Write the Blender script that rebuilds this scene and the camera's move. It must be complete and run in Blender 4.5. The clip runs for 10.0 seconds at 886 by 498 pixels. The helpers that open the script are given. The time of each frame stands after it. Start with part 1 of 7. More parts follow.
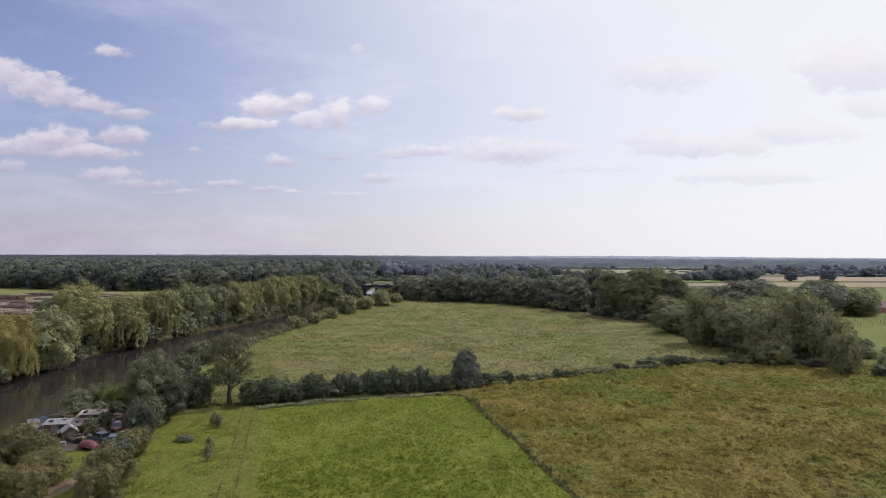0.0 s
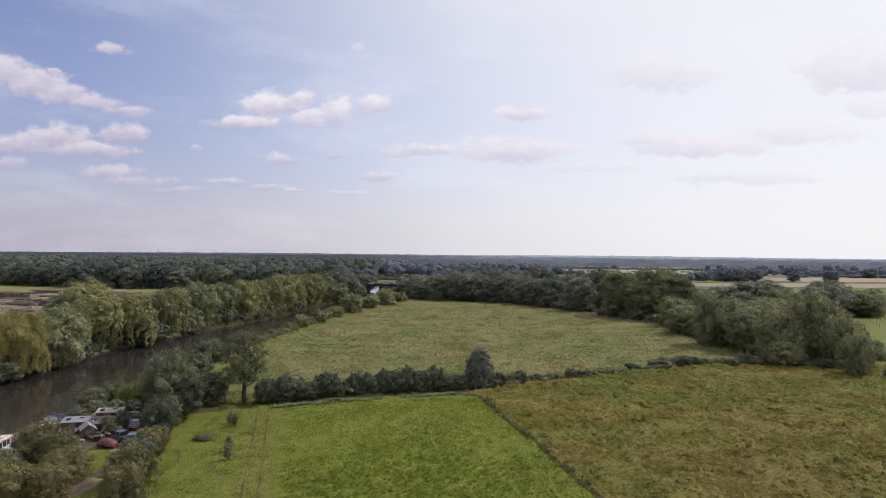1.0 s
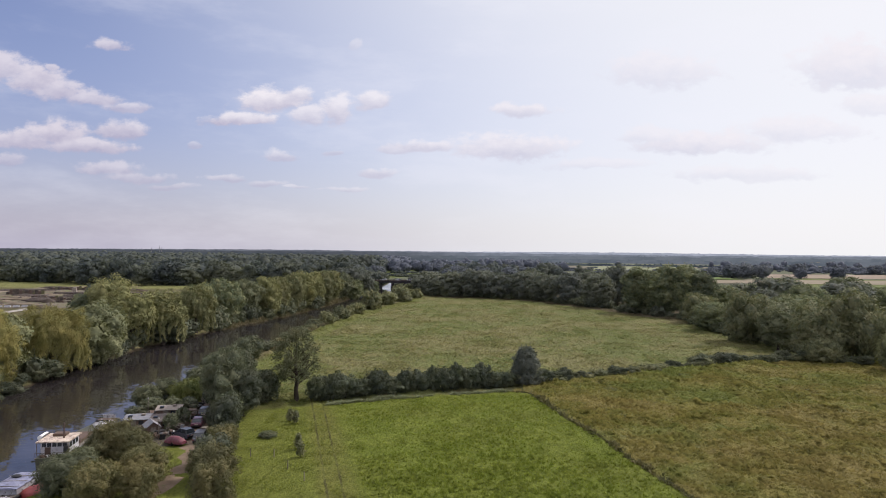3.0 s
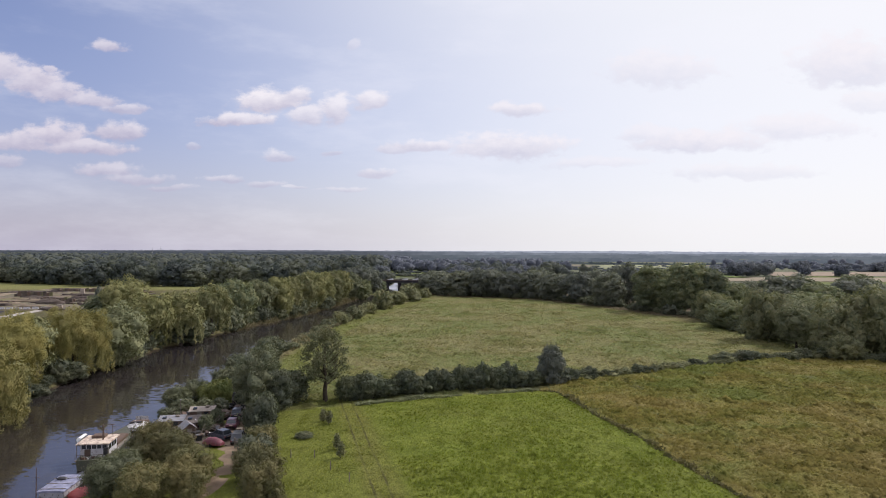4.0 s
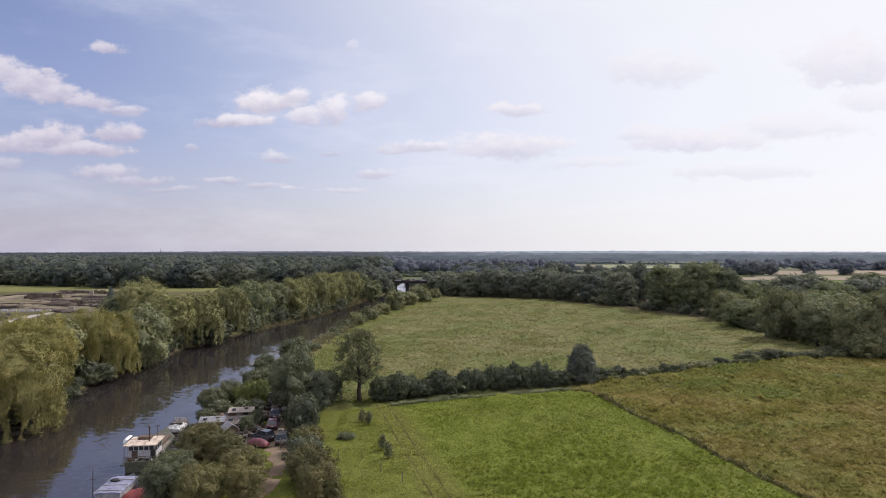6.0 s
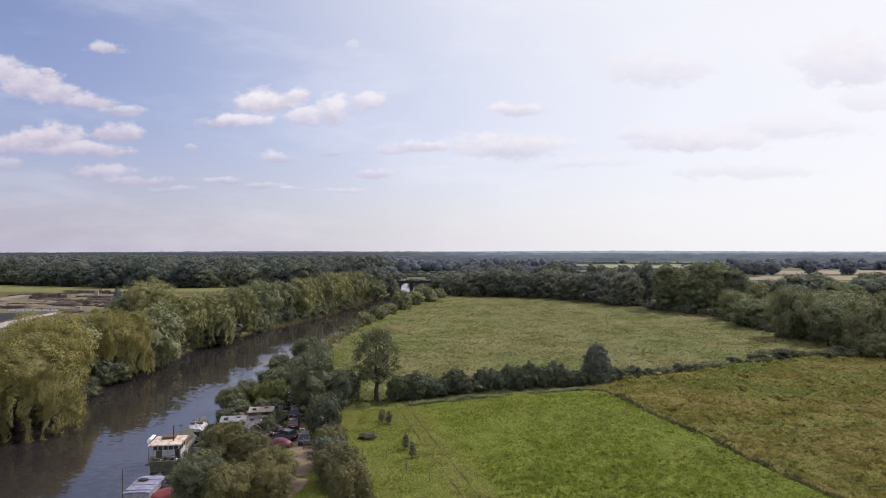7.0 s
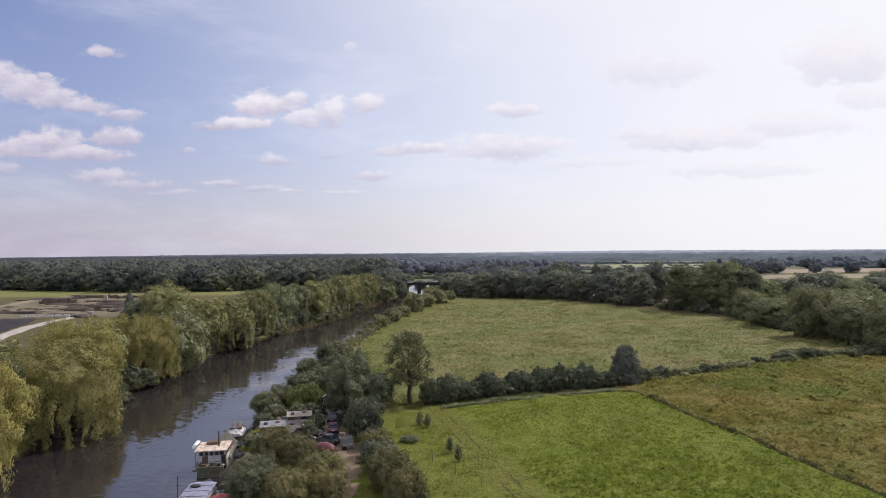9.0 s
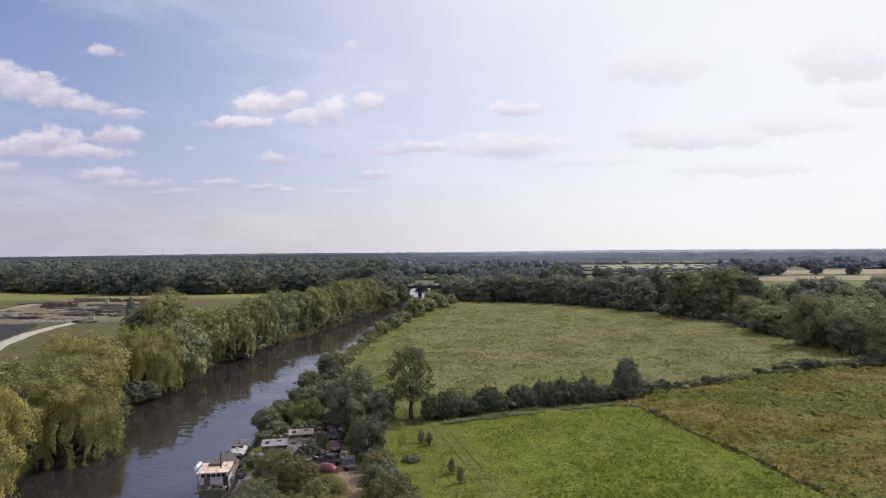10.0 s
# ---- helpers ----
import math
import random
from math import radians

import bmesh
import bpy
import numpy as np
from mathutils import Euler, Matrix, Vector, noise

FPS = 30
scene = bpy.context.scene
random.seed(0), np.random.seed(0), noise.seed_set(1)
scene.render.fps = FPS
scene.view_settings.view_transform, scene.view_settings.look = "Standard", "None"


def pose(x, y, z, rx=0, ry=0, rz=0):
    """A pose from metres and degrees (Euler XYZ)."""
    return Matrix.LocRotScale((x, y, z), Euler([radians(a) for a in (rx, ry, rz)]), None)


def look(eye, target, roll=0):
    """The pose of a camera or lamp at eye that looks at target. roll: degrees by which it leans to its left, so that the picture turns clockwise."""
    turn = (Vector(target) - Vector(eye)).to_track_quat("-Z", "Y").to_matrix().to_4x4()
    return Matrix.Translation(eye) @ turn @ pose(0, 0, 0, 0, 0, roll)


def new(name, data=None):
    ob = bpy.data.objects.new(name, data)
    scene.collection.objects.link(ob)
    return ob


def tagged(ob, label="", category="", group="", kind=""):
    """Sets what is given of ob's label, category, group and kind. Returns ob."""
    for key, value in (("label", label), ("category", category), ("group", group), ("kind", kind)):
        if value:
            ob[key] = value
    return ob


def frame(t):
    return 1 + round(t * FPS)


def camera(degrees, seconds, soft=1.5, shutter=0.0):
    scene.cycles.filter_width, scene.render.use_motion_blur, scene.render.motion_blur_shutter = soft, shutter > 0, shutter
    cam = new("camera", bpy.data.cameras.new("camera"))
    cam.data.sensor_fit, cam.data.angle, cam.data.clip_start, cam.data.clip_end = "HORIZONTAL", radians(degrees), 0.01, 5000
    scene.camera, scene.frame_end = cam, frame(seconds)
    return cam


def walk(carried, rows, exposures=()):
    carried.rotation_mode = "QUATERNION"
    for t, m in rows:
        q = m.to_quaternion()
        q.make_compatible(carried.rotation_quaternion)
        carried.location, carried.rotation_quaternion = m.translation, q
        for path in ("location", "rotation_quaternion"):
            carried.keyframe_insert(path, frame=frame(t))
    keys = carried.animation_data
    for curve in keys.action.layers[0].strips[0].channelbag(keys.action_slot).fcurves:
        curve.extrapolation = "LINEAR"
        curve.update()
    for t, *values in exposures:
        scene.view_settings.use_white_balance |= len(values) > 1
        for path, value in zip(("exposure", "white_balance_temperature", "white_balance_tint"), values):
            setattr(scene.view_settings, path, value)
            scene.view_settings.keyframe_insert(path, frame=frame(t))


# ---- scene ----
cam = camera(70.0, 10.0, 0.95)
METRES, EYE, TILT, LEAN, TURN = 37.6, 28.0, 0.7, -0.25, 0.0
ROWS = [
    (0.0, 0.0, 0.0, 0.0, 0.0, 0.0, -0.0),
    (0.5, -0.0332, 0.0026, 0.0013, 0.02, -0.04, -0.14),
    (1.0, -0.0783, 0.0062, 0.0017, 0.02, -0.09, -0.27),
    (1.5, -0.1348, 0.0107, 0.0016, 0.02, -0.19, -0.39),
    (2.0, -0.1998, 0.0157, 0.0013, -0.01, -0.28, -0.44),
    (2.5, -0.2722, 0.0203, 0.0002, -0.05, -0.34, -0.39),
    (4.0, -0.4942, 0.0312, -0.002, -0.15, -0.43, 0.04),
    (4.5, -0.5496, 0.0326, -0.002, -0.2, -0.37, 0.23),
    (5.0, -0.5919, 0.0337, -0.0035, -0.21, -0.33, 0.36),
    (5.5, -0.6277, 0.0349, -0.0042, -0.21, -0.37, 0.31),
    (7.0, -0.7538, 0.0357, -0.006, -0.27, -0.39, 0.3),
    (7.5, -0.8053, 0.0361, -0.0052, -0.3, -0.36, 0.36),
    (8.0, -0.8569, 0.0366, -0.0058, -0.3, -0.32, 0.49),
    (8.5, -0.8951, 0.0367, -0.006, -0.35, -0.25, 0.69),
    (9.0, -0.9147, 0.0375, 0.0021, -0.33, -0.27, 0.79),
    (9.5, -0.9179, 0.039, 0.0396, -0.29, -0.29, 0.74),
    (10.0, -0.9182, 0.0394, 0.0844, -0.27, -0.37, 0.78),
]
EXPOSURES = [(0.0, -0.05, 6250.0, 14.0), (2.5, -0.05, 6250.0, 14.0), (4.0, 0.0, 6250.0, 14.0), (10.0, 0.0, 6250.0, 14.0)]
walk(cam, [(t, pose(0, 0, EYE, TILT, LEAN, TURN) @ pose(METRES * x, METRES * y, METRES * z, 90 + pitch, roll, yaw)) for t, x, y, z, yaw, pitch, roll in ROWS], EXPOSURES)

# ---- world, sun ----
SUN_AZ, SUN_EL = radians(58.0), radians(44.0)      # from straight ahead towards the right, and above the horizon
sun_dir = Vector((math.sin(SUN_AZ) * math.cos(SUN_EL), math.cos(SUN_AZ) * math.cos(SUN_EL), math.sin(SUN_EL)))
sun_data = bpy.data.lights.new("sun", "SUN")
sun_data.energy, sun_data.angle, sun_data.color = 3.6, radians(0.6), (1.0, 0.93, 0.85)
sun = new("sun", sun_data)
sun.matrix_world = look(sun_dir * 200, (0, 0, 0))


class Nodes:
    """Short hand for node trees."""

    def __init__(self, tree):
        self.tree = tree
        tree.nodes.clear()

    def add(self, kind, **inputs):
        n = self.tree.nodes.new(kind)
        return n

    def put(self, socket, value):
        if isinstance(value, bpy.types.NodeSocket):
            self.tree.links.new(value, socket)
        else:
            socket.default_value = value

    def math(self, op, a, b=0.0, c=0.0, clamp=False):
        n = self.tree.nodes.new("ShaderNodeMath")
        n.operation, n.use_clamp = op, clamp
        for s, v in zip(n.inputs, (a, b, c)):
            self.put(s, v)
        return n.outputs[0]

    def vmath(self, op, a, b=(0, 0, 0), scale=None):
        n = self.tree.nodes.new("ShaderNodeVectorMath")
        n.operation = op
        self.put(n.inputs[0], a)
        self.put(n.inputs[1], b)
        if scale is not None:
            self.put(n.inputs["Scale"], scale)
        return n.outputs["Value"] if op in ("LENGTH", "DOT_PRODUCT", "DISTANCE") else n.outputs["Vector"]

    def ramp(self, v, lo, hi, out_lo=0.0, out_hi=1.0, smooth=True):
        n = self.tree.nodes.new("ShaderNodeMapRange")
        n.interpolation_type = "SMOOTHSTEP" if smooth else "LINEAR"
        n.clamp = True
        for s, x in zip(n.inputs, (v, lo, hi, out_lo, out_hi)):
            self.put(s, x)
        return n.outputs[0]

    def mix(self, f, a, b, mode="MIX"):
        n = self.tree.nodes.new("ShaderNodeMix")
        n.data_type, n.blend_type = "RGBA", mode
        self.put(n.inputs[0], f)
        for s, v in ((n.inputs[6], a), (n.inputs[7], b)):
            self.put(s, (*v, 1.0) if isinstance(v, tuple) and len(v) == 3 else v)
        return n.outputs[2]

    def noise(self, scale, detail=3.0, rough=0.5, vector=None, out=0, distort=0.0):
        n = self.tree.nodes.new("ShaderNodeTexNoise")
        n.inputs["Scale"].default_value, n.inputs["Detail"].default_value = scale, detail
        n.inputs["Roughness"].default_value, n.inputs["Distortion"].default_value = rough, distort
        if vector is not None:
            self.tree.links.new(vector, n.inputs["Vector"])
        return n.outputs[out]

    def xyz(self, v):
        n = self.tree.nodes.new("ShaderNodeSeparateXYZ")
        self.put(n.inputs[0], v)
        return n.outputs

    def join(self, x, y, z):
        n = self.tree.nodes.new("ShaderNodeCombineXYZ")
        for s, v in zip(n.inputs, (x, y, z)):
            self.put(s, v)
        return n.outputs[0]


def build_world():
    w = bpy.data.worlds.new("sky")
    scene.world = w
    w.use_nodes = True
    k = Nodes(w.node_tree)
    sky = k.add("ShaderNodeTexSky")
    sky.sky_type, sky.sun_disc = "NISHITA", False
    sky.sun_elevation, sky.sun_rotation = SUN_EL, SUN_AZ
    sky.air_density, sky.dust_density, sky.ozone_density = 1.0, 1.6, 1.5
    base = k.mix(1.0, sky.outputs[0], (SKY_GAIN * 1.20, SKY_GAIN * 1.13, SKY_GAIN * 1.34), "MULTIPLY")
    way = k.vmath("NORMALIZE", k.add("ShaderNodeTexCoord").outputs["Generated"])
    x, y, z = k.xyz(way)
    ahead = k.math("MAXIMUM", y, 0.04)
    u, v = k.math("DIVIDE", x, ahead), k.math("DIVIDE", z, ahead)
    # haze: thick at the horizon, thicker and whiter towards the sun
    near_sun = k.vmath("DOT_PRODUCT", way, tuple(sun_dir))
    glow = k.ramp(near_sun, 0.14, 0.90)
    up = k.math("MAXIMUM", z, 0.0)
    low = k.math("POWER", 2.718, k.math("MULTIPLY", up, -7.0))
    haze_colour = k.mix(k.ramp(near_sun, -0.08, 0.80), HAZE_FAR, HAZE_SUN)
    col = k.mix(k.math("MULTIPLY", low, 0.86), base, haze_colour)
    col = k.mix(k.math("MULTIPLY", glow, 0.92), col, HAZE_SUN)
    # clouds: heaped puffs with flat, shaded feet low down ahead
    uv = k.join(u, v, 0.0)
    flat = k.join(u, k.math("MULTIPLY", v, 1.6), 0.0)
    w1 = k.noise(11.0, 3.0, 0.55, flat, out=1)
    warp = k.vmath("SCALE", k.vmath("SUBTRACT", w1, (0.5, 0.5, 0.5)), scale=0.045)
    uvw = k.vmath("ADD", uv, k.vmath("MULTIPLY", warp, (1.5, 0.7, 0.0)))
    field = dense = total = lit = None
    for cx, cy, rx, ry, s in PUFFS_WEST + PUFFS_MIDDLE + PUFFS_EAST:
        dx, dy, dz = k.xyz(k.vmath("SUBTRACT", uvw, (cx, cy, 0.0)))
        dy = k.math("MAXIMUM", k.math("DIVIDE", dy, ry * 1.25), k.math("DIVIDE", dy, -ry * 0.95))
        fall = k.math("SUBTRACT", 1.0, k.vmath("LENGTH", k.join(k.math("DIVIDE", dx, rx * 1.2), dy, 0.0)))
        field = fall if field is None else k.math("MAXIMUM", field, fall)
        w = k.math("POWER", k.ramp(fall, -0.6, 1.0, 0.001, 1.0, False), 6.0)
        m, t = k.math("MULTIPLY", w, s), k.math("MULTIPLY", w, k.ramp(k.math("SUBTRACT", v, cy), -0.9 * ry, 0.9 * ry))
        total = w if total is None else k.math("ADD", total, w)
        dense = m if dense is None else k.math("ADD", dense, m)
        lit = t if lit is None else k.math("ADD", lit, t)
    curd = k.math("SUBTRACT", k.noise(34.0, 7.0, 0.60, flat), 0.5)
    shape = k.math("MULTIPLY_ADD", curd, 1.5, field)
    body = k.math("MULTIPLY", k.ramp(shape, -0.06, 0.50), k.math("DIVIDE", dense, total))
    shade = k.mix(glow, (0.50, 0.46, 0.565), (0.76, 0.76, 0.82))
    tint = k.mix(k.math("ADD", k.math("DIVIDE", lit, total), k.math("MULTIPLY", curd, 1.4), clamp=True), shade, k.mix(k.ramp(u, -0.62, -0.25), (0.80, 0.735, 0.765), (0.92, 0.87, 0.87)))
    front = k.ramp(y, 0.1, 0.3)
    col = k.mix(k.math("MULTIPLY", body, front), col, tint)
    # thin cloud sheet, thickened overhead out of view as added fill light
    sheet = k.ramp(k.noise(3.2, 6.0, 0.62, k.join(k.math("MULTIPLY", x, 1.0), y, k.math("MULTIPLY", z, 3.5))), 0.46, 0.72, 0.0, 1.0)
    sheet = k.math("MULTIPLY", sheet, k.ramp(z, 0.32, 0.62, 0.22, 1.0))
    col = k.mix(sheet, col, (0.95, 0.94, 0.96))
    # unseen bright clouds behind and overhead, added to light the shaded sides
    fill_clouds = k.ramp(k.noise(4.5, 6.0, 0.6, k.join(x, y, k.math("MULTIPLY", z, 2.5))), 0.40, 0.60)
    fill_clouds = k.math("MULTIPLY", fill_clouds, k.ramp(k.math("MAXIMUM", k.math("SUBTRACT", 0.0, y), k.math("SUBTRACT", z, 0.62)), -0.1, 0.25, 0.0, 0.9))
    col = k.mix(fill_clouds, col, (1.50, 1.46, 1.52))
    bg = k.add("ShaderNodeBackground")
    k.put(bg.inputs[0], col)
    bg.inputs[1].default_value = 1.0
    k.tree.links.new(bg.outputs[0], k.add("ShaderNodeOutputWorld").inputs[0])


SKY_GAIN = 0.095
HAZE_FAR, HAZE_SUN = (0.555, 0.525, 0.625), (0.95, 0.95, 0.915)
# clouds: tangent to the right, tangent up, half width, half height, strength
PUFFS_WEST = [(-0.530, 0.321, 0.036, 0.012, 0.75), (-0.715, 0.284, 0.060, 0.024, 0.80), (-0.650, 0.266, 0.050, 0.026, 0.85), (-0.602, 0.248, 0.045, 0.018, 0.80), (-0.552, 0.236, 0.045, 0.012, 0.75),
              (-0.500, 0.226, 0.036, 0.008, 0.65), (-0.618, 0.284, 0.013, 0.008, 0.70), (-0.615, 0.181, 0.052, 0.022, 0.85), (-0.665, 0.170, 0.060, 0.018, 0.80), (-0.566, 0.162, 0.072, 0.013, 0.80),
              (-0.517, 0.189, 0.046, 0.017, 0.80), (-0.690, 0.141, 0.028, 0.012, 0.50), (-0.530, 0.126, 0.052, 0.013, 0.60), (-0.486, 0.114, 0.055, 0.010, 0.50), (-0.424, 0.100, 0.036, 0.006, 0.40)]
PUFFS_MIDDLE = [(-0.276, 0.236, 0.058, 0.021, 0.95), (-0.318, 0.208, 0.055, 0.012, 0.85), (-0.214, 0.214, 0.032, 0.018, 0.75), (-0.166, 0.224, 0.027, 0.027, 0.80),
                (-0.115, 0.240, 0.028, 0.016, 0.80), (-0.236, 0.246, 0.030, 0.014, 0.85), (-0.258, 0.151, 0.026, 0.008, 0.55), (-0.174, 0.158, 0.022, 0.006, 0.50), (-0.388, 0.168, 0.014, 0.006, 0.40),
                (-0.343, 0.114, 0.030, 0.006, 0.50), (-0.276, 0.107, 0.030, 0.007, 0.45), (-0.222, 0.101, 0.022, 0.004, 0.40), (-0.104, 0.126, 0.030, 0.008, 0.60), (-0.150, 0.097, 0.036, 0.005, 0.40), (-0.138, 0.327, 0.013, 0.010, 0.35)]
PUFFS_EAST = [(-0.035, 0.169, 0.062, 0.011, 0.75), (-0.075, 0.163, 0.028, 0.009, 0.6), (0.122, 0.226, 0.050, 0.013, 0.75),
              (0.104, 0.167, 0.092, 0.022, 0.75), (0.345, 0.290, 0.085, 0.032, 0.55), (0.408, 0.174, 0.110, 0.020, 0.75), (0.330, 0.186, 0.050, 0.014, 0.5),
              (0.640, 0.300, 0.085, 0.045, 0.8), (0.560, 0.196, 0.100, 0.022, 0.6), (0.250, 0.140, 0.080, 0.010, 0.4), (0.480, 0.130, 0.120, 0.012, 0.4), (0.680, 0.240, 0.060, 0.020, 0.5)]
build_world()

# ---- materials ----


def material(name):
    m = bpy.data.materials.new(name)
    m.use_nodes = True
    k = Nodes(m.node_tree)
    out = k.add("ShaderNodeOutputMaterial")
    b = k.add("ShaderNodeBsdfPrincipled")
    k.tree.links.new(b.outputs[0], out.inputs[0])
    return m, k, b, out


def bump(k, b, height, strength, distance):
    n = k.add("ShaderNodeBump")
    n.inputs["Strength"].default_value, n.inputs["Distance"].default_value = strength, distance
    k.put(n.inputs["Height"], height)
    k.tree.links.new(n.outputs[0], b.inputs["Normal"])


def plain(name, c1, c2, scale=3.0, rough=0.7, metal=0.0, relief=0.3, depth=0.02, wear=None, wear_amount=0.5):
    """Paint, wood, metal, stone: two tones in broad and fine noise, with optional worn patches."""
    m, k, b, out = material(name)
    at = k.add("ShaderNodeTexCoord").outputs["Object"]
    broad, fine = k.noise(scale, 4.0, 0.6, at), k.noise(scale * 9, 3.0, 0.6, at)
    f = k.math("ADD", k.math("MULTIPLY", broad, 0.65), k.math("MULTIPLY", fine, 0.35))
    col = k.mix(k.ramp(f, 0.35, 0.65), c1, c2)
    if wear:
        col = k.mix(k.ramp(k.noise(scale * 1.7, 6.0, 0.7, at), 0.70 - 0.3 * wear_amount, 0.80 - 0.3 * wear_amount), col, wear)
    k.put(b.inputs["Base Color"], col)
    k.put(b.inputs["Roughness"], k.ramp(fine, 0.3, 0.7, max(rough - 0.12, 0.02), min(rough + 0.12, 1.0)))
    b.inputs["Metallic"].default_value = metal
    b.inputs["Specular IOR Level"].default_value = 0.12 if rough > 0.84 else 0.5
    bump(k, b, f, relief, depth)
    return m


def foliage(name, dark, light, warm, through_light=0.25, warm_amount=0.35, grain=1.0):
    """Leaves: every spray a slightly different tone, every tree its own tint, with broad patches of a warmer green."""
    m, k, b, out = material(name)
    geo = k.add("ShaderNodeNewGeometry")
    leaf = geo.outputs["Random Per Island"]
    tree = k.add("ShaderNodeObjectInfo").outputs["Random"]
    patch = k.noise(0.35 * grain, 3.0, 0.6, geo.outputs["Position"])
    clump = k.noise(1.1 * grain, 2.0, 0.6, geo.outputs["Position"])
    col = k.mix(k.math("ADD", k.math("MULTIPLY", leaf, 0.35), k.ramp(clump, 0.30, 0.70, 0.0, 0.65)), dark, light)
    col = k.mix(k.math("MULTIPLY", k.ramp(patch, 0.42, 0.66), warm_amount * 1.4), col, warm)
    # every tint carries extra blue, standing in for haze
    col = k.mix(1.0, col, k.mix(tree, (0.82, 0.81, 0.94), (1.25, 1.20, 1.20)), "MULTIPLY")
    k.put(b.inputs["Base Color"], col)
    b.inputs["Roughness"].default_value = 0.7
    b.inputs["Specular IOR Level"].default_value = 0.12
    tr = k.add("ShaderNodeBsdfTranslucent")
    k.put(tr.inputs[0], k.mix(1.0, col, (1.06, 1.12, 0.72), "MULTIPLY"))
    mx = k.add("ShaderNodeMixShader")
    mx.inputs[0].default_value = through_light * 0.6
    k.tree.links.new(b.outputs[0], mx.inputs[1])
    k.tree.links.new(tr.outputs[0], mx.inputs[2])
    k.tree.links.new(mx.outputs[0], out.inputs[0])
    return m


def meadow_group():
    """Colour of the grassland by its place: mown field, rough field, far meadow, wheel tracks, worn ground."""
    t = bpy.data.node_groups.new("meadow_colour", "ShaderNodeTree")
    t.interface.new_socket("Colour", in_out="OUTPUT", socket_type="NodeSocketColor")
    k = Nodes(t)
    out = k.add("NodeGroupOutput")
    pos = k.add("ShaderNodeNewGeometry").outputs["Position"]
    x, y, z = k.xyz(pos)
    stretched = k.join(x, k.math("MULTIPLY", y, 0.42), z)       # noise stretched in depth, so it looks even from the camera
    fine = k.noise(2.2, 4.0, 0.65, stretched)
    mid = k.noise(0.16, 4.0, 0.6, pos)
    wide = k.noise(0.035, 3.0, 0.55, pos)
    streak = k.noise(0.35, 4.0, 0.65, stretched)
    wob = k.math("MULTIPLY", k.math("SUBTRACT", k.noise(0.5, 3.0, 0.6, pos), 0.5), 2.4)
    # fresh grass of the mown field
    mown = k.mix(k.ramp(mid, 0.38, 0.62), (0.138, 0.172, 0.026), (0.160, 0.190, 0.033))
    mown = k.mix(k.math("MULTIPLY", k.ramp(fine, 0.45, 0.72), 0.20), mown, (0.100, 0.130, 0.022))
    mown = k.mix(k.math("MULTIPLY", k.ramp(wide, 0.50, 0.62), 0.45), mown, (0.134, 0.151, 0.031))
    # rough, half dried grass
    rough = k.mix(k.ramp(mid, 0.36, 0.62), (0.146, 0.144, 0.034), (0.180, 0.158, 0.042))
    rough = k.mix(k.math("MULTIPLY", k.ramp(streak, 0.50, 0.70), 0.3), rough, (0.207, 0.168, 0.053))
    rough = k.mix(k.math("MULTIPLY", k.ramp(fine, 0.50, 0.75), 0.8), rough, (0.128, 0.128, 0.030))
    rough = k.mix(k.math("MULTIPLY", k.ramp(y, 108.0, 140.0), k.ramp(wide, 0.42, 0.58, 0.15, 0.75)), rough, (0.138, 0.152, 0.038))
    band = k.noise(0.06, 4.0, 0.6, k.join(k.math("MULTIPLY", x, 0.7), k.math("MULTIPLY", y, 0.8), 2.0))
    rough = k.mix(k.math("MULTIPLY", k.ramp(band, 0.50, 0.62), 0.55), rough, (0.200, 0.157, 0.055))
    rough = k.mix(k.math("MULTIPLY", k.ramp(band, 0.48, 0.38), 0.7), rough, (0.118, 0.146, 0.034))
    rough = k.mix(k.math("MULTIPLY", k.ramp(k.math("MULTIPLY_ADD", x, 0.35, k.math("MULTIPLY", y, -1.0)), -112.0, -72.0), k.ramp(mid, 0.3, 0.7, 0.15, 0.55)), rough, (0.160, 0.132, 0.042))
    dead = k.noise(0.22, 5.0, 0.7, k.join(k.math("MULTIPLY", x, 0.8), k.math("MULTIPLY", y, 0.6), 7.0))
    rough = k.mix(k.math("MULTIPLY", k.ramp(dead, 0.60, 0.66), 0.45), rough, (0.090, 0.101, 0.041))
    rough = k.mix(k.math("MULTIPLY", k.ramp(dead, 0.66, 0.72), 0.5), rough, (0.185, 0.166, 0.112))
    # far meadow
    far = k.mix(k.ramp(wide, 0.40, 0.60), (0.142, 0.163, 0.056), (0.184, 0.178, 0.076))
    far = k.mix(k.math("MULTIPLY", k.ramp(streak, 0.48, 0.66), 0.5), far, (0.207, 0.179, 0.074))
    far = k.mix(k.math("MULTIPLY", k.ramp(mid, 0.50, 0.70), 0.6), far, (0.135, 0.144, 0.046))
    # boundaries
    diag = k.math("SUBTRACT", k.math("MULTIPLY_ADD", wob, 0.4, x), k.math("MULTIPLY_ADD", y, -0.21, 31.15))
    east_x = k.math("MAXIMUM", x, 0.0)
    corner = k.math("SUBTRACT", k.math("MULTIPLY_ADD", k.math("MULTIPLY", east_x, east_x), 0.154, y), 128.9)
    diag = k.math("MAXIMUM", diag, k.math("MULTIPLY", corner, 0.6))
    hedge = k.math("SUBTRACT", k.math("ADD", y, wob), k.math("ADD", k.math("MULTIPLY_ADD", x, 0.37, 129.6), k.math("ADD", k.ramp(x, 0.0, 8.0, 0.0, 5.0, False), k.ramp(x, 8.0, 45.0, 0.0, 6.0, False))))
    col = k.mix(k.ramp(diag, -0.5, 0.5), mown, rough)
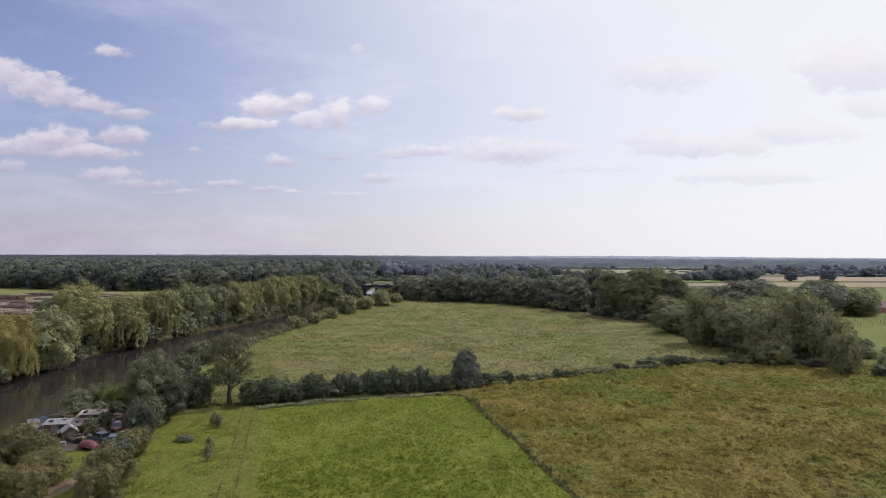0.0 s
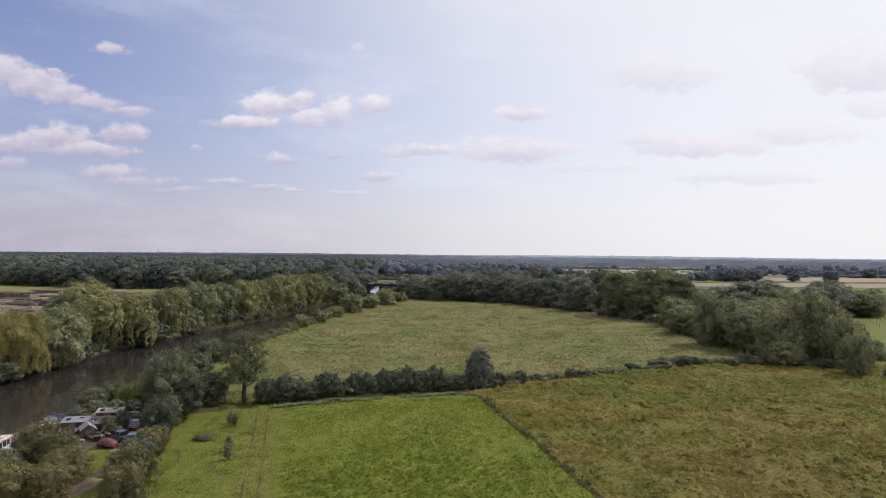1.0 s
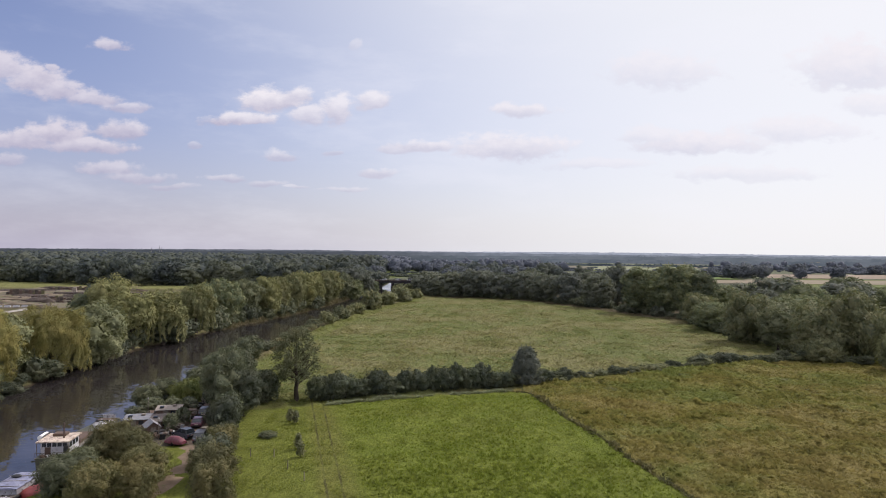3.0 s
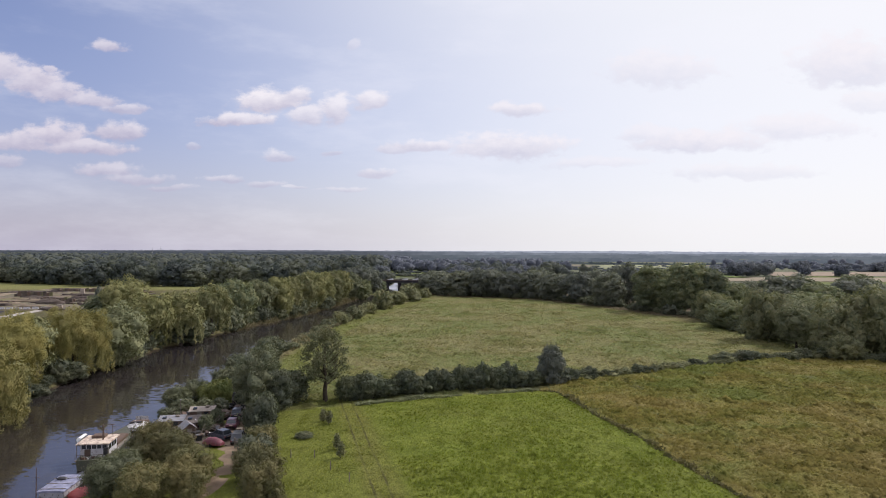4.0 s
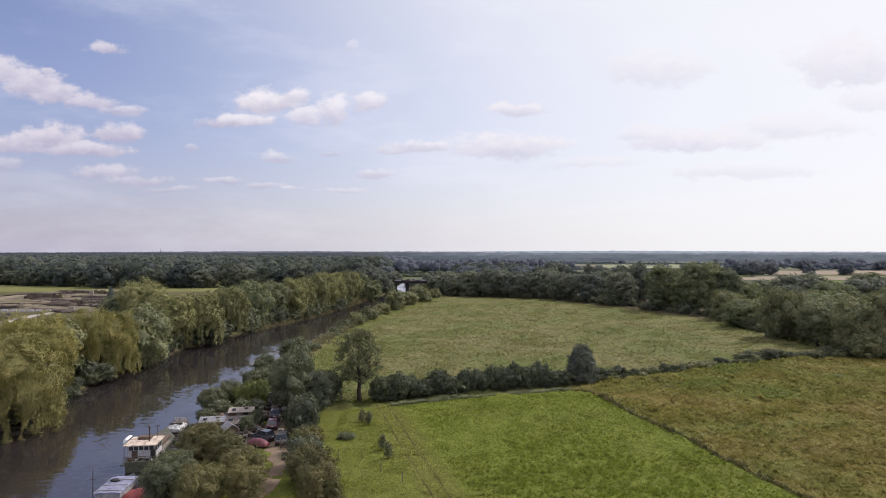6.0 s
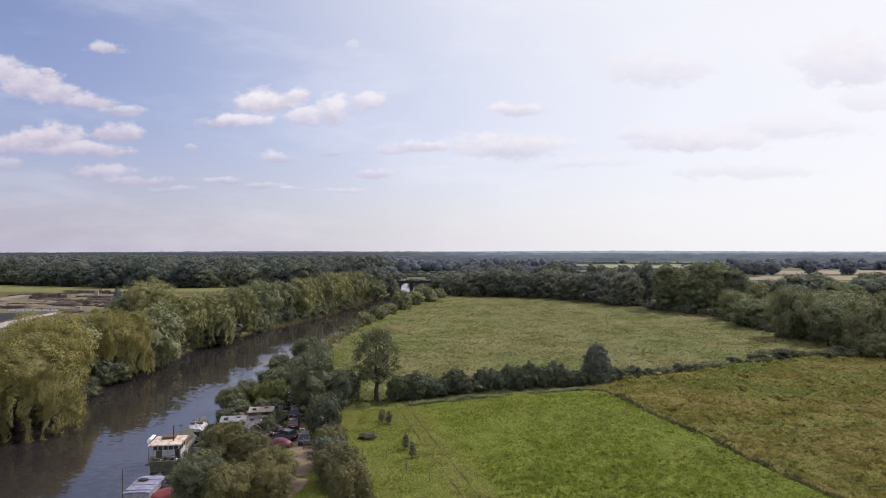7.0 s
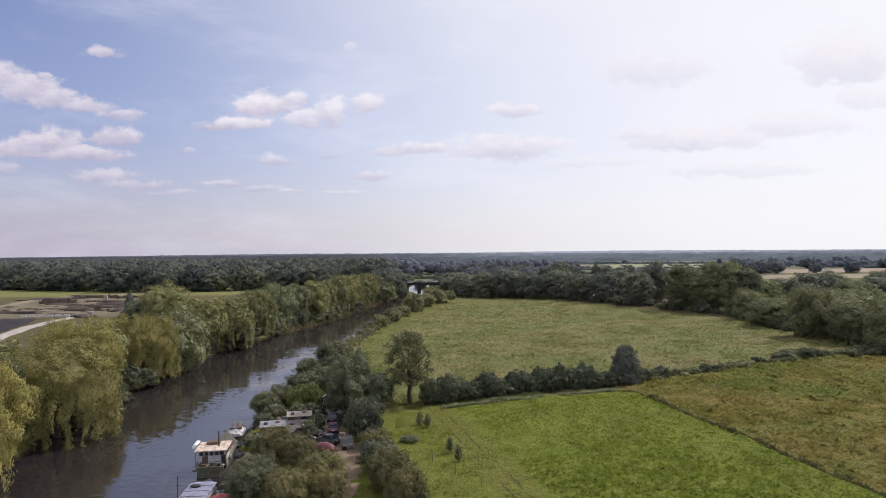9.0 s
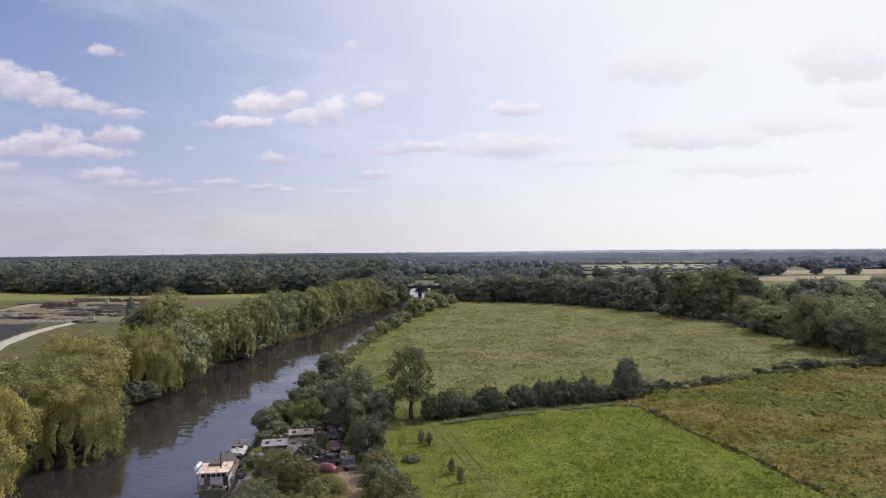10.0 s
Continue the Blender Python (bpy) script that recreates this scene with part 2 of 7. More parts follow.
    col = k.mix(k.ramp(hedge, -0.6, 0.6), col, far)
    # grazed strip by the river beyond the hedge
    path = k.math("ADD", k.math("ADD", k.ramp(y, 204.0, 239.0, -55.5, -53.6, False), k.ramp(y, 239.0, 280.0, 0.0, 5.4, False)), k.math("ADD", k.ramp(y, 280.0, 322.0, 0.0, 8.0, False), k.ramp(y, 322.0, 377.0, 0.0, 12.4, False)))
    aside = k.math("SUBTRACT", k.math("ADD", x, wob), path)
    beyond = k.math("MULTIPLY", k.ramp(hedge, 5.0, 14.0), k.ramp(y, 420.0, 380.0))
    col = k.mix(k.math("MULTIPLY", k.math("MULTIPLY", k.ramp(k.math("ABSOLUTE", aside), 5.0, 2.0), beyond), 0.6), col, (0.140, 0.160, 0.042))
    trod = k.ramp(k.math("ABSOLUTE", k.math("SUBTRACT", k.math("ABSOLUTE", k.math("SUBTRACT", aside, 5.5)), 0.9)), 0.45, 0.10)
    col = k.mix(k.math("MULTIPLY", k.math("MULTIPLY", trod, beyond), k.ramp(mid, 0.35, 0.6, 0.1, 0.6)), col, (0.080, 0.082, 0.030))
    col = k.mix(k.math("MULTIPLY", k.math("MULTIPLY", k.ramp(aside, -3.5, -5.5), beyond), k.ramp(mid, 0.3, 0.6, 0.45, 0.85)), col, (0.178, 0.156, 0.082))
    # wheel tracks and the worn strip between them
    rut = k.math("SUBTRACT", k.math("ADD", x, k.math("MULTIPLY", wob, 0.12)), k.math("MULTIPLY_ADD", y, -0.245, -8.0))
    r1 = k.ramp(k.math("ABSOLUTE", rut), 0.24, 0.06)
    r2 = k.ramp(k.math("ABSOLUTE", k.math("SUBTRACT", rut, 1.9)), 0.24, 0.06)
    field = k.math("MULTIPLY", k.ramp(y, 124.0, 118.0), k.ramp(y, 40.0, 50.0))
    worn = k.math("MULTIPLY", k.ramp(k.math("ADD", rut, k.math("MULTIPLY", wob, 1.5)), 7.0, 2.5), field)
    col = k.mix(k.math("MULTIPLY", worn, 0.48), col, (0.150, 0.162, 0.036))
    lane = k.math("MULTIPLY", k.ramp(k.math("ABSOLUTE", k.math("SUBTRACT", rut, 1.2)), 3.2, 1.2), k.math("MULTIPLY", field, k.ramp(streak, 0.3, 0.6, 0.3, 0.8)))
    col = k.mix(k.math("MULTIPLY", lane, 0.6), col, (0.158, 0.150, 0.044))
    ruts = k.math("MULTIPLY", k.math("MAXIMUM", r1, r2), k.math("MULTIPLY", field, k.ramp(mid, 0.35, 0.6, 0.25, 1.0)))
    col = k.mix(k.math("MULTIPLY", ruts, 0.75), col, (0.062, 0.058, 0.024))
    # bare margin under the eaves of the wood, with the wood's shadow in its colour
    brink = k.math("SUBTRACT", 90.0, k.math("ADD", k.math("ADD", k.ramp(y, 274.0, 296.0, 0.0, 10.0, False), k.ramp(y, 296.0, 340.0, 0.0, 18.0, False)), k.math("ADD", k.ramp(y, 340.0, 376.0, 0.0, 22.0, False), k.ramp(y, 376.0, 404.0, 0.0, 60.0, False))))
    under = k.math("SUBTRACT", k.math("MULTIPLY_ADD", wob, 3.0, x), k.math("SUBTRACT", brink, 8.0))
    col = k.mix(k.math("MULTIPLY", k.ramp(under, -1.5, 2.0), k.ramp(y, 255.0, 275.0, 0.0, 0.85)), col, (0.105, 0.084, 0.056))
    grain = k.ramp(k.noise(2.4, 4.0, 0.75, stretched), 0.30, 0.70, 0.72, 1.30, False)
    clump = k.ramp(k.noise(0.8, 3.0, 0.65, stretched), 0.30, 0.70, 0.86, 1.14, False)
    both = k.math("MULTIPLY", grain, clump)
    col = k.mix(1.0, col, k.join(both, both, both), "MULTIPLY")
    # open country past the meadows: a patchwork
    patch = k.add("ShaderNodeTexVoronoi")
    patch.inputs["Scale"].default_value = 0.0042
    k.put(patch.inputs["Vector"], k.join(x, k.math("MULTIPLY", y, 0.55), 0.0))
    pick = k.xyz(patch.outputs["Color"])[0]
    east = k.ramp(x, 40.0, 140.0)
    land = k.mix(k.math("MULTIPLY", k.ramp(pick, 0.55, 0.60), east), (0.118, 0.130, 0.082), (0.180, 0.165, 0.118))
    land = k.mix(k.ramp(pick, 0.82, 0.86), land, (0.125, 0.150, 0.048))
    away = k.ramp(k.math("MAXIMUM", k.math("SUBTRACT", y, 430.0), k.math("SUBTRACT", x, 260.0)), 0.0, 60.0)
    col = k.mix(k.math("MULTIPLY", k.ramp(x, 108.0, 124.0), k.ramp(mid, 0.3, 0.7, 0.7, 1.0)), col, (0.146, 0.178, 0.046))
    col = k.mix(away, col, land)
    green = k.mix(k.ramp(mid, 0.35, 0.65), (0.092, 0.088, 0.040), (0.135, 0.118, 0.058))
    green = k.mix(k.ramp(k.math("ADD", y, k.math("MULTIPLY", wob, 3.0)), 440.0, 465.0), green, (0.185, 0.188, 0.070))
    col = k.mix(k.math("MULTIPLY", k.ramp(x, -112.0, -118.0), k.ramp(y, 700.0, 640.0)), col, green)
    # wet mud and silt low down by the water
    col = k.mix(k.ramp(z, -0.35, -0.85), col, (0.055, 0.044, 0.028))
    k.tree.links.new(col, out.inputs[0])
    return t


MEADOW = meadow_group()


def grass_material(name, gain, relief):
    m, k, b, out = material(name)
    n = k.add("ShaderNodeGroup")
    n.node_tree = MEADOW
    col = n.outputs[0]
    geo = k.add("ShaderNodeNewGeometry")
    if not gain:                                  # darkened like the self-shaded tufts: shade put into the ground colour
        col = k.mix(1.0, col, (0.88, 0.86, 0.86), "MULTIPLY")
    if gain:
        col = k.mix(1.0, col, k.mix(geo.outputs["Random Per Island"], (0.95, 0.96, 0.92), (1.30, 1.26, 1.18)), "MULTIPLY")
    k.put(b.inputs["Base Color"], col)
    b.inputs["Roughness"].default_value = 0.8
    b.inputs["Specular IOR Level"].default_value = 0.06
    if gain:
        tr = k.add("ShaderNodeBsdfTranslucent")
        k.put(tr.inputs[0], col)
        mx = k.add("ShaderNodeMixShader")
        mx.inputs[0].default_value = 0.55
        k.tree.links.new(b.outputs[0], mx.inputs[1])
        k.tree.links.new(tr.outputs[0], mx.inputs[2])
        k.tree.links.new(mx.outputs[0], out.inputs[0])
    if relief:
        h = k.math("ADD", k.noise(0.9, 5.0, 0.7, geo.outputs["Position"]), k.math("MULTIPLY", k.noise(5.0, 3.0, 0.7, geo.outputs["Position"]), 0.5))
        bump(k, b, h, 1.0, relief)
    return m


M_GROUND = grass_material("meadow_ground", False, 0.55)
M_TUFT = grass_material("meadow_grass", True, 0.0)
M_WILLOW = foliage("willow_leaves", (0.150, 0.148, 0.046), (0.290, 0.268, 0.090), (0.310, 0.268, 0.084), 0.32, 0.5)
M_CRACK = foliage("crack_willow_leaves", (0.118, 0.134, 0.058), (0.222, 0.224, 0.100), (0.250, 0.232, 0.096), 0.30, 0.4)
M_SILVER = foliage("grey_willow_leaves", (0.108, 0.126, 0.070), (0.180, 0.192, 0.104), (0.205, 0.204, 0.096), 0.38, 0.3)
# blue raised in the next two, so haze sits in their colour
M_LEAF = foliage("broadleaf_leaves", (0.094, 0.120, 0.072), (0.188, 0.210, 0.110), (0.226, 0.222, 0.100), 0.50, 0.4)
M_DARK = foliage("dark_leaves", (0.102, 0.120, 0.100), (0.165, 0.178, 0.128), (0.185, 0.186, 0.122), 0.50, 0.35)
M_HEDGE = foliage("hedge_leaves", (0.058, 0.074, 0.052), (0.108, 0.124, 0.070), (0.132, 0.136, 0.072), 0.44, 0.3)
M_SCRUB = foliage("scrub_leaves", (0.080, 0.096, 0.056), (0.212, 0.222, 0.112), (0.240, 0.222, 0.102), 0.45, 0.35)
M_BRAMBLE = foliage("bramble_leaves", (0.078, 0.082, 0.036), (0.178, 0.170, 0.076), (0.205, 0.172, 0.068), 0.40, 0.4)
M_SALLOW = foliage("sallow_leaves", (0.076, 0.092, 0.052), (0.158, 0.170, 0.096), (0.170, 0.168, 0.084), 0.38, 0.3)
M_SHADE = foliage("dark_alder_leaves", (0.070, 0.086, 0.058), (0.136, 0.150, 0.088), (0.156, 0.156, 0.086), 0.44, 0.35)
M_BRIGHT = foliage("fresh_leaves", (0.070, 0.092, 0.034), (0.140, 0.165, 0.052), (0.165, 0.165, 0.054), 0.36, 0.4)
M_WOODS = foliage("distant_woodland_leaves", (0.044, 0.058, 0.058), (0.104, 0.120, 0.092), (0.130, 0.138, 0.084), 0.42, 0.5, 0.12)
# hill leaves paler and bluer: distance haze put into their colour
M_WOODS_HAZED = foliage("hazed_woodland_leaves", (0.110, 0.128, 0.146), (0.150, 0.164, 0.172), (0.156, 0.166, 0.164), 0.40, 0.3)
M_PALE = foliage("pale_grass_heads", (0.105, 0.130, 0.070), (0.205, 0.218, 0.130), (0.175, 0.188, 0.095), 0.40, 0.4)
M_ASH = foliage("thin_ash_leaves", (0.066, 0.078, 0.048), (0.124, 0.134, 0.072), (0.146, 0.140, 0.072), 0.42, 0.4)
M_REED = foliage("dry_reed_blades", (0.140, 0.125, 0.070), (0.225, 0.200, 0.118), (0.180, 0.170, 0.080), 0.2, 0.4)
M_BARK = plain("bark", (0.034, 0.027, 0.021), (0.070, 0.056, 0.044), 4.0, 0.9, 0, 0.8, 0.04)
M_WOOD = plain("grey_weathered_timber", (0.130, 0.110, 0.090), (0.240, 0.210, 0.175), 3.0, 0.85, 0, 0.4, 0.01)
M_BROWN = plain("brown_painted_timber", (0.070, 0.045, 0.032), (0.120, 0.075, 0.050), 3.0, 0.7, 0, 0.3, 0.01, (0.20, 0.15, 0.11), 0.3)
M_CREAM = plain("weathered_cream_roof_paint", (0.46, 0.37, 0.29), (0.62, 0.52, 0.42), 1.2, 0.6, 0, 0.2, 0.005, (0.24, 0.17, 0.13), 0.7)
M_WHITE = plain("white_gloss_paint", (0.70, 0.69, 0.67), (0.80, 0.79, 0.78), 1.5, 0.35, 0, 0.1, 0.003, (0.45, 0.42, 0.38), 0.3)
M_GREYWALL = plain("pale_grey_cabin_paint", (0.30, 0.30, 0.32), (0.42, 0.42, 0.45), 1.5, 0.5, 0, 0.1, 0.003, (0.15, 0.13, 0.12), 0.5)
M_CABIN = plain("chalky_white_cabin_paint", (0.42, 0.41, 0.42), (0.56, 0.55, 0.56), 1.5, 0.5, 0, 0.1, 0.003, (0.30, 0.27, 0.25), 0.5)
M_HULL = plain("black_hull_paint", (0.012, 0.012, 0.014), (0.030, 0.028, 0.027), 2.0, 0.4, 0, 0.2, 0.005, (0.10, 0.055, 0.03), 0.35)
M_GREENHULL = plain("moss_green_hull_paint", (0.042, 0.046, 0.028), (0.066, 0.068, 0.043), 2.0, 0.55, 0, 0.2, 0.005, (0.16, 0.13, 0.09), 0.5)
M_BLUE = plain("faded_blue_tarpaulin", (0.140, 0.145, 0.220), (0.270, 0.275, 0.360), 1.3, 0.5, 0, 0.7, 0.08, (0.09, 0.085, 0.10), 0.5)
M_RED = plain("red_tarpaulin", (0.110, 0.026, 0.038), (0.190, 0.050, 0.066), 1.2, 0.5, 0, 0.6, 0.06)
M_REDSHEET = plain("bright_red_sheet", (0.250, 0.040, 0.035), (0.340, 0.070, 0.060), 1.2, 0.5, 0, 0.6, 0.06)
M_CANVAS = plain("grubby_white_canvas", (0.33, 0.32, 0.32), (0.52, 0.51, 0.51), 1.5, 0.7, 0, 0.6, 0.06, (0.16, 0.15, 0.14), 0.65)
M_SHEET = plain("corrugated_grey_sheet", (0.13, 0.13, 0.14), (0.26, 0.26, 0.27), 1.4, 0.55, 0.1, 0.2, 0.01, (0.26, 0.19, 0.14), 0.5)
M_FELT = plain("brown_roofing_felt", (0.095, 0.080, 0.074), (0.155, 0.130, 0.120), 1.4, 0.9, 0, 0.4, 0.01, (0.22, 0.19, 0.17), 0.4)
M_TAN = plain("tan_roofing_board", (0.21, 0.18, 0.15), (0.33, 0.28, 0.235), 1.4, 0.8, 0, 0.3, 0.01, (0.22, 0.18, 0.15), 0.5)
M_STEEL = plain("rusty_steel", (0.060, 0.045, 0.040), (0.115, 0.075, 0.055), 4.0, 0.6, 0.5, 0.3, 0.005)
M_RUBBER = plain("black_rubber", (0.012, 0.012, 0.012), (0.025, 0.025, 0.024), 6.0, 0.85)
M_SOIL = plain("bare_brown_soil", (0.070, 0.057, 0.050), (0.170, 0.142, 0.108), 0.10, 0.95, 0, 1.0, 0.4, (0.132, 0.122, 0.066), 0.80)
M_HEAP = plain("dark_spoil", (0.050, 0.041, 0.036), (0.112, 0.090, 0.076), 0.5, 0.95, 0, 1.0, 0.3)
M_SAND = plain("pale_sand", (0.165, 0.130, 0.092), (0.235, 0.192, 0.140), 0.15, 0.95, 0, 0.8, 0.2, (0.16, 0.15, 0.08), 0.4)
M_YARD = plain("dark_trodden_yard", (0.050, 0.042, 0.034), (0.095, 0.078, 0.062), 0.6, 0.95, 0, 0.8, 0.06, (0.085, 0.095, 0.035), 0.45)
M_TARMAC = plain("dark_tarmac", (0.020, 0.018, 0.021), (0.040, 0.036, 0.040), 0.3, 0.9, 0, 0.4, 0.03)
M_CONCRETE = plain("pale_concrete", (0.26, 0.235, 0.21), (0.37, 0.34, 0.305), 0.4, 0.9, 0, 0.4, 0.02, (0.26, 0.22, 0.18), 0.4)
M_TRACK = plain("trodden_pale_earth", (0.145, 0.106, 0.074), (0.220, 0.164, 0.115), 0.5, 0.95, 0, 0.8, 0.08, (0.13, 0.13, 0.06), 0.5)
M_TILE = plain("dark_red_roof_tiles", (0.100, 0.060, 0.055), (0.150, 0.090, 0.080), 1.5, 0.8)
M_BRICK = plain("red_brick_wall", (0.220, 0.120, 0.085), (0.300, 0.170, 0.120), 2.0, 0.9)


def car_paint(name, colour, rough=0.3):
    m, k, b, out = material(name)
    at = k.add("ShaderNodeTexCoord").outputs["Object"]
    dirt = k.ramp(k.noise(2.5, 5.0, 0.65, at), 0.45, 0.75)
    k.put(b.inputs["Base Color"], k.mix(k.math("MULTIPLY", dirt, 0.45), colour, (0.16, 0.13, 0.10)))
    k.put(b.inputs["Roughness"], k.math("MULTIPLY_ADD", dirt, 0.35, rough))
    b.inputs["Coat Weight"].default_value = 0.5
    return m


M_PAINT_MAROON = car_paint("maroon_car_paint", (0.105, 0.030, 0.055))
M_PAINT_GREY = car_paint("dark_grey_car_paint", (0.085, 0.090, 0.100))
M_PAINT_DARK = car_paint("dark_blue_car_paint", (0.030, 0.035, 0.055))
M_PAINT_WHITE = car_paint("white_car_paint", (0.72, 0.72, 0.73))


def glass_material():
    m, k, b, out = material("dark_window_glass")
    b.inputs["Base Color"].default_value = (0.03, 0.035, 0.04, 1)
    b.inputs["Roughness"].default_value = 0.06
    b.inputs["Specular IOR Level"].default_value = 0.6
    return m


def water_material():
    m, k, b, out = material("river_water")
    pos = k.add("ShaderNodeNewGeometry").outputs["Position"]
    x, y, z = k.xyz(pos)
    silt = k.noise(0.03, 3.0, 0.5, pos)
    k.put(b.inputs["Base Color"], k.mix(silt, (0.019, 0.016, 0.017), (0.028, 0.023, 0.024)))
    b.inputs["Roughness"].default_value = 0.03
    b.inputs["IOR"].default_value = 2.2
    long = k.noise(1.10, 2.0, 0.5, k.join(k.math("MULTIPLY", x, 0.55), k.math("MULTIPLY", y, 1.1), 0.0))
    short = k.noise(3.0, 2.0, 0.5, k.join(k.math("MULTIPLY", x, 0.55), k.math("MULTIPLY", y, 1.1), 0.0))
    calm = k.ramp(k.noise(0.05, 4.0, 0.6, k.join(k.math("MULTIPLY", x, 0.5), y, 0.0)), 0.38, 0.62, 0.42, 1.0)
    # ripple normals all tilt towards the camera, to mirror more sky than still water
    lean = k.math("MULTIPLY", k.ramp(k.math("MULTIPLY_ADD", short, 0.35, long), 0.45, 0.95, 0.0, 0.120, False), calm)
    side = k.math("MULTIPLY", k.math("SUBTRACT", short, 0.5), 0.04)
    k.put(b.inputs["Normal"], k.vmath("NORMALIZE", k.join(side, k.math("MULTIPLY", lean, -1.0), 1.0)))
    return m


def haze_backdrop(name, colour, colour2, wooded=1.0):
    """Far hills as a glowing tone, distance haze put into the colour; wooded: how much darker their forested western
    end is.
    """
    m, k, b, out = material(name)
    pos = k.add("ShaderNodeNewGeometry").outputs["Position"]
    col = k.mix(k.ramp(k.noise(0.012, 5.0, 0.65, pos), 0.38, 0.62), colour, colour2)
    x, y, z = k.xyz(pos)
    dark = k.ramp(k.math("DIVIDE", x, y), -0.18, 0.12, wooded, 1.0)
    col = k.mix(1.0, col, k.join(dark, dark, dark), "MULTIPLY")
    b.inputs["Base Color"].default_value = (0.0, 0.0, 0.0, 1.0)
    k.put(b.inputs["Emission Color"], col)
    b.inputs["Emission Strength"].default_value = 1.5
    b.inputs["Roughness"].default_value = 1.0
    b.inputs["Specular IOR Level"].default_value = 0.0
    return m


M_GLASS = glass_material()
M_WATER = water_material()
M_TREELINE = haze_backdrop("tree_line_backdrop", (0.030, 0.038, 0.042), (0.052, 0.062, 0.064), 0.8)
M_RIDGE_NEAR = haze_backdrop("far_wood_backdrop", (0.068, 0.081, 0.096), (0.104, 0.117, 0.132), 0.7)
M_RIDGE_MID = haze_backdrop("far_forest_backdrop", (0.084, 0.098, 0.112), (0.108, 0.122, 0.136), 0.5)
M_RIDGE = haze_backdrop("far_hill_backdrop", (0.115, 0.130, 0.152), (0.150, 0.165, 0.188), 0.4)
M_RIDGE_FAR = haze_backdrop("farthest_hill_backdrop", (0.215, 0.234, 0.275), (0.265, 0.284, 0.325), 0.4)

# ---- building blocks ----


def mesh_of(name, verts, faces, mat, smooth=False):
    """A mesh from an array of points and arrays of faces (one array for each number of corners)."""
    me = bpy.data.meshes.new(name)
    verts = np.asarray(verts, dtype=np.float32)
    me.vertices.add(len(verts))
    me.vertices.foreach_set("co", verts.ravel())
    faces = [np.asarray(f, dtype=np.int32) for f in faces if len(f)]
    loops = np.concatenate([f.ravel() for f in faces])
    totals = np.concatenate([np.full(len(f), f.shape[1], dtype=np.int32) for f in faces])
    starts = np.concatenate([[0], np.cumsum(totals)[:-1]]).astype(np.int32)
    me.loops.add(len(loops))
    me.loops.foreach_set("vertex_index", loops)
    me.polygons.add(len(totals))
    me.polygons.foreach_set("loop_start", starts)
    if smooth:
        me.polygons.foreach_set("use_smooth", np.ones(len(totals), dtype=bool))
    me.update(calc_edges=True)
    me.materials.append(mat)
    return me


def stack(pieces):
    """Joins pieces (points, list of face arrays) into one."""
    vs, groups, base = [], {}, 0
    for v, fs in pieces:
        vs.append(np.asarray(v, dtype=np.float32))
        for f in fs:
            f = np.asarray(f)
            groups.setdefault(f.shape[1], []).append(f + base)
        base += len(v)
    return np.concatenate(vs), [np.concatenate(g) for g in groups.values()]


def holder(name, x=0, y=0, z=0, turn=0, size=(1, 1, 1), label="", category="", group="", kind=""):
    ob = new(name)
    ob.empty_display_size = 0.3
    ob.matrix_basis = pose(x, y, z, 0, 0, turn) @ Matrix.Diagonal((*size, 1))
    return tagged(ob, label, category, group, kind)


def part(name, data, mat, parent, label=""):
    """Links a bmesh, or a ready mesh, as one object under a thing or a part."""
    if isinstance(data, bmesh.types.BMesh):
        me = bpy.data.meshes.new(name)
        data.to_mesh(me)
        data.free()
        me.materials.append(mat)
        data = me
    ob = new(name, data)
    ob.parent = parent
    return tagged(ob, label)


def box(x0, x1, y0, y1, z0, z1, bevel=0.0, bm=None):
    bm = bm or bmesh.new()
    made = bmesh.ops.create_cube(bm, size=1.0)["verts"]
    bmesh.ops.scale(bm, vec=(x1 - x0, y1 - y0, z1 - z0), verts=made)
    bmesh.ops.translate(bm, vec=((x0 + x1) / 2, (y0 + y1) / 2, (z0 + z1) / 2), verts=made)
    if bevel:
        edges = list({e for v in made for e in v.link_edges})
        bmesh.ops.bevel(bm, geom=edges, offset=bevel, segments=2, affect="EDGES")
    return bm


def rod(p, q, r0, r1=None, sides=8, bm=None):
    bm = bm or bmesh.new()
    p, q = Vector(p), Vector(q)
    d = q - p
    m = Matrix.Translation((p + q) / 2) @ d.to_track_quat("Z", "Y").to_matrix().to_4x4()
    bmesh.ops.create_cone(bm, cap_ends=True, segments=sides, radius1=r0, radius2=r0 if r1 is None else r1, depth=d.length, matrix=m)
    return bm


def ball(c, r, bm=None, levels=2, squash=(1, 1, 1)):
    bm = bm or bmesh.new()
    bmesh.ops.create_icosphere(bm, subdivisions=levels, radius=r, matrix=Matrix.Translation(c) @ Matrix.Diagonal((*squash, 1)))
    return bm


def loft(sections, closed_ends=True):
    """A skin over rings of points with equal counts."""
    bm = bmesh.new()
    rings = [[bm.verts.new(p) for p in ring] for ring in sections]
    n = len(rings[0])
    for a, b in zip(rings, rings[1:]):
        for i in range(n):
            bm.faces.new((a[i], a[(i + 1) % n], b[(i + 1) % n], b[i]))
    if closed_ends:
        bm.faces.new(rings[0][::-1])
        bm.faces.new(rings[-1])
    bmesh.ops.recalc_face_normals(bm, faces=bm.faces)
    return bm


def ico_arrays(levels):
    bm = ball((0, 0, 0), 1.0, None, levels)
    v = np.array([p.co[:] for p in bm.verts], dtype=np.float32)
    f = np.array([[p.index for p in face.verts] for face in bm.faces], dtype=np.int32)
    bm.free()
    return v, f


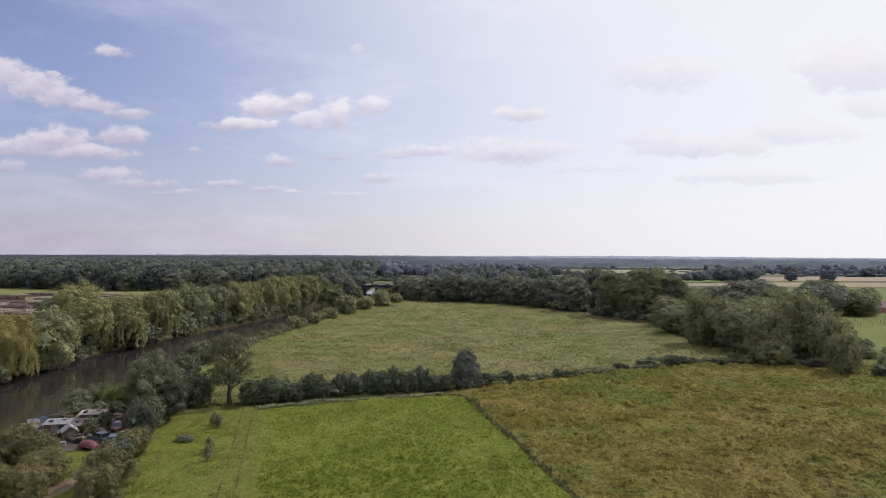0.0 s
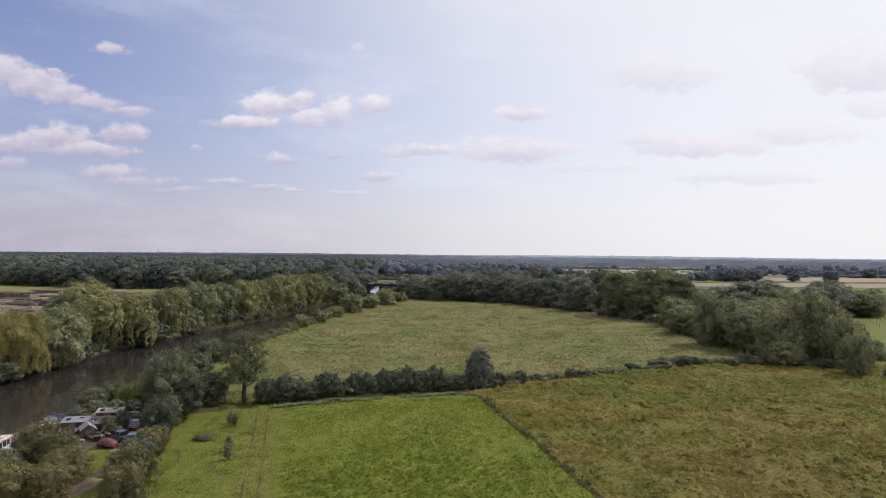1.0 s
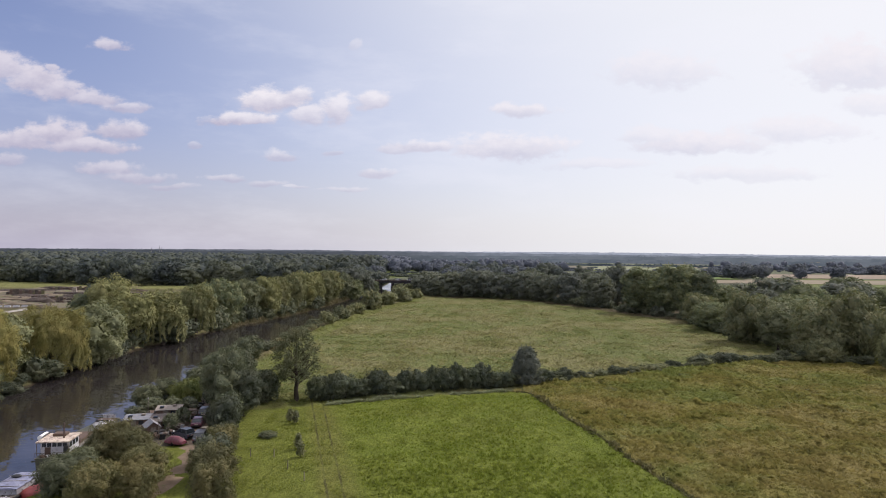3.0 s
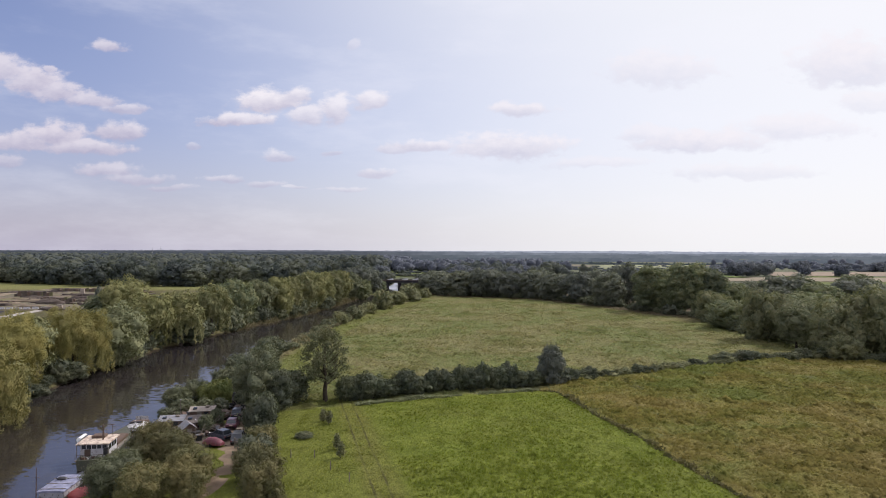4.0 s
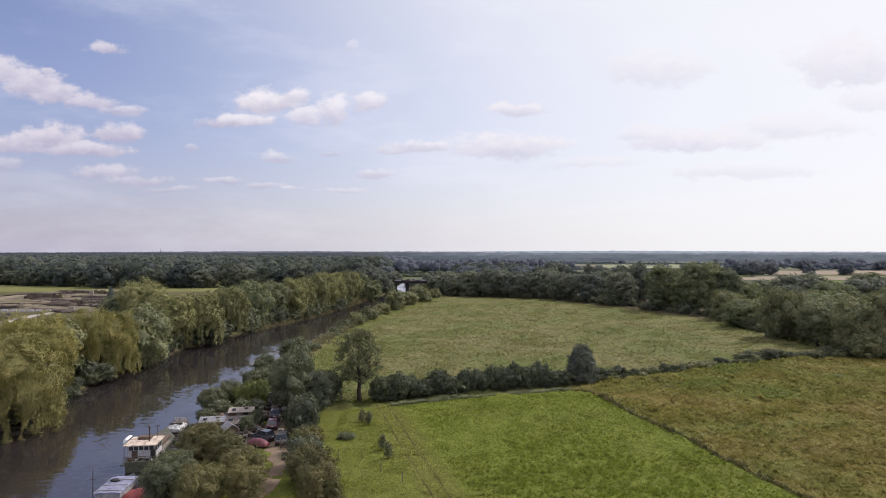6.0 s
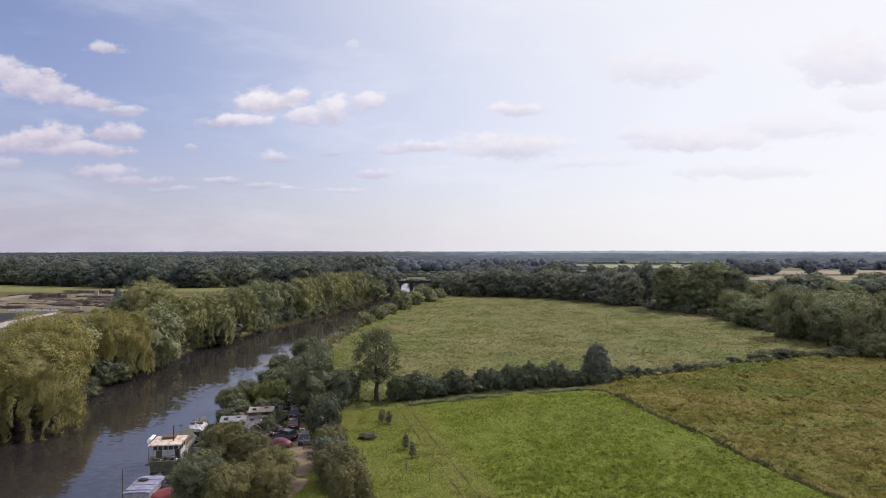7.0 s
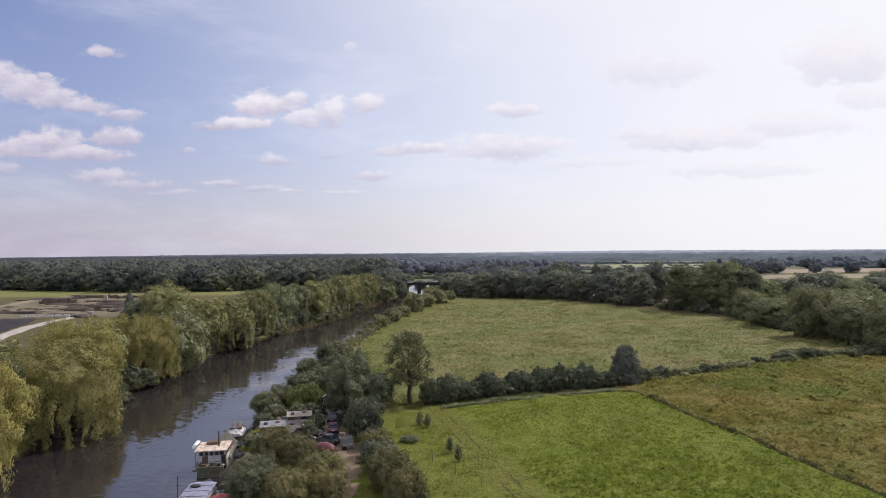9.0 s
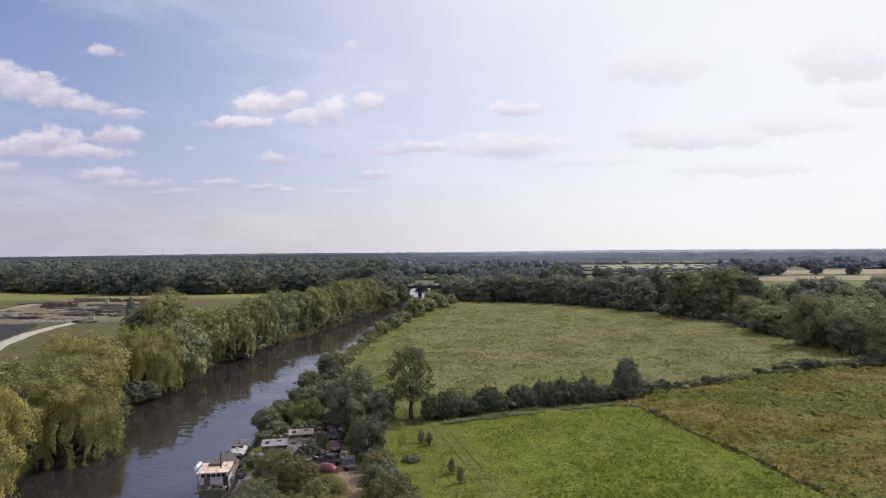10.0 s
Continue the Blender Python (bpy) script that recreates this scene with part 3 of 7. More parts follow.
ICO1, ICO2, ICO3 = ico_arrays(1), ico_arrays(2), ico_arrays(3)


def unit(v):
    return v / np.maximum(np.linalg.norm(v, axis=1, keepdims=True), 1e-6)


def sprays(rng, at, normal, length, width, hang=0.0):
    """Pointed leaf sprays at points, facing along normal; hang: how far their long axis points down."""
    n = len(at)
    a = np.cross(normal, unit(rng.normal(size=(n, 3))))
    if hang:
        a = unit(a) * (1 - hang) + np.array([0, 0, -1.0]) * hang
    a = unit(a)
    b = unit(np.cross(normal, a))
    s = (length * rng.uniform(0.6, 1.35, n))[:, None]
    w = (width * rng.uniform(0.6, 1.35, n))[:, None]
    v = np.stack([at + a * s * 0.60, at - a * s * 0.40 + b * w * 0.62, at - a * s * 0.40 - b * w * 0.62], 1)
    return v.reshape(-1, 3), [np.arange(n * 3).reshape(n, 3)]


def blob_points(rng, blobs, n, inner=0.80, outer=1.22):
    """Points in the outer shells of ellipsoids, with the way outward; points deep in another ellipsoid are left out."""
    blobs = np.asarray(blobs, dtype=float)
    area = (blobs[:, 3] * blobs[:, 4] + blobs[:, 4] * blobs[:, 5] + blobs[:, 3] * blobs[:, 5])
    pick = rng.choice(len(blobs), size=int(n * 1.9), p=area / area.sum())
    d = unit(rng.normal(size=(len(pick), 3)))
    p = blobs[pick, :3] + d * blobs[pick, 3:] * rng.uniform(inner, outer, len(pick))[:, None]
    keep = np.ones(len(pick), dtype=bool)
    for b in blobs:
        keep &= np.linalg.norm((p - b[:3]) / b[3:], axis=1) > inner * 0.92
    p, o = p[keep][:n], unit(d / blobs[pick, 3:])[keep][:n]
    return p, o


def cores(rng, blobs, shrink, ico=ICO2):
    out = []
    for b in blobs:
        v = ico[0] * (1 + rng.normal(size=(len(ico[0]), 1)) * 0.07)
        out.append((v * np.array(b[3:]) * shrink + np.array(b[:3]), [ico[1]]))
    return out


def ruffle(rng, v, size):
    """Bends a crown out of its round forms."""
    out = v.astype(np.float64).copy()
    for wave, amount in ((1.6, 0.06), (0.9, 0.05), (0.5, 0.035), (0.28, 0.025)):
        for _ in range(2):
            k = unit(rng.normal(size=(1, 3)))[0] * 6.283 / (size * wave)
            d = unit(rng.normal(size=(1, 3)))[0]
            out += np.sin(v @ k + rng.uniform(0, 6.283))[:, None] * d * (size * amount)
    return out


def twig_lumps(rng, blobs, each, size):
    """Small leafy lumps over the outer faces of ellipsoids."""
    blobs = np.asarray(blobs, dtype=float)
    mean = blobs[:, 3:].mean(1)
    count = np.maximum(4, (each * (mean / mean.max()) ** 1.5)).astype(int)
    pick = np.repeat(np.arange(len(blobs)), count)
    d = unit(rng.normal(size=(len(pick), 3)) + np.array([0, 0, 0.15]))
    c = blobs[pick, :3] + d * blobs[pick, 3:] * rng.uniform(0.80, 1.04, len(pick))[:, None]
    keep = np.ones(len(pick), dtype=bool)
    for b in blobs:
        keep &= np.linalg.norm((c - b[:3]) / b[3:], axis=1) > 0.74
    c, d = c[keep], d[keep]
    rad = mean.max() * size * rng.uniform(0.6, 1.4, (len(c), 1))
    return np.concatenate([c, rad, rad, rad * 0.8], 1), d


def crown(rng, shape, n, length, width, core=0.84, out_bias=0.9, hang=0.0, ico=ICO2, inner=0.74):
    """A crown of n sprays in lumps at two sizes, over rough inner masses."""
    big = int(n * 0.35)
    p, o = blob_points(rng, shape, big, inner)
    lumps, way = twig_lumps(rng, shape, 34, 0.24)
    pick = rng.choice(len(lumps), n - len(p), p=lumps[:, 3] ** 2 / (lumps[:, 3] ** 2).sum())
    d = unit(rng.normal(size=(len(pick), 3)) + way[pick] * 0.8)
    q = lumps[pick, :3] + d * lumps[pick, 3:] * rng.uniform(0.65, 1.12, len(pick))[:, None]
    at, out = np.concatenate([p, q]), np.concatenate([o, unit(d * 0.9 + way[pick] * 0.8)])
    nrm = unit(out * (out_bias + 0.7) + rng.normal(size=at.shape) * 0.30 + np.array([0, 0, 0.12]))
    pieces = [sprays(rng, at, nrm, length, width, hang)]
    m = n // 10                                   # shoots that stand out of the outline
    q, d = blob_points(rng, shape, m, 0.98, 1.20)
    grow = unit(d + np.array([0, 0, 0.5 if hang <= 0 else -0.4]) + rng.normal(size=d.shape) * 0.35)
    side = unit(np.cross(grow, unit(rng.normal(size=d.shape))))
    s, w = length * rng.uniform(0.9, 1.8, len(q))[:, None], width * rng.uniform(0.4, 0.8, len(q))[:, None]
    tip = np.stack([q + grow * s * 0.6, q - grow * s * 0.4 + side * w * 0.5, q - grow * s * 0.4 - side * w * 0.5], 1).reshape(-1, 3)
    pieces.append((tip, [np.arange(len(q) * 3).reshape(-1, 3)]))
    if core:
        pieces += cores(rng, shape, core, ico)
    v, f = stack(pieces)
    return ruffle(rng, v, max(b[3] for b in shape)), f


def round_blobs(rng, h, r, foot=0.12, count=20, lump=0.36, pinch=0.0):
    """Ellipsoids that make up a broad crown of height h and radius r, on a bole of foot * h."""
    mid, half = h * (1 + foot) / 2, h * (1 - foot) / 2
    out = [(0, 0, mid, r * 0.74, r * 0.74, half * 0.82)]
    for i in range(count):
        zz = -0.85 + 1.75 * (i + 0.5) / count
        a = i * 2.399 + rng.uniform(-0.4, 0.4)
        w = math.sqrt(max(0.05, 1 - zz * zz)) * (1 - pinch * max(zz, 0))
        s = lump * rng.uniform(0.55, 1.40)
        out.append((math.cos(a) * w * r * rng.uniform(0.58, 0.82), math.sin(a) * w * r * rng.uniform(0.58, 0.82), mid + zz * half * 0.76, r * s, r * s, r * s * rng.uniform(0.75, 1.1)))
    return out


def tube(points, radii, sides=7):
    pts = [Vector(p) for p in points]
    rings = []
    for i, p in enumerate(pts):
        d = (pts[min(i + 1, len(pts) - 1)] - pts[max(i - 1, 0)]).normalized()
        s = d.orthogonal().normalized()
        t = d.cross(s)
        rings.append([p + (s * math.cos(2 * math.pi * j / sides) + t * math.sin(2 * math.pi * j / sides)) * radii[i] for j in range(sides)])
    v = np.array([q[:] for ring in rings for q in ring], dtype=np.float32)
    f = [[i * sides + j, i * sides + (j + 1) % sides, (i + 1) * sides + (j + 1) % sides, (i + 1) * sides + j] for i in range(len(pts) - 1) for j in range(sides)]
    return v, [np.array(f)]


def trunk_mesh(rng, name, h, r, girth, fork=0.3, limbs=7):
    """A tapered bole, a little bent, with limbs that reach into the crown."""
    top = h * 0.78
    pts = [(rng.uniform(-1, 1) * 0.03 * h * t, rng.uniform(-1, 1) * 0.03 * h * t, top * t - 0.3 * (t == 0)) for t in (0, 0.04, 0.2, 0.4, 0.6, 0.8, 1.0)]
    pieces = [tube(pts, [girth * 1.5, girth * 1.1, girth * 0.95, girth * 0.8, girth * 0.55, girth * 0.32, girth * 0.08], 8)]
    for i in range(limbs):
        t = fork + (0.85 - fork) * i / limbs
        base = Vector(pts[0]).lerp(Vector(pts[-1]), t)
        a = i * 2.399 + rng.uniform(-0.5, 0.5)
        reach = r * rng.uniform(0.6, 0.85) * (1.1 - 0.5 * t)
        tip = base + Vector((math.cos(a) * reach, math.sin(a) * reach, h * rng.uniform(0.12, 0.24)))
        bend = base.lerp(tip, 0.5) + Vector((0, 0, -0.03 * h))
        pieces.append(tube([base, bend, tip], [girth * 0.42 * (1.1 - t), girth * 0.26 * (1.1 - t), girth * 0.05], 6))
        for sgn in (-1, 1):
            twig = bend + Vector((math.cos(a + sgn * 0.9) * reach * 0.45, math.sin(a + sgn * 0.9) * reach * 0.45, h * 0.10))
            pieces.append(tube([bend, twig], [girth * 0.16, girth * 0.03], 5))
    v, f = stack(pieces)
    return mesh_of(name, v, f, M_BARK, True)


def stems_mesh(rng, name, h, r):
    """Many thin stems from one root, for a bush."""
    pieces = []
    for i in range(7):
        a = i * 0.9 + rng.uniform(-0.3, 0.3)
        tip = (math.cos(a) * r * 0.5, math.sin(a) * r * 0.5, h * rng.uniform(0.45, 0.7))
        pieces.append(tube([(math.cos(a) * 0.12, math.sin(a) * 0.12, -0.2), (tip[0] * 0.4, tip[1] * 0.4, tip[2] * 0.5), tip], [0.07, 0.05, 0.02], 5))
    v, f = stack(pieces)
    return mesh_of(name, v, f, M_BARK, True)


def willow_crown(rng, h, r, cascades, leaves, length, width):
    """A domed top from which bunched curtains of drooping shoots arch out and hang almost to the water."""
    blobs = [(0, 0, h * 0.60, r * 0.66, r * 0.66, h * 0.33)]
    for i in range(16):
        a, zz = i * 2.399, 0.50 + 0.42 * (i / 16)
        w = math.sqrt(max(0.0, 1 - ((zz - 0.5) / 0.46) ** 2)) * 0.66
        s = r * rng.uniform(0.22, 0.36)
        blobs.append((math.cos(a) * w * r, math.sin(a) * w * r, h * zz, s, s, s * 0.8))
    top = int(leaves * 0.40)
    lumps, way = twig_lumps(rng, blobs, 60, 0.17)
    pick = rng.choice(len(lumps), top)
    d = unit(rng.normal(size=(top, 3)) + way[pick] * 0.8 + np.array([0, 0, 0.3]))
    p = lumps[pick, :3] + d * lumps[pick, 3:] * rng.uniform(0.6, 1.15, top)[:, None]
    p[:, 2] -= rng.uniform(0, 1, top) ** 2 * r * 0.12
    pieces = [sprays(rng, p, unit(d + way[pick] * 0.8 + rng.normal(size=p.shape) * 0.35 + np.array([0, 0, 0.3])), length, width, 0.45)]
    pieces += cores(rng, blobs[:1], 0.74, ICO3)
    per = int(leaves * 0.60 / cascades)
    at, nn = [], []
    for i in range(cascades):
        a = i * 2.399 + rng.uniform(-0.25, 0.25)
        lobe = 0.84 + 0.12 * math.sin(a * 3 + h) + rng.uniform(-0.16, 0.14)
        start = h * (0.48 + 0.40 * ((i * 0.618) % 1.0))
        base = 0.66 * math.sqrt(max(0.08, 1 - ((start / h - 0.5) / 0.46) ** 2))
        reach = min(lobe, base + rng.uniform(0.12, 0.34))
        end = h * rng.choice([rng.uniform(0.01, 0.12), rng.uniform(0.12, 0.42)]) if start < 0.74 * h else start - h * rng.uniform(0.22, 0.42)
        t = rng.uniform(0, 1, per)
        rad = r * (base + (reach - base) * np.minimum(1.0, t / 0.4) ** 0.6)
        z = start + h * 0.05 * np.sin(np.minimum(1, t / 0.35) * 3.14) - (start - end) * t ** 1.25
        thick = r * rng.uniform(0.07, 0.13) * (1.15 - 0.7 * t)
        off = unit(rng.normal(size=(per, 3))) * (thick * rng.uniform(0.4, 1.15, per))[:, None]
        at.append(np.stack([math.cos(a) * rad, math.sin(a) * rad, z], 1) + off * np.array([1, 1, 0.8]))
        nn.append(unit(off) * 0.8 + np.stack([math.cos(a) + 0 * t, math.sin(a) + 0 * t, 1.3 * (1 - t)], 1) * 0.7 + rng.normal(size=(per, 3)) * 0.30)
    pieces.append(sprays(rng, np.concatenate(at), unit(np.concatenate(nn)), length * 1.35, width * 0.80, 0.80))
    v, f = stack(pieces)
    return ruffle(rng, v, r * 0.6), f


class Kind:
    """A kind of plant: some crowns and trunks of nominal height and radius, from which single trees are set out."""

    def __init__(self, name, h, r, category, crowns, trunks, group=""):
        self.name, self.h, self.r, self.category, self.crowns, self.trunks, self.group, self.count = name, h, r, category, crowns, trunks, group, 0

    def plant(self, x, y, h, r, label, z=None, crown_mat=None):
        i = self.count
        self.count += 1
        turn = (i * 137.5) % 360
        s = r / self.r
        ob = holder(self.name, x, y, land(x, y) - 0.05 if z is None else z, turn, (s, s, h / self.h), label, self.category, self.group)
        part("trunk", self.trunks[i % len(self.trunks)], None, ob)
        part("crown", self.crowns[i % len(self.crowns)], None, ob)
        return ob


# ---- the lie of the land ----
LEFT_BANK = [(-1600, -60), (-60, -94), (40, -95), (88, -96), (105, -97), (119, -99), (150, -101), (178, -101), (215, -96), (245, -91), (277, -83), (311, -77),
             (350, -73), (385, -70), (420, -64), (480, -60), (560, -62), (630, -64), (660, -50), (5000, -50)]
RIGHT_BANK = [(-1600, -20), (-60, -58), (40, -59), (76, -60), (85, -61), (104, -66), (118, -67), (140, -67.5), (163, -66.5), (205, -63.5), (225, -62.5), (256, -59),
              (290, -55), (330, -50), (380, -46), (425, -39), (480, -33), (560, -36), (630, -40), (660, -56), (5000, -56)]


def bank(line, y):
    return np.interp(y, [p[0] for p in line], [p[1] for p in line])


def smooth(t):
    t = np.clip(t, 0, 1)
    return t * t * (3 - 2 * t)


def land(x, y):
    """Height of the ground: flat meadows, the river's bed, and low hills far off."""
    wob = 0.7 * np.sin(y * 0.31) + 0.5 * np.sin(y * 0.83 + 1)
    inside = np.minimum(x - bank(LEFT_BANK, y) + wob, bank(RIGHT_BANK, y) - x + wob)
    z = -2.6 * smooth((inside + 1.6) / 4.0)
    d = np.hypot(x, y)
    z = z + 9.0 * smooth((d - 1500) / 3200) + 4.0 * smooth((d - 900) / 1500) * np.sin(x * 0.0021 + 1) * np.sin(y * 0.0017)
    z = z + (0.10 * np.sin(x * 0.21 + 0.6 * np.sin(y * 0.13)) + 0.08 * np.sin(y * 0.27 + x * 0.05)) * smooth((700 - d) / 300)
    return float(z) if np.ndim(z) == 0 else z


def steps(marks):
    """Grid lines: (end, step) from the first mark on."""
    out = [marks[0]]
    for end, step in marks[1:]:
        n = max(1, int(round((end - out[-1]) / step)))
        out += list(np.linspace(out[-1], end, n + 1)[1:])
    return np.array(out)


TABLE = np.random.default_rng(91).uniform(0, 1, (256, 256))


def value_noise(x, y, f, seed=0):
    """Smooth lattice noise, 0..1, in two octaves."""
    out = 0
    for k, (s, w) in enumerate(((1.0, 0.65), (2.3, 0.35))):
        a, b = x * f * s + 17.3 * seed + 5 * k, y * f * s + 9.1 * seed
        i, j = np.floor(a).astype(int), np.floor(b).astype(int)
        u, v = smooth(a - i), smooth(b - j)
        t = lambda p, q: TABLE[p % 256, q % 256]
        out = out + w * ((t(i, j) * (1 - u) + t(i + 1, j) * u) * (1 - v) + (t(i, j + 1) * (1 - u) + t(i + 1, j + 1) * u) * v)
    return out


def hedge_line(x):
    return 129.5 + 0.37 * x + 5 * np.clip(x / 8, 0, 1) + 6 * np.clip((x - 8) / 37, 0, 1)


def sward(x, y):
    """Relief of the grass itself: drifts of tufts in the mown field, tussocks in the rough one and the far meadow."""
    mown = (x < 31.0 - 0.21 * y) & (y < hedge_line(x))
    rough = (x > 31.6 - 0.21 * y) & (y < hedge_line(x))
    drift = smooth((value_noise(x, y, 0.06, 5) - 0.36) / 0.25) * smooth((x + 4.0 + 0.245 * y) / 5.0)
    tuft = np.maximum(0, value_noise(x, y, 0.62, 8) - 0.44) * 1.3
    lump = value_noise(x * 0.8, y, 0.55, 3) - 0.5
    tall = smooth((value_noise(x, y, 0.10, 6) - 0.42) / 0.2)
    wide = value_noise(x * 0.7, y, 0.30, 9) - 0.5
    z = np.where(mown, 0.07 * lump + (0.20 + 0.36 * drift) * tuft, 0.0)
    z = np.where(rough, 0.30 + 1.15 * lump * (0.55 + 0.7 * tall) + 0.45 * wide, z)
    z = np.where(mown | rough, z, 0.85 * wide + 0.68 * lump)
    return z * (np.hypot(x, y) < 470) * smooth((x + 66) / 4) * smooth((125 - x) / 10)


def build_ground():
    gx = steps([-4900, (-1600, 300), (-500, 60), (-130, 12), (-66, 1.7), (-42, 1.2), (48, 0.55), (100, 1.0), (120, 2.5), (500, 16), (1600, 60), (4900, 300)])
    gy = steps([-1500, (-100, 140), (40, 14), (60, 2.5), (140, 0.62), (180, 1.2), (280, 2.0), (420, 3.5), (900, 16), (2000, 60), (4950, 150)])
    X, Y = np.meshgrid(gx, gy)
    Z = land(X, Y)
    Z = Z + sward(X, Y) * (Z > -0.3)
    nx, ny = len(gx), len(gy)
    i = np.arange((ny - 1) * nx).reshape(ny - 1, nx)[:, :-1].ravel()
    f = np.stack([i, i + 1, i + nx + 1, i + nx], 1)
    ob = new("ground", mesh_of("ground", np.stack([X.ravel(), Y.ravel(), Z.ravel()], 1), [f], M_GROUND, True))
    tagged(ob, "flat flood meadows of mown and rough grass reaching to low hills", "ground", "", "structure")


def build_water():
    ys = steps([-400, (40, 20), (650, 6)])
    v, f = [], []
    for j, y in enumerate(ys):
        a, b = bank(LEFT_BANK, y) - 1.5, bank(RIGHT_BANK, y) + 1.5
        v += [(a + (b - a) * t, y, -1.0) for t in (0, 0.33, 0.67, 1)]
        if j:
            f += [[4 * j - 4 + c, 4 * j - 3 + c, 4 * j + 1 + c, 4 * j + c] for c in range(3)]
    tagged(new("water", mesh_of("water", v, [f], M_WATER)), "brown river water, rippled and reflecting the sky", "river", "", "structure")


def ridge(name, dist, low, high, mat, label, seed):
    """A far line of wooded hills."""
    rng = np.random.default_rng(seed)
    n = 3600
    a = np.radians(np.linspace(-75, 75, n))
    t = np.linspace(0, 900, n)
    top = low + (high - low) * (0.5 + 0.28 * np.sin(t * 0.013 + seed) + 0.22 * np.sin(t * 0.031 + 2 * seed))
    top = top + np.abs(np.convolve(rng.normal(size=n), np.ones(3) / 3, "same")) * 3.0 + np.repeat(rng.uniform(0, 1, n // 12), 12) * 2.0
    x, y = np.sin(a) * dist, np.cos(a) * dist
    v = np.concatenate([np.stack([x, y, top], 1), np.stack([x * 0.985, y * 0.985, top * 0 - 5], 1), np.stack([x * 1.02, y * 1.02, top * 0 - 5], 1)])
    i = np.arange(n - 1)
    f = np.concatenate([np.stack([i, i + 1, i + n + 1, i + n], 1), np.stack([i + 1, i, i + 2 * n, i + 2 * n + 1], 1)])
    tagged(new(name, mesh_of(name, v, [f], mat)), label, "hills", "", "structure")


def strip(name, line, mat, label, category, lift=0.03, rag=0.25, seed=1):
    """A band on the ground: rows of x, y, half width."""
    rng = np.random.default_rng(seed)
    pts = []
    for (x0, y0, w0), (x1, y1, w1) in zip(line, line[1:]):
        n = max(2, int(math.hypot(x1 - x0, y1 - y0) / 1.5))
        pts += [(x0 + (x1 - x0) * k / n, y0 + (y1 - y0) * k / n, w0 + (w1 - w0) * k / n) for k in range(n)]
    pts.append(line[-1])
    v, f = [], []
    for i, (x, y, w) in enumerate(pts):
        q, p = pts[min(i + 1, len(pts) - 1)], pts[max(i - 1, 0)]
        d = Vector((q[0] - p[0], q[1] - p[1])).normalized()
        side = Vector((d.y, -d.x))
        for t in (-1, -0.4, 0.4, 1):
            ww = w * (t + (rng.uniform(-rag, rag) if abs(t) == 1 else 0))
            px, py = x + side.x * ww, y + side.y * ww
            v.append((px, py, land(px, py) + (lift if abs(t) < 1 else -0.04) + 0.07))
        if i:
            f += [[4 * i - 4 + c, 4 * i - 3 + c, 4 * i + 1 + c, 4 * i + c] for c in range(3)]
    return tagged(new(name, mesh_of(name, v, [f], mat, True)), label, category, "", "structure")


build_ground()
build_water()
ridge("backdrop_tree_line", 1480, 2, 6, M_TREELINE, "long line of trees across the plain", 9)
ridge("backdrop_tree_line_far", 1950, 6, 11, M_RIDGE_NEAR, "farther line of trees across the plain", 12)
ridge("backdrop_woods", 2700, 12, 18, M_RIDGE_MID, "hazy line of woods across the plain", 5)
ridge("backdrop_hills", 3600, 20, 27, M_RIDGE, "wooded hills on the horizon, blue-grey with painted haze", 3)
ridge("backdrop_hills_far", 4700, 28, 37, M_RIDGE_FAR, "hills at the edge of sight, pale blue with painted haze", 8)
strip("dirt_track", [(-43.5, 40, 1.2), (-45.5, 62, 1.1), (-46.0, 74, 1.1), (-45.8, 83, 1.2), (-47.5, 92, 2.4), (-50.5, 100, 2.4), (-53.5, 110, 1.8), (-56, 122, 1.2)], M_TRACK,
      "trodden earth track between bushes along the moorings", "track", 0.03, 0.45)

# ---- kinds of plants ----
RNG = np.random.default_rng(11)


def make_kind(name, h, r, category, mat, count, leaves, length, width, group, trunks=True, foot=0.12, lumps=20, lump=0.36, core=0.68, girth=0.35, hang=0.0, pinch=0.0, seed=0, ico=ICO2, inner=0.66, bias=0.5):
    rng = np.random.default_rng(100 + seed)
    crowns = []
    for i in range(count):
        v, f = crown(rng, round_blobs(rng, h, r, foot, lumps, lump, pinch), leaves, length, width, core, bias, hang, ico, inner)
        crowns.append(mesh_of(name + "_crown", v, f, mat))
    stems = [trunk_mesh(rng, name + "_trunk", h, r, girth) if trunks else stems_mesh(rng, name + "_stems", h, r) for i in range(2)]
    return Kind(name, h, r, category, crowns, stems, group)


def make_willow(name, h, r, mat, count, cascades, leaves, length, width, seed):
    rng = np.random.default_rng(300 + seed)
    crowns = []
    for i in range(count):
        v, f = willow_crown(rng, h, r, cascades, leaves, length, width)
        crowns.append(mesh_of(name + "_crown", v, f, mat))
    return Kind(name, h, r, "willow tree", crowns, [trunk_mesh(rng, name + "_trunk", h, r, 0.5)], "willows along the far bank")


K_WILLOW = make_willow("weeping_willow", 16.5, 8.0, M_WILLOW, 3, 110, 66000, 0.30, 0.105, 1)
K_WILLOW_MID = make_willow("weeping_willow", 16.5, 6.0, M_CRACK, 3, 56, 17000, 0.50, 0.22, 2)
K_YELLOW = make_kind("crack_willow", 17, 6.4, "willow tree", M_CRACK, 3, 8800, 0.62, 0.31, "willows along the far bank", foot=-0.02, lumps=26, lump=0.30, hang=0.45, pinch=0.15, seed=15)
K_CRACK_FIELD = make_kind("field_maple", 17, 10, "tree", M_CRACK, 1, 9500, 0.60, 0.34, "riverside trees", foot=0.0, lumps=30, lump=0.32, seed=19, core=0.62)
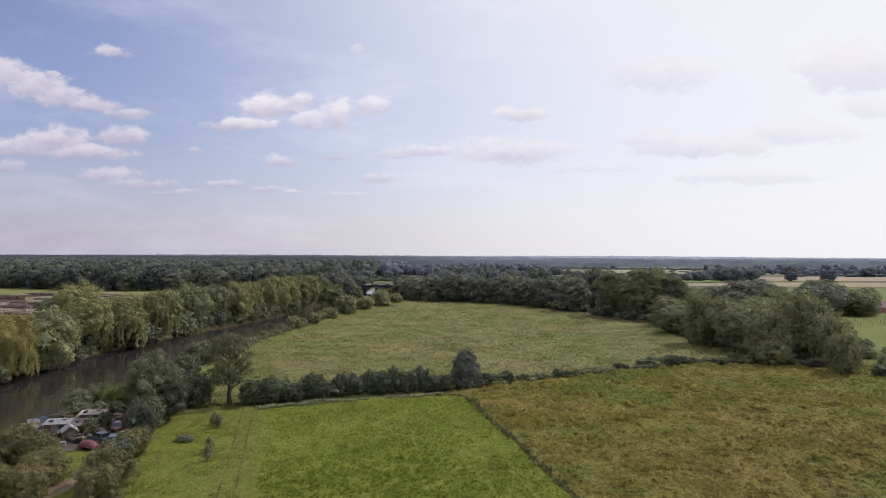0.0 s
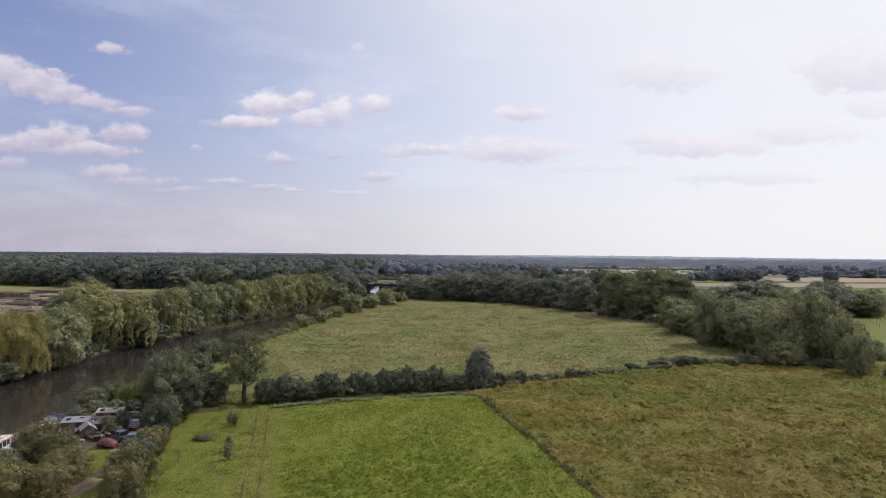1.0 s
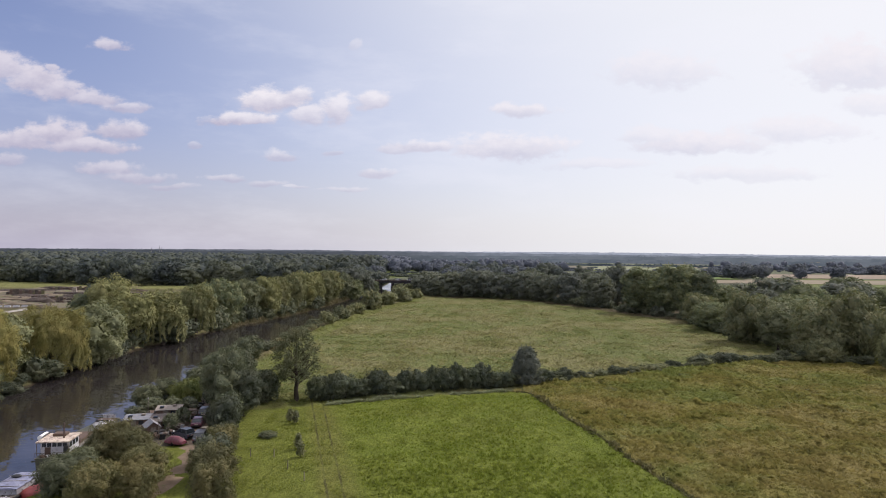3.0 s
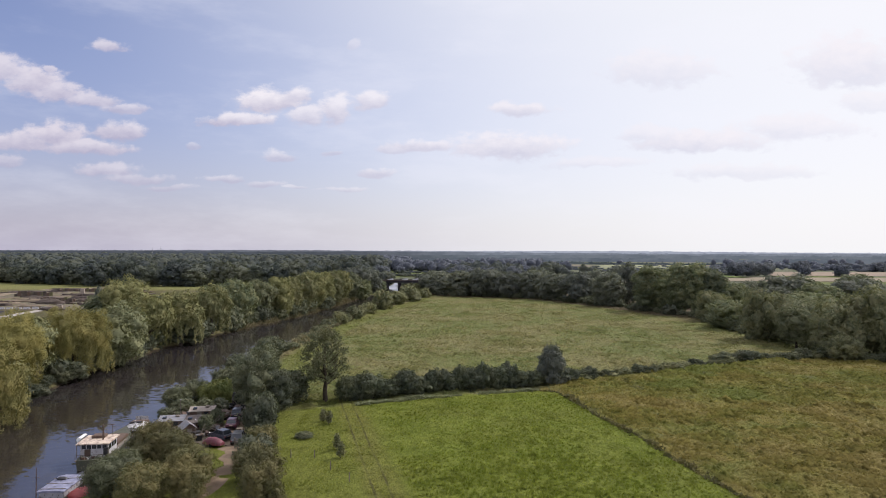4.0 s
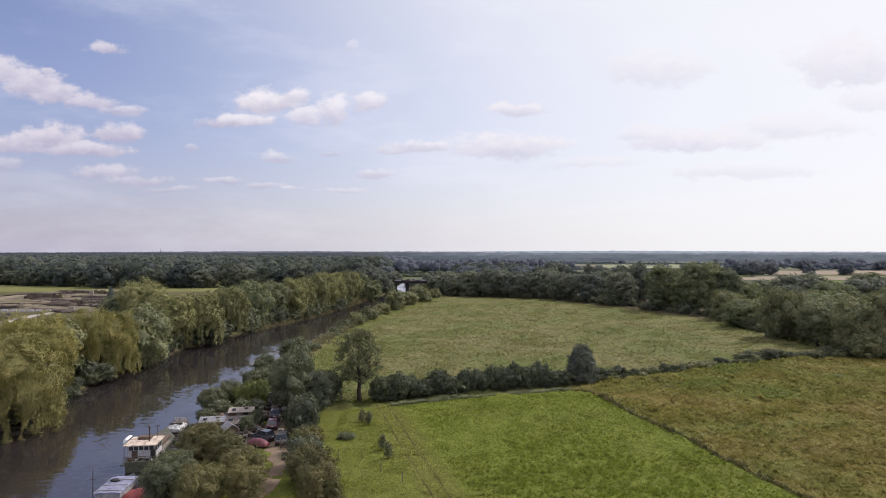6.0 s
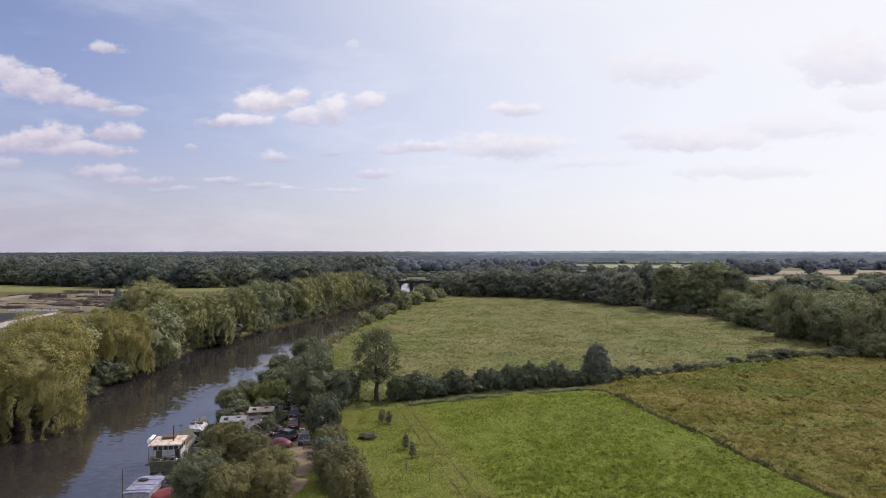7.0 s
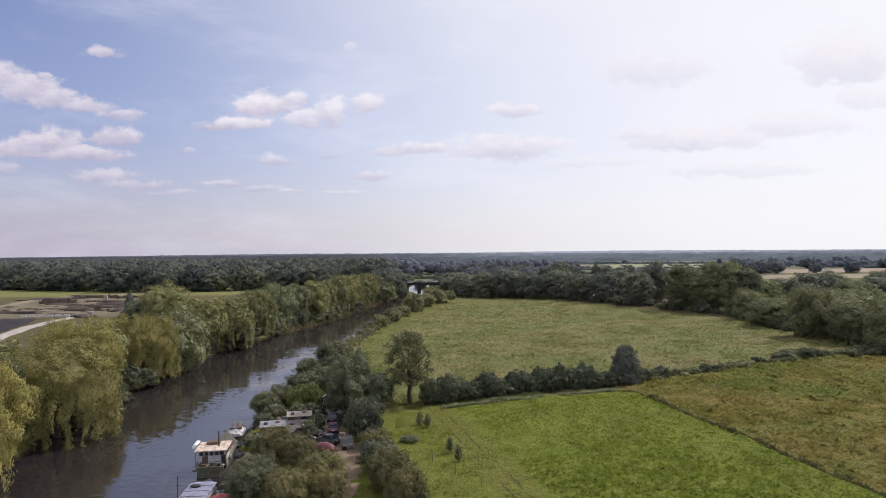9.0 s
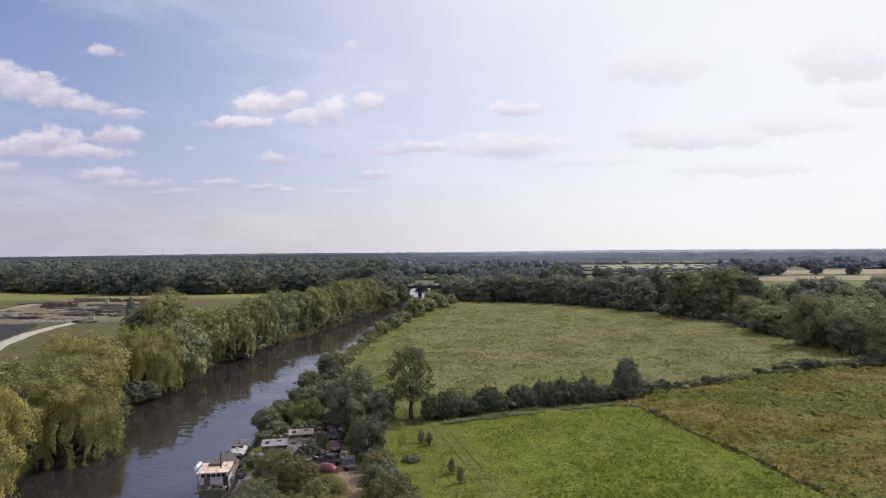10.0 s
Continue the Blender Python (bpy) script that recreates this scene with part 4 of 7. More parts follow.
K_SILVER = make_kind("grey_willow", 15, 6, "willow tree", M_SILVER, 2, 7800, 0.59, 0.33, "willows along the far bank", hang=0.35, foot=0.02, seed=1)
K_TREE = make_kind("broadleaf_tree", 16, 6.5, "tree", M_LEAF, 4, 6100, 0.69, 0.40, "riverside trees", foot=-0.02, lumps=26, lump=0.36, seed=2, ico=ICO1)
K_DARK = make_kind("dark_tree", 16, 6.5, "tree", M_DARK, 3, 5300, 0.85, 0.53, "trees at the end of the meadow", foot=-0.05, lumps=24, lump=0.34, seed=3, ico=ICO1)
K_POPLAR = make_kind("poplar", 24, 5.5, "poplar tree", M_LEAF, 2, 9400, 0.76, 0.43, "poplars by the meadow", foot=-0.02, lumps=34, lump=0.30, hang=-0.4, seed=4)
K_SCRUB = make_kind("sallow_bush", 12, 7.0, "bush", M_SCRUB, 4, 10500, 0.50, 0.28, "wood beside the meadow", False, foot=-0.04, lumps=26, lump=0.34, seed=5, ico=ICO1)
K_NEAR = make_kind("bramble_bush", 5.5, 3.4, "bush", M_BRAMBLE, 3, 12900, 0.22, 0.09, "bushes by the track", False, foot=-0.06, lumps=44, lump=0.25, seed=6, inner=0.5, core=0.55, ico=ICO1)
K_NEARGREY = make_kind("sallow_shrub", 5.5, 3.4, "bush", M_SALLOW, 2, 13600, 0.27, 0.08, "bushes by the track", False, foot=-0.06, lumps=40, lump=0.25, seed=7, inner=0.5, core=0.55, ico=ICO1)
K_NEARDARK = make_kind("elder_bush", 6.5, 3.0, "bush", M_SHADE, 3, 3600, 0.37, 0.23, "bushes by the track", False, foot=-0.04, lumps=20, lump=0.32, seed=8, ico=ICO1)
K_NEARTREE = make_kind("alder_tree", 12.5, 4.6, "tree", M_SHADE, 2, 17000, 0.32, 0.17, "trees by the moorings", foot=0.04, lumps=30, lump=0.30, girth=0.22, seed=9)
K_HEDGE = make_kind("hedge_bush", 4.4, 2.4, "hedge bush", M_HEDGE, 5, 3900, 0.29, 0.17, "old hedge across the meadow", False, foot=-0.06, lumps=15, lump=0.34, core=0.66, seed=10, ico=ICO1)
K_LOW = make_kind("thorn_tuft", 2, 1.6, "hedge bush", M_SCRUB, 4, 1400, 0.22, 0.14, "old hedge across the meadow", False, foot=-0.08, lumps=9, lump=0.42, core=0.6, seed=16, ico=ICO1)
K_BANK = make_kind("bank_bush", 5, 3.4, "bush", M_SCRUB, 4, 1100, 0.76, 0.45, "bushes on the river bank", False, foot=-0.10, lumps=14, lump=0.40, seed=11, ico=ICO1, core=0.6)
K_PALE = make_kind("reedy_scrub", 3, 3, "bush", M_PALE, 2, 3100, 0.40, 0.12, "pale scrub at the field corner", False, foot=-0.1, lumps=18, lump=0.36, core=0.5, hang=-0.5, seed=17, ico=ICO1)
# bank bush in darker leaves: shade under the trees put into the colour
K_UNDER = make_kind("undergrowth_bush", 4, 3.2, "bush", M_SHADE, 3, 700, 0.76, 0.45, "undergrowth along the wood", False, foot=-0.10, lumps=12, lump=0.42, seed=18, ico=ICO1, core=0.6)
K_FRESH = make_kind("ivy_bush", 4, 4, "bush", M_BRIGHT, 2, 8500, 0.27, 0.17, "bushes by the moorings", False, foot=-0.05, lumps=20, lump=0.32, seed=12)
K_FAR = make_kind("woodland_tree", 17, 8, "tree", M_WOODS, 4, 1700, 1.32, 0.86, "edge of the far wood", foot=-0.06, lumps=16, lump=0.38, seed=13, ico=ICO1)
K_FIELD = make_kind("field_tree", 14, 8, "tree", M_WOODS_HAZED, 3, 2200, 1.20, 0.77, "trees between far fields", foot=0.02, lumps=22, lump=0.36, seed=14, ico=ICO1)

# ---- the far bank: willows and trees ----
WILLOWS_NEAR = [(-95.0, 80.0, 17.0, 9.4), (-96.4, 104.0, 16.0, 10.4), (-103.8, 122.5, 16.2, 9.0), (-102.4, 146.0, 15.2, 8.2)]
for x, y, h, r in WILLOWS_NEAR:
    K_WILLOW.plant(x, y, h, r, "large weeping willow with yellow-green curtains hanging over the water")
WILLOWS_MID = [(-98.0, 40.0, 16.5, 8.0), (-97.0, 60.0, 16.5, 8.4), (-101.8, 182.0, 16.4, 7.4), (-98.4, 195.0, 17.0, 7.2), (-96.6, 216.5, 16.6, 6.6)]
WILLOWS_MID += [(-99.5, 91.5, 14.5, 6.6), (-109.0, 88.0, 16.0, 8.0), (-110.0, 106.0, 15.0, 7.4)]
for x, y, h, r in WILLOWS_MID:
    K_WILLOW_MID.plant(x, y, h, r, "weeping willow with yellowing top on the far river bank")
for x, y, h, r in [(-100.5, 160.0, 16.7, 7.3), (-108.0, 134.0, 14.4, 7.0), (-101.5, 152.0, 8.0, 3.6), (-99.0, 118.0, 8.0, 4.2), (-104.0, 128.0, 7.0, 3.4), (-93.4, 259.5, 16.8, 6.2), (-73.2, 373.0, 16.4, 7.2)]:
    K_SILVER.plant(x, y, h, r, "grey-green willow leaning over the river")
for x, y, h, r in [(-96.4, 244.0, 17.4, 6.6), (-101.0, 230.0, 16.0, 5.6), (-68.0, 388.0, 14.5, 6.0), (-62.0, 440.0, 10.0, 5.5), (-147.0, 243.0, 12.0, 7.0)]:
    K_TREE.plant(x, y, h, r, "full-crowned green broadleaf tree on the far river bank")
for x, y, h, r in [(-71.0, 394.0, 19.5, 8.6), (-66.5, 413.0, 18.5, 8.0)]:
    K_DARK.plant(x, y, h, r, "tall dark green tree on the river bank by the bridge")
K_CRACK_FIELD.plant(-137.0, 240.0, 16.6, 8.8, "broad fresh green tree standing behind the willows")
for x, y, h, r in [(-87.0, 270.0, 17.4, 5.8), (-85.0, 282.0, 17.0, 5.4), (-82.5, 294.0, 17.8, 5.6), (-80.2, 307.0, 18.6, 5.8), (-78.2, 322.0, 18.0, 5.8), (-76.4, 338.0, 18.2, 6.2), (-75.0, 354.0, 17.6, 6.4)]:
    K_YELLOW.plant(x, y, h, r, "rounded crack willow turning yellow on the far river bank")
for x, y, h, r in [(-113.0, 172.0, 12.0, 6.0), (-112.0, 208.0, 13.0, 6.0), (-106.0, 232.0, 14.0, 6.0), (-100.0, 262.0, 14.0, 6.0), (-96.0, 296.0, 14.0, 6.5), (-90.0, 330.0, 14.0, 6.5), (-118.0, 150.0, 9.0, 5.0)]:
    K_DARK.plant(x, y, h, r, "dark tree standing behind the willows")
for x, y, h, r in [(-124.0, 160.0, 3.0, 4.0), (-130.0, 176.0, 2.6, 4.0), (-128.0, 196.0, 3.0, 4.4), (-136.0, 214.0, 2.4, 4.0), (-140.0, 236.0, 2.8, 4.4), (-150.0, 252.0, 2.4, 4.6), (-132.0, 250.0, 3.0, 4.4), (-160.0, 262.0, 2.2, 4.4), (-128.0, 224.0, 2.6, 4.0), (-146.0, 224.0, 2.0, 4.0), (-170.0, 290.0, 2.2, 4.0), (-120.0, 135.0, 3.0, 4.0)]:
    K_BANK.plant(x, y, h, r, "low olive scrub between the willows and bare ground")
gr = np.random.default_rng(37)
for i in range(34):
    y = gr.uniform(150, 268)
    x = gr.uniform(-122 - 0.30 * (y - 150), -116 - 0.05 * (y - 150))
    h = gr.uniform(0.8, 2.4)
    K_BANK.plant(x, y, h, h * gr.uniform(1.0, 1.8), "low brown-green thicket on rough ground behind the willows")


def conifer(x, y, h, r):
    rng = np.random.default_rng(77)
    n = 2600
    t = np.sqrt(rng.uniform(0, 1, n))
    a = rng.uniform(0, 6.283, n)
    rad = r * 0.72 * np.minimum(1.0, t * 2.0) ** 0.7 * rng.uniform(0.7, 1.08, n)
    p = np.stack([np.cos(a) * rad, np.sin(a) * rad, h * (1 - t * 0.95)], 1)
    nrm = unit(np.stack([np.cos(a), np.sin(a), np.full(n, 0.5)], 1) + rng.normal(size=(n, 3)) * 0.4)
    v, f = stack([sprays(rng, p, nrm, 0.9, 0.5), tube([(0, 0, 0.5), (0, 0, h * 0.6), (0, 0, h * 0.93)], [r * 0.5, r * 0.45, 0.05], 10)])
    ob = holder("conifer", x, y, land(x, y), 0, (1, 1, 1), "narrow dark conifer beside bare ground", "conifer tree")
    part("trunk", trunk_mesh(rng, "conifer_trunk", h, r, 0.2), None, ob)
    part("crown", mesh_of("conifer_crown", v, f, M_DARK), None, ob)


conifer(-184.6, 308.8, 11.5, 3.0)

# ---- the end of the meadow and the wood beside it ----
END_LINE = [(-26.9, 424.0, 12.4, 7.5), (-17.0, 412.0, 15.5, 10.0), (-6.0, 408.0, 17.1, 9.3), (7.1, 399.3, 17.7, 9.0), (23.5, 393.0, 16.7, 9.5), (35.3, 384.3, 17.6, 8.0),
            (47.7, 370.3, 16.5, 8.2), (58.5, 356.7, 17.8, 8.2), (68.6, 330.0, 19.0, 8.4), (80.8, 338.9, 22.8, 7.3), (-22.0, 444.0, 15.0, 8.0), (14.0, 410.0, 18.0, 9.0),
            (42.0, 394.0, 18.0, 9.0), (70.0, 366.0, 18.5, 9.0)]
for x, y, h, r in END_LINE:
    K_DARK.plant(x, y, h, r, "dense dark green tree at the end of the meadow")
for x, y, h, r in [(80.0, 303.0, 23.5, 6.4), (87.5, 296.0, 17.5, 5.6), (91.0, 291.0, 24.4, 6.2), (97.5, 287.0, 25.0, 6.2), (103.0, 283.0, 22.0, 5.6), (86.0, 305.0, 22.0, 6.0)]:
    K_POPLAR.plant(x, y, h, r, "tall dense poplar casting shade on the meadow")
WOOD_FRONT = [(93.5, 262.0, 11.2, 7.0), (88.0, 236.0, 10.8, 7.6), (86.0, 205.0, 15.4, 7.4), (87.6, 190.0, 12.6, 5.6), (92.0, 175.5, 14.2, 7.8), (99.2, 172.5, 17.8, 8.6),
              (97.2, 153.6, 9.8, 3.8), (87.0, 167.0, 6.5, 4.4), (103.0, 224.0, 12.4, 8.0), (110.0, 203.0, 12.0, 7.4), (107.0, 246.0, 12.0, 7.6)]
for i, (x, y, h, r) in enumerate(WOOD_FRONT):
    if i in (3, 8):
        K_SILVER.plant(x, y, h, r, "grey-green willow at the edge of the wood")
    elif i in (1, 9):
        K_TREE.plant(x, y, h, r, "rounded dark green tree at the edge of the wood")
    else:
        K_SCRUB.plant(x, y, h, r, "broad olive-green sallow at the edge of the wood")
WOOD_BACK = [(120.0, 300.0, 14.5, 8.0), (130.0, 280.0, 13.8, 7.8), (143.0, 270.0, 15.5, 10.0), (150.0, 305.0, 18.0, 12.0), (126.0, 245.0, 12.6, 9.0), (182.0, 308.0, 16.2, 10.5),
             (205.0, 312.0, 12.0, 8.2), (137.0, 318.0, 15.0, 9.0), (168.0, 325.0, 15.0, 9.0), (116.0, 322.0, 17.0, 8.0), (104.0, 340.0, 18.0, 8.5), (124.0, 222.0, 10.0, 6.0), (192.0, 324.0, 17.5, 10.0), (199.0, 319.0, 15.0, 8.0), (213.0, 322.0, 13.0, 8.0)]
for i, (x, y, h, r) in enumerate(WOOD_BACK):
    if i % 2:
        K_DARK.plant(x, y, h, r, "dense dark tree in the wood beside the meadow")
    else:
        K_TREE.plant(x, y, h, r, "rounded green tree in the wood beside the meadow")

for x, y, h, r in [(6.5, 404.0, 6.0, 4.5), (12.0, 402.0, 5.0, 4.0), (0.5, 405.0, 6.0, 4.5), (-8.0, 404.0, 5.0, 4.0), (18.0, 398.0, 6.0, 4.5), (29.0, 392.0, 6.0, 4.5)]:
    K_UNDER.plant(x, y, h, r, "undergrowth under the trees at the meadow's end, shade in its leaf colour")
ur = np.random.default_rng(23)
EDGE = [(-20.0, 404.0), (8.0, 396.0), (40.0, 376.0), (62.0, 340.0), (80.0, 296.0), (90.0, 274.0), (88.0, 240.0), (86.0, 212.0), (88.0, 194.0), (88.0, 172.0)]
for (xa, ya), (xb, yb) in zip(EDGE, EDGE[1:]):
    n = max(2, int(math.hypot(xb - xa, yb - ya) / 6.5))
    for i in range(n):
        t = i / n
        h = ur.uniform(2.0, 5.0)
        K_UNDER.plant(xa + (xb - xa) * t + ur.uniform(0, 3), ya + (yb - ya) * t + ur.uniform(0, 4), h, h * ur.uniform(0.7, 1.1), "shaggy undergrowth along the edge of the meadow, shade in its leaf colour")

for x, y, h, r in [(106.0, 300.0, 12.0, 5.5), (128.0, 262.0, 12.0, 6.5), (118.0, 238.0, 11.5, 6.0), (104.0, 214.0, 11.0, 5.5)]:
    K_SILVER.plant(x, y, h, r, "grey-green willow among the wood's other trees")

for x, y, h, r in [(112.0, 158.0, 2.2, 2.4), (117.0, 166.0, 2.8, 3.0), (124.0, 172.0, 2.4, 3.0), (118.0, 178.0, 3.4, 3.4), (130.0, 182.0, 2.6, 3.4), (112.0, 150.0, 1.6, 2.0), (122.0, 160.0, 1.8, 2.4), (136.0, 170.0, 2.4, 3.2), (126.0, 192.0, 3.6, 4.0), (91.0, 166.5, 1.8, 2.4), (94.5, 165.5, 1.5, 2.2)]:
    K_PALE.plant(x, y, h, r, "pale reedy scrub beside the rough field")

# ---- hedge across the meadow ----
hr = np.random.default_rng(21)
for x, y, h, r in [(-36.4, 120.4, 4.7, 2.0), (-35.0, 121.2, 4.2, 1.9)]:
    K_HEDGE.plant(x, y, h, r, "dark dense hawthorn of an old hedge line")
for i in range(14):
    t = i / 13
    K_HEDGE.plant(-33.8 + 34.6 * t + hr.uniform(-0.5, 0.5), 121.8 + 12.6 * t + hr.uniform(-0.4, 0.4), (4.9, 4.2, 3.4, 4.9, 3.3, 4.6, 4.0, 5.0, 4.6, 5.3, 4.7, 4.9, 3.4, 3.2)[i], hr.uniform(1.7, 2.6), "dark dense hawthorn of an old hedge line")
for x, y, h, r in [(9.8, 138.6, 2.6, 1.9), (12.2, 139.6, 2.2, 1.6), (14.2, 140.6, 2.5, 1.8), (18.4, 143.4, 1.7, 1.1), (20.4, 144.6, 1.2, 1.0), (27.0, 147.6, 2.1, 1.5), (29.0, 148.4, 1.7, 1.2), (31.2, 149.6, 1.3, 1.0),
                   (36.0, 152.8, 1.2, 0.9), (43.6, 157.4, 1.9, 1.2), (45.6, 158.6, 1.4, 1.1)]:
    K_HEDGE.plant(x, y, h, r, "low straggling hawthorn remaining from a grown-out hedge")
for x, y, h, r in [(51.0, 161.0, 2.3, 1.7), (53.6, 161.6, 2.9, 2.0), (56.4, 162.8, 2.4, 1.6), (59.4, 163.2, 3.1, 2.2), (62.6, 164.6, 2.6, 1.8), (65.4, 165.4, 2.0, 1.6), (71.5, 168.2, 1.8, 1.5), (78.0, 170.5, 2.8, 2.0),
                   (84.0, 169.0, 3.6, 2.6), (89.0, 166.0, 3.0, 2.4), (96.0, 163.5, 2.6, 2.2), (101.0, 161.0, 3.0, 2.6), (104.0, 150.0, 3.0, 2.4)]:
    K_NEARDARK.plant(x, y, h, r, "ragged dark thorn bush in the grown-out hedge")
LINE = [(8.0, 137.6), (18.0, 143.2), (31.0, 149.6), (45.0, 158.0), (55.0, 162.0), (70.0, 167.4), (84.0, 169.5)]
for i in range(40):
    s = i / 39
    x = 8.0 + 76.0 * s + hr.uniform(-0.8, 0.8)
    y = float(np.interp(x, [q[0] for q in LINE], [q[1] for q in LINE])) + hr.uniform(-0.7, 0.7)
    h = hr.uniform(0.6, 2.0) * (1.0 if hr.uniform() < 0.7 else 0.6)
    K_LOW.plant(x, y, h, h * hr.uniform(0.7, 1.3) + 0.3, "low scrubby thorn in the line of an old hedge")
rng = np.random.default_rng(31)
blobs = [(0, 0, 2.6, 2.7, 2.7, 2.6), (0.2, 0, 4.8, 1.8, 1.8, 2.2), (0.3, 0, 6.4, 0.9, 0.9, 1.5)]
blobs += [(math.cos(i * 2.4) * 2.5 * (1 - (i / 17) ** 1.5), math.sin(i * 2.4) * 2.5 * (1 - (i / 17) ** 1.5), 0.8 + 0.43 * i, 0.95, 0.95, 1.1) for i in range(15)]
v, f = crown(rng, blobs, 13000, 0.42, 0.11, 0.50, 0.4, -0.6, ICO2, 0.5)
a, t = rng.uniform(0, 6.283, 420), rng.uniform(0, 1, 420)           # upright shoots over the whole top
foot = np.stack([np.cos(a) * (2.7 - 1.9 * t), np.sin(a) * (2.7 - 1.9 * t), 3.4 + 4.0 * t], 1)
rise = np.stack([np.cos(a) * 0.25, np.sin(a) * 0.25, rng.uniform(0.7, 1.5, 420)], 1)
side = np.stack([-np.sin(a), np.cos(a), a * 0], 1) * 0.10
v, f = stack([(v, f), (np.stack([foot - side, foot + side, foot + rise], 1).reshape(-1, 3), [np.arange(1260).reshape(-1, 3)])])
K_TALL = Kind("tall_sallow", 8.4, 3.3, "bush", [mesh_of("tall_sallow_crown", v, f, M_DARK)], [stems_mesh(rng, "tall_sallow_stems", 8.0, 3.0)])
K_TALL.plant(4.9, 136.0, 8.6, 3.5, "tall upright bush standing out of the hedge")


def lone_tree(x, y, h, r):
    """An open crown with its limbs showing."""
    rng = np.random.default_rng(41)
    blobs = []
    for i in range(130):
        zz = 0.30 + 0.66 * (i / 129)
        a = i * 2.399 + rng.uniform(-0.5, 0.5)
        w = r * math.sqrt(max(0.03, 1 - ((zz - 0.60) / 0.39) ** 2)) * rng.uniform(0.25, 1.0)
        s = rng.uniform(0.35, 0.85)
        blobs.append((math.cos(a) * w, math.sin(a) * w, h * zz, s, s, s * 0.8))
    p, o = blob_points(rng, blobs, 9800, 0.25, 1.60)
    v, f = sprays(rng, p, unit(o * 0.4 + rng.normal(size=p.shape) * 0.7), 0.30, 0.17)
    ob = holder("ash_tree", x, y, land(x, y), 20, (1, 1, 1), "lone ash tree with bare lower trunk and thin open crown", "tree")
    part("trunk", trunk_mesh(rng, "ash_trunk", h, r, 0.42, 0.30, 20), None, ob)
    part("crown", mesh_of("ash_crown", v, f, M_ASH), None, ob)


lone_tree(-40.2, 119.8, 13.6, 4.9)

# ---- bushes and trees round the moorings ----
K_NEARGREY.plant(-39.2, 96.6, 0.9, 1.5, "low mound of grey scrub in the grass")
for x, y, h, r in [(-56.0, 84.0, 5.6, 3.2), (-52.6, 83.0, 4.6, 2.8), (-51.2, 71.0, 4.6, 3.0), (-48.6, 77.6, 4.3, 3.0), (-46.8, 72.0, 4.2, 2.3), (-43.2, 88.6, 3.9, 2.4), (-40.6, 77.4, 4.9, 2.9), (-38.2, 70.4, 5.0, 2.6)] :
    K_NEAR.plant(x, y, h, r, "tangled olive-green bush beside the dirt track")
for x, y, h, r in [(-55.9, 73.4, 4.8, 3.3), (-57.6, 79.0, 3.6, 2.4), (-58.6, 88.4, 2.8, 1.8), (-65.6, 114.6, 3.8, 2.8), (-63.6, 118.5, 4.4, 2.6)]:
    K_NEARGREY.plant(x, y, h, r, "grey-green sallow bush on the bank above the boats")
for x, y, h, r in [(-45.6, 96.4, 6.6, 2.6), (-45.5, 118.0, 6.2, 2.7), (-49.0, 119.6, 5.8, 3.0), (-44.4, 92.6, 3.0, 1.6), (-58.5, 108.5, 3.0, 1.6), (-42.4, 82.6, 4.2, 2.4), (-54.6, 98.6, 2.8, 1.1), (-52.4, 113.6, 5.0, 2.4), (-49.8, 112.6, 6.0, 2.6), (-56.6, 110.6, 2.4, 1.5), (-47.2, 102.6, 5.4, 2.2), (-63.6, 106.2, 2.0, 1.7), (-62.4, 109.4, 2.6, 1.9), (-63.4, 112.0, 2.2, 1.6), (-62.2, 94.6, 1.8, 1.3), (-54.0, 101.6, 3.0, 1.1)]:
    K_NEARDARK.plant(x, y, h, r, "dark leafy bush in the shade by the track")
for x, y, h, r in [(-49.2, 107.0, 12.0, 3.7), (-46.2, 107.4, 8.6, 2.9), (-53.5, 123.0, 7.6, 3.0)]:
    K_NEARTREE.plant(x, y, h, r, "dark alder with dense crown beside the parked cars")
for x, y, h, r in [(-60.6, 117.6, 3.6, 2.6), (-58.4, 118.0, 3.8, 2.6)]:
    K_FRESH.plant(x, y, h, r, "bright yellow-green bush on the river bank")
for x, y, h, r in [(-64.0, 142.0, 5.4, 2.8), (-64.2, 134.0, 3.2, 2.6), (-62.5, 162.0, 6.4, 3.6), (-57.5, 141.0, 6.2, 3.1), (-64.0, 168.0, 4.6, 2.2), (-62.6, 178.0, 2.4, 1.9), (-60.5, 128.0, 5.0, 3.0), (-57.0, 131.0, 5.4, 3.0)]:
    K_NEARDARK.plant(x, y, h, r, "dark green bush on the near river bank")
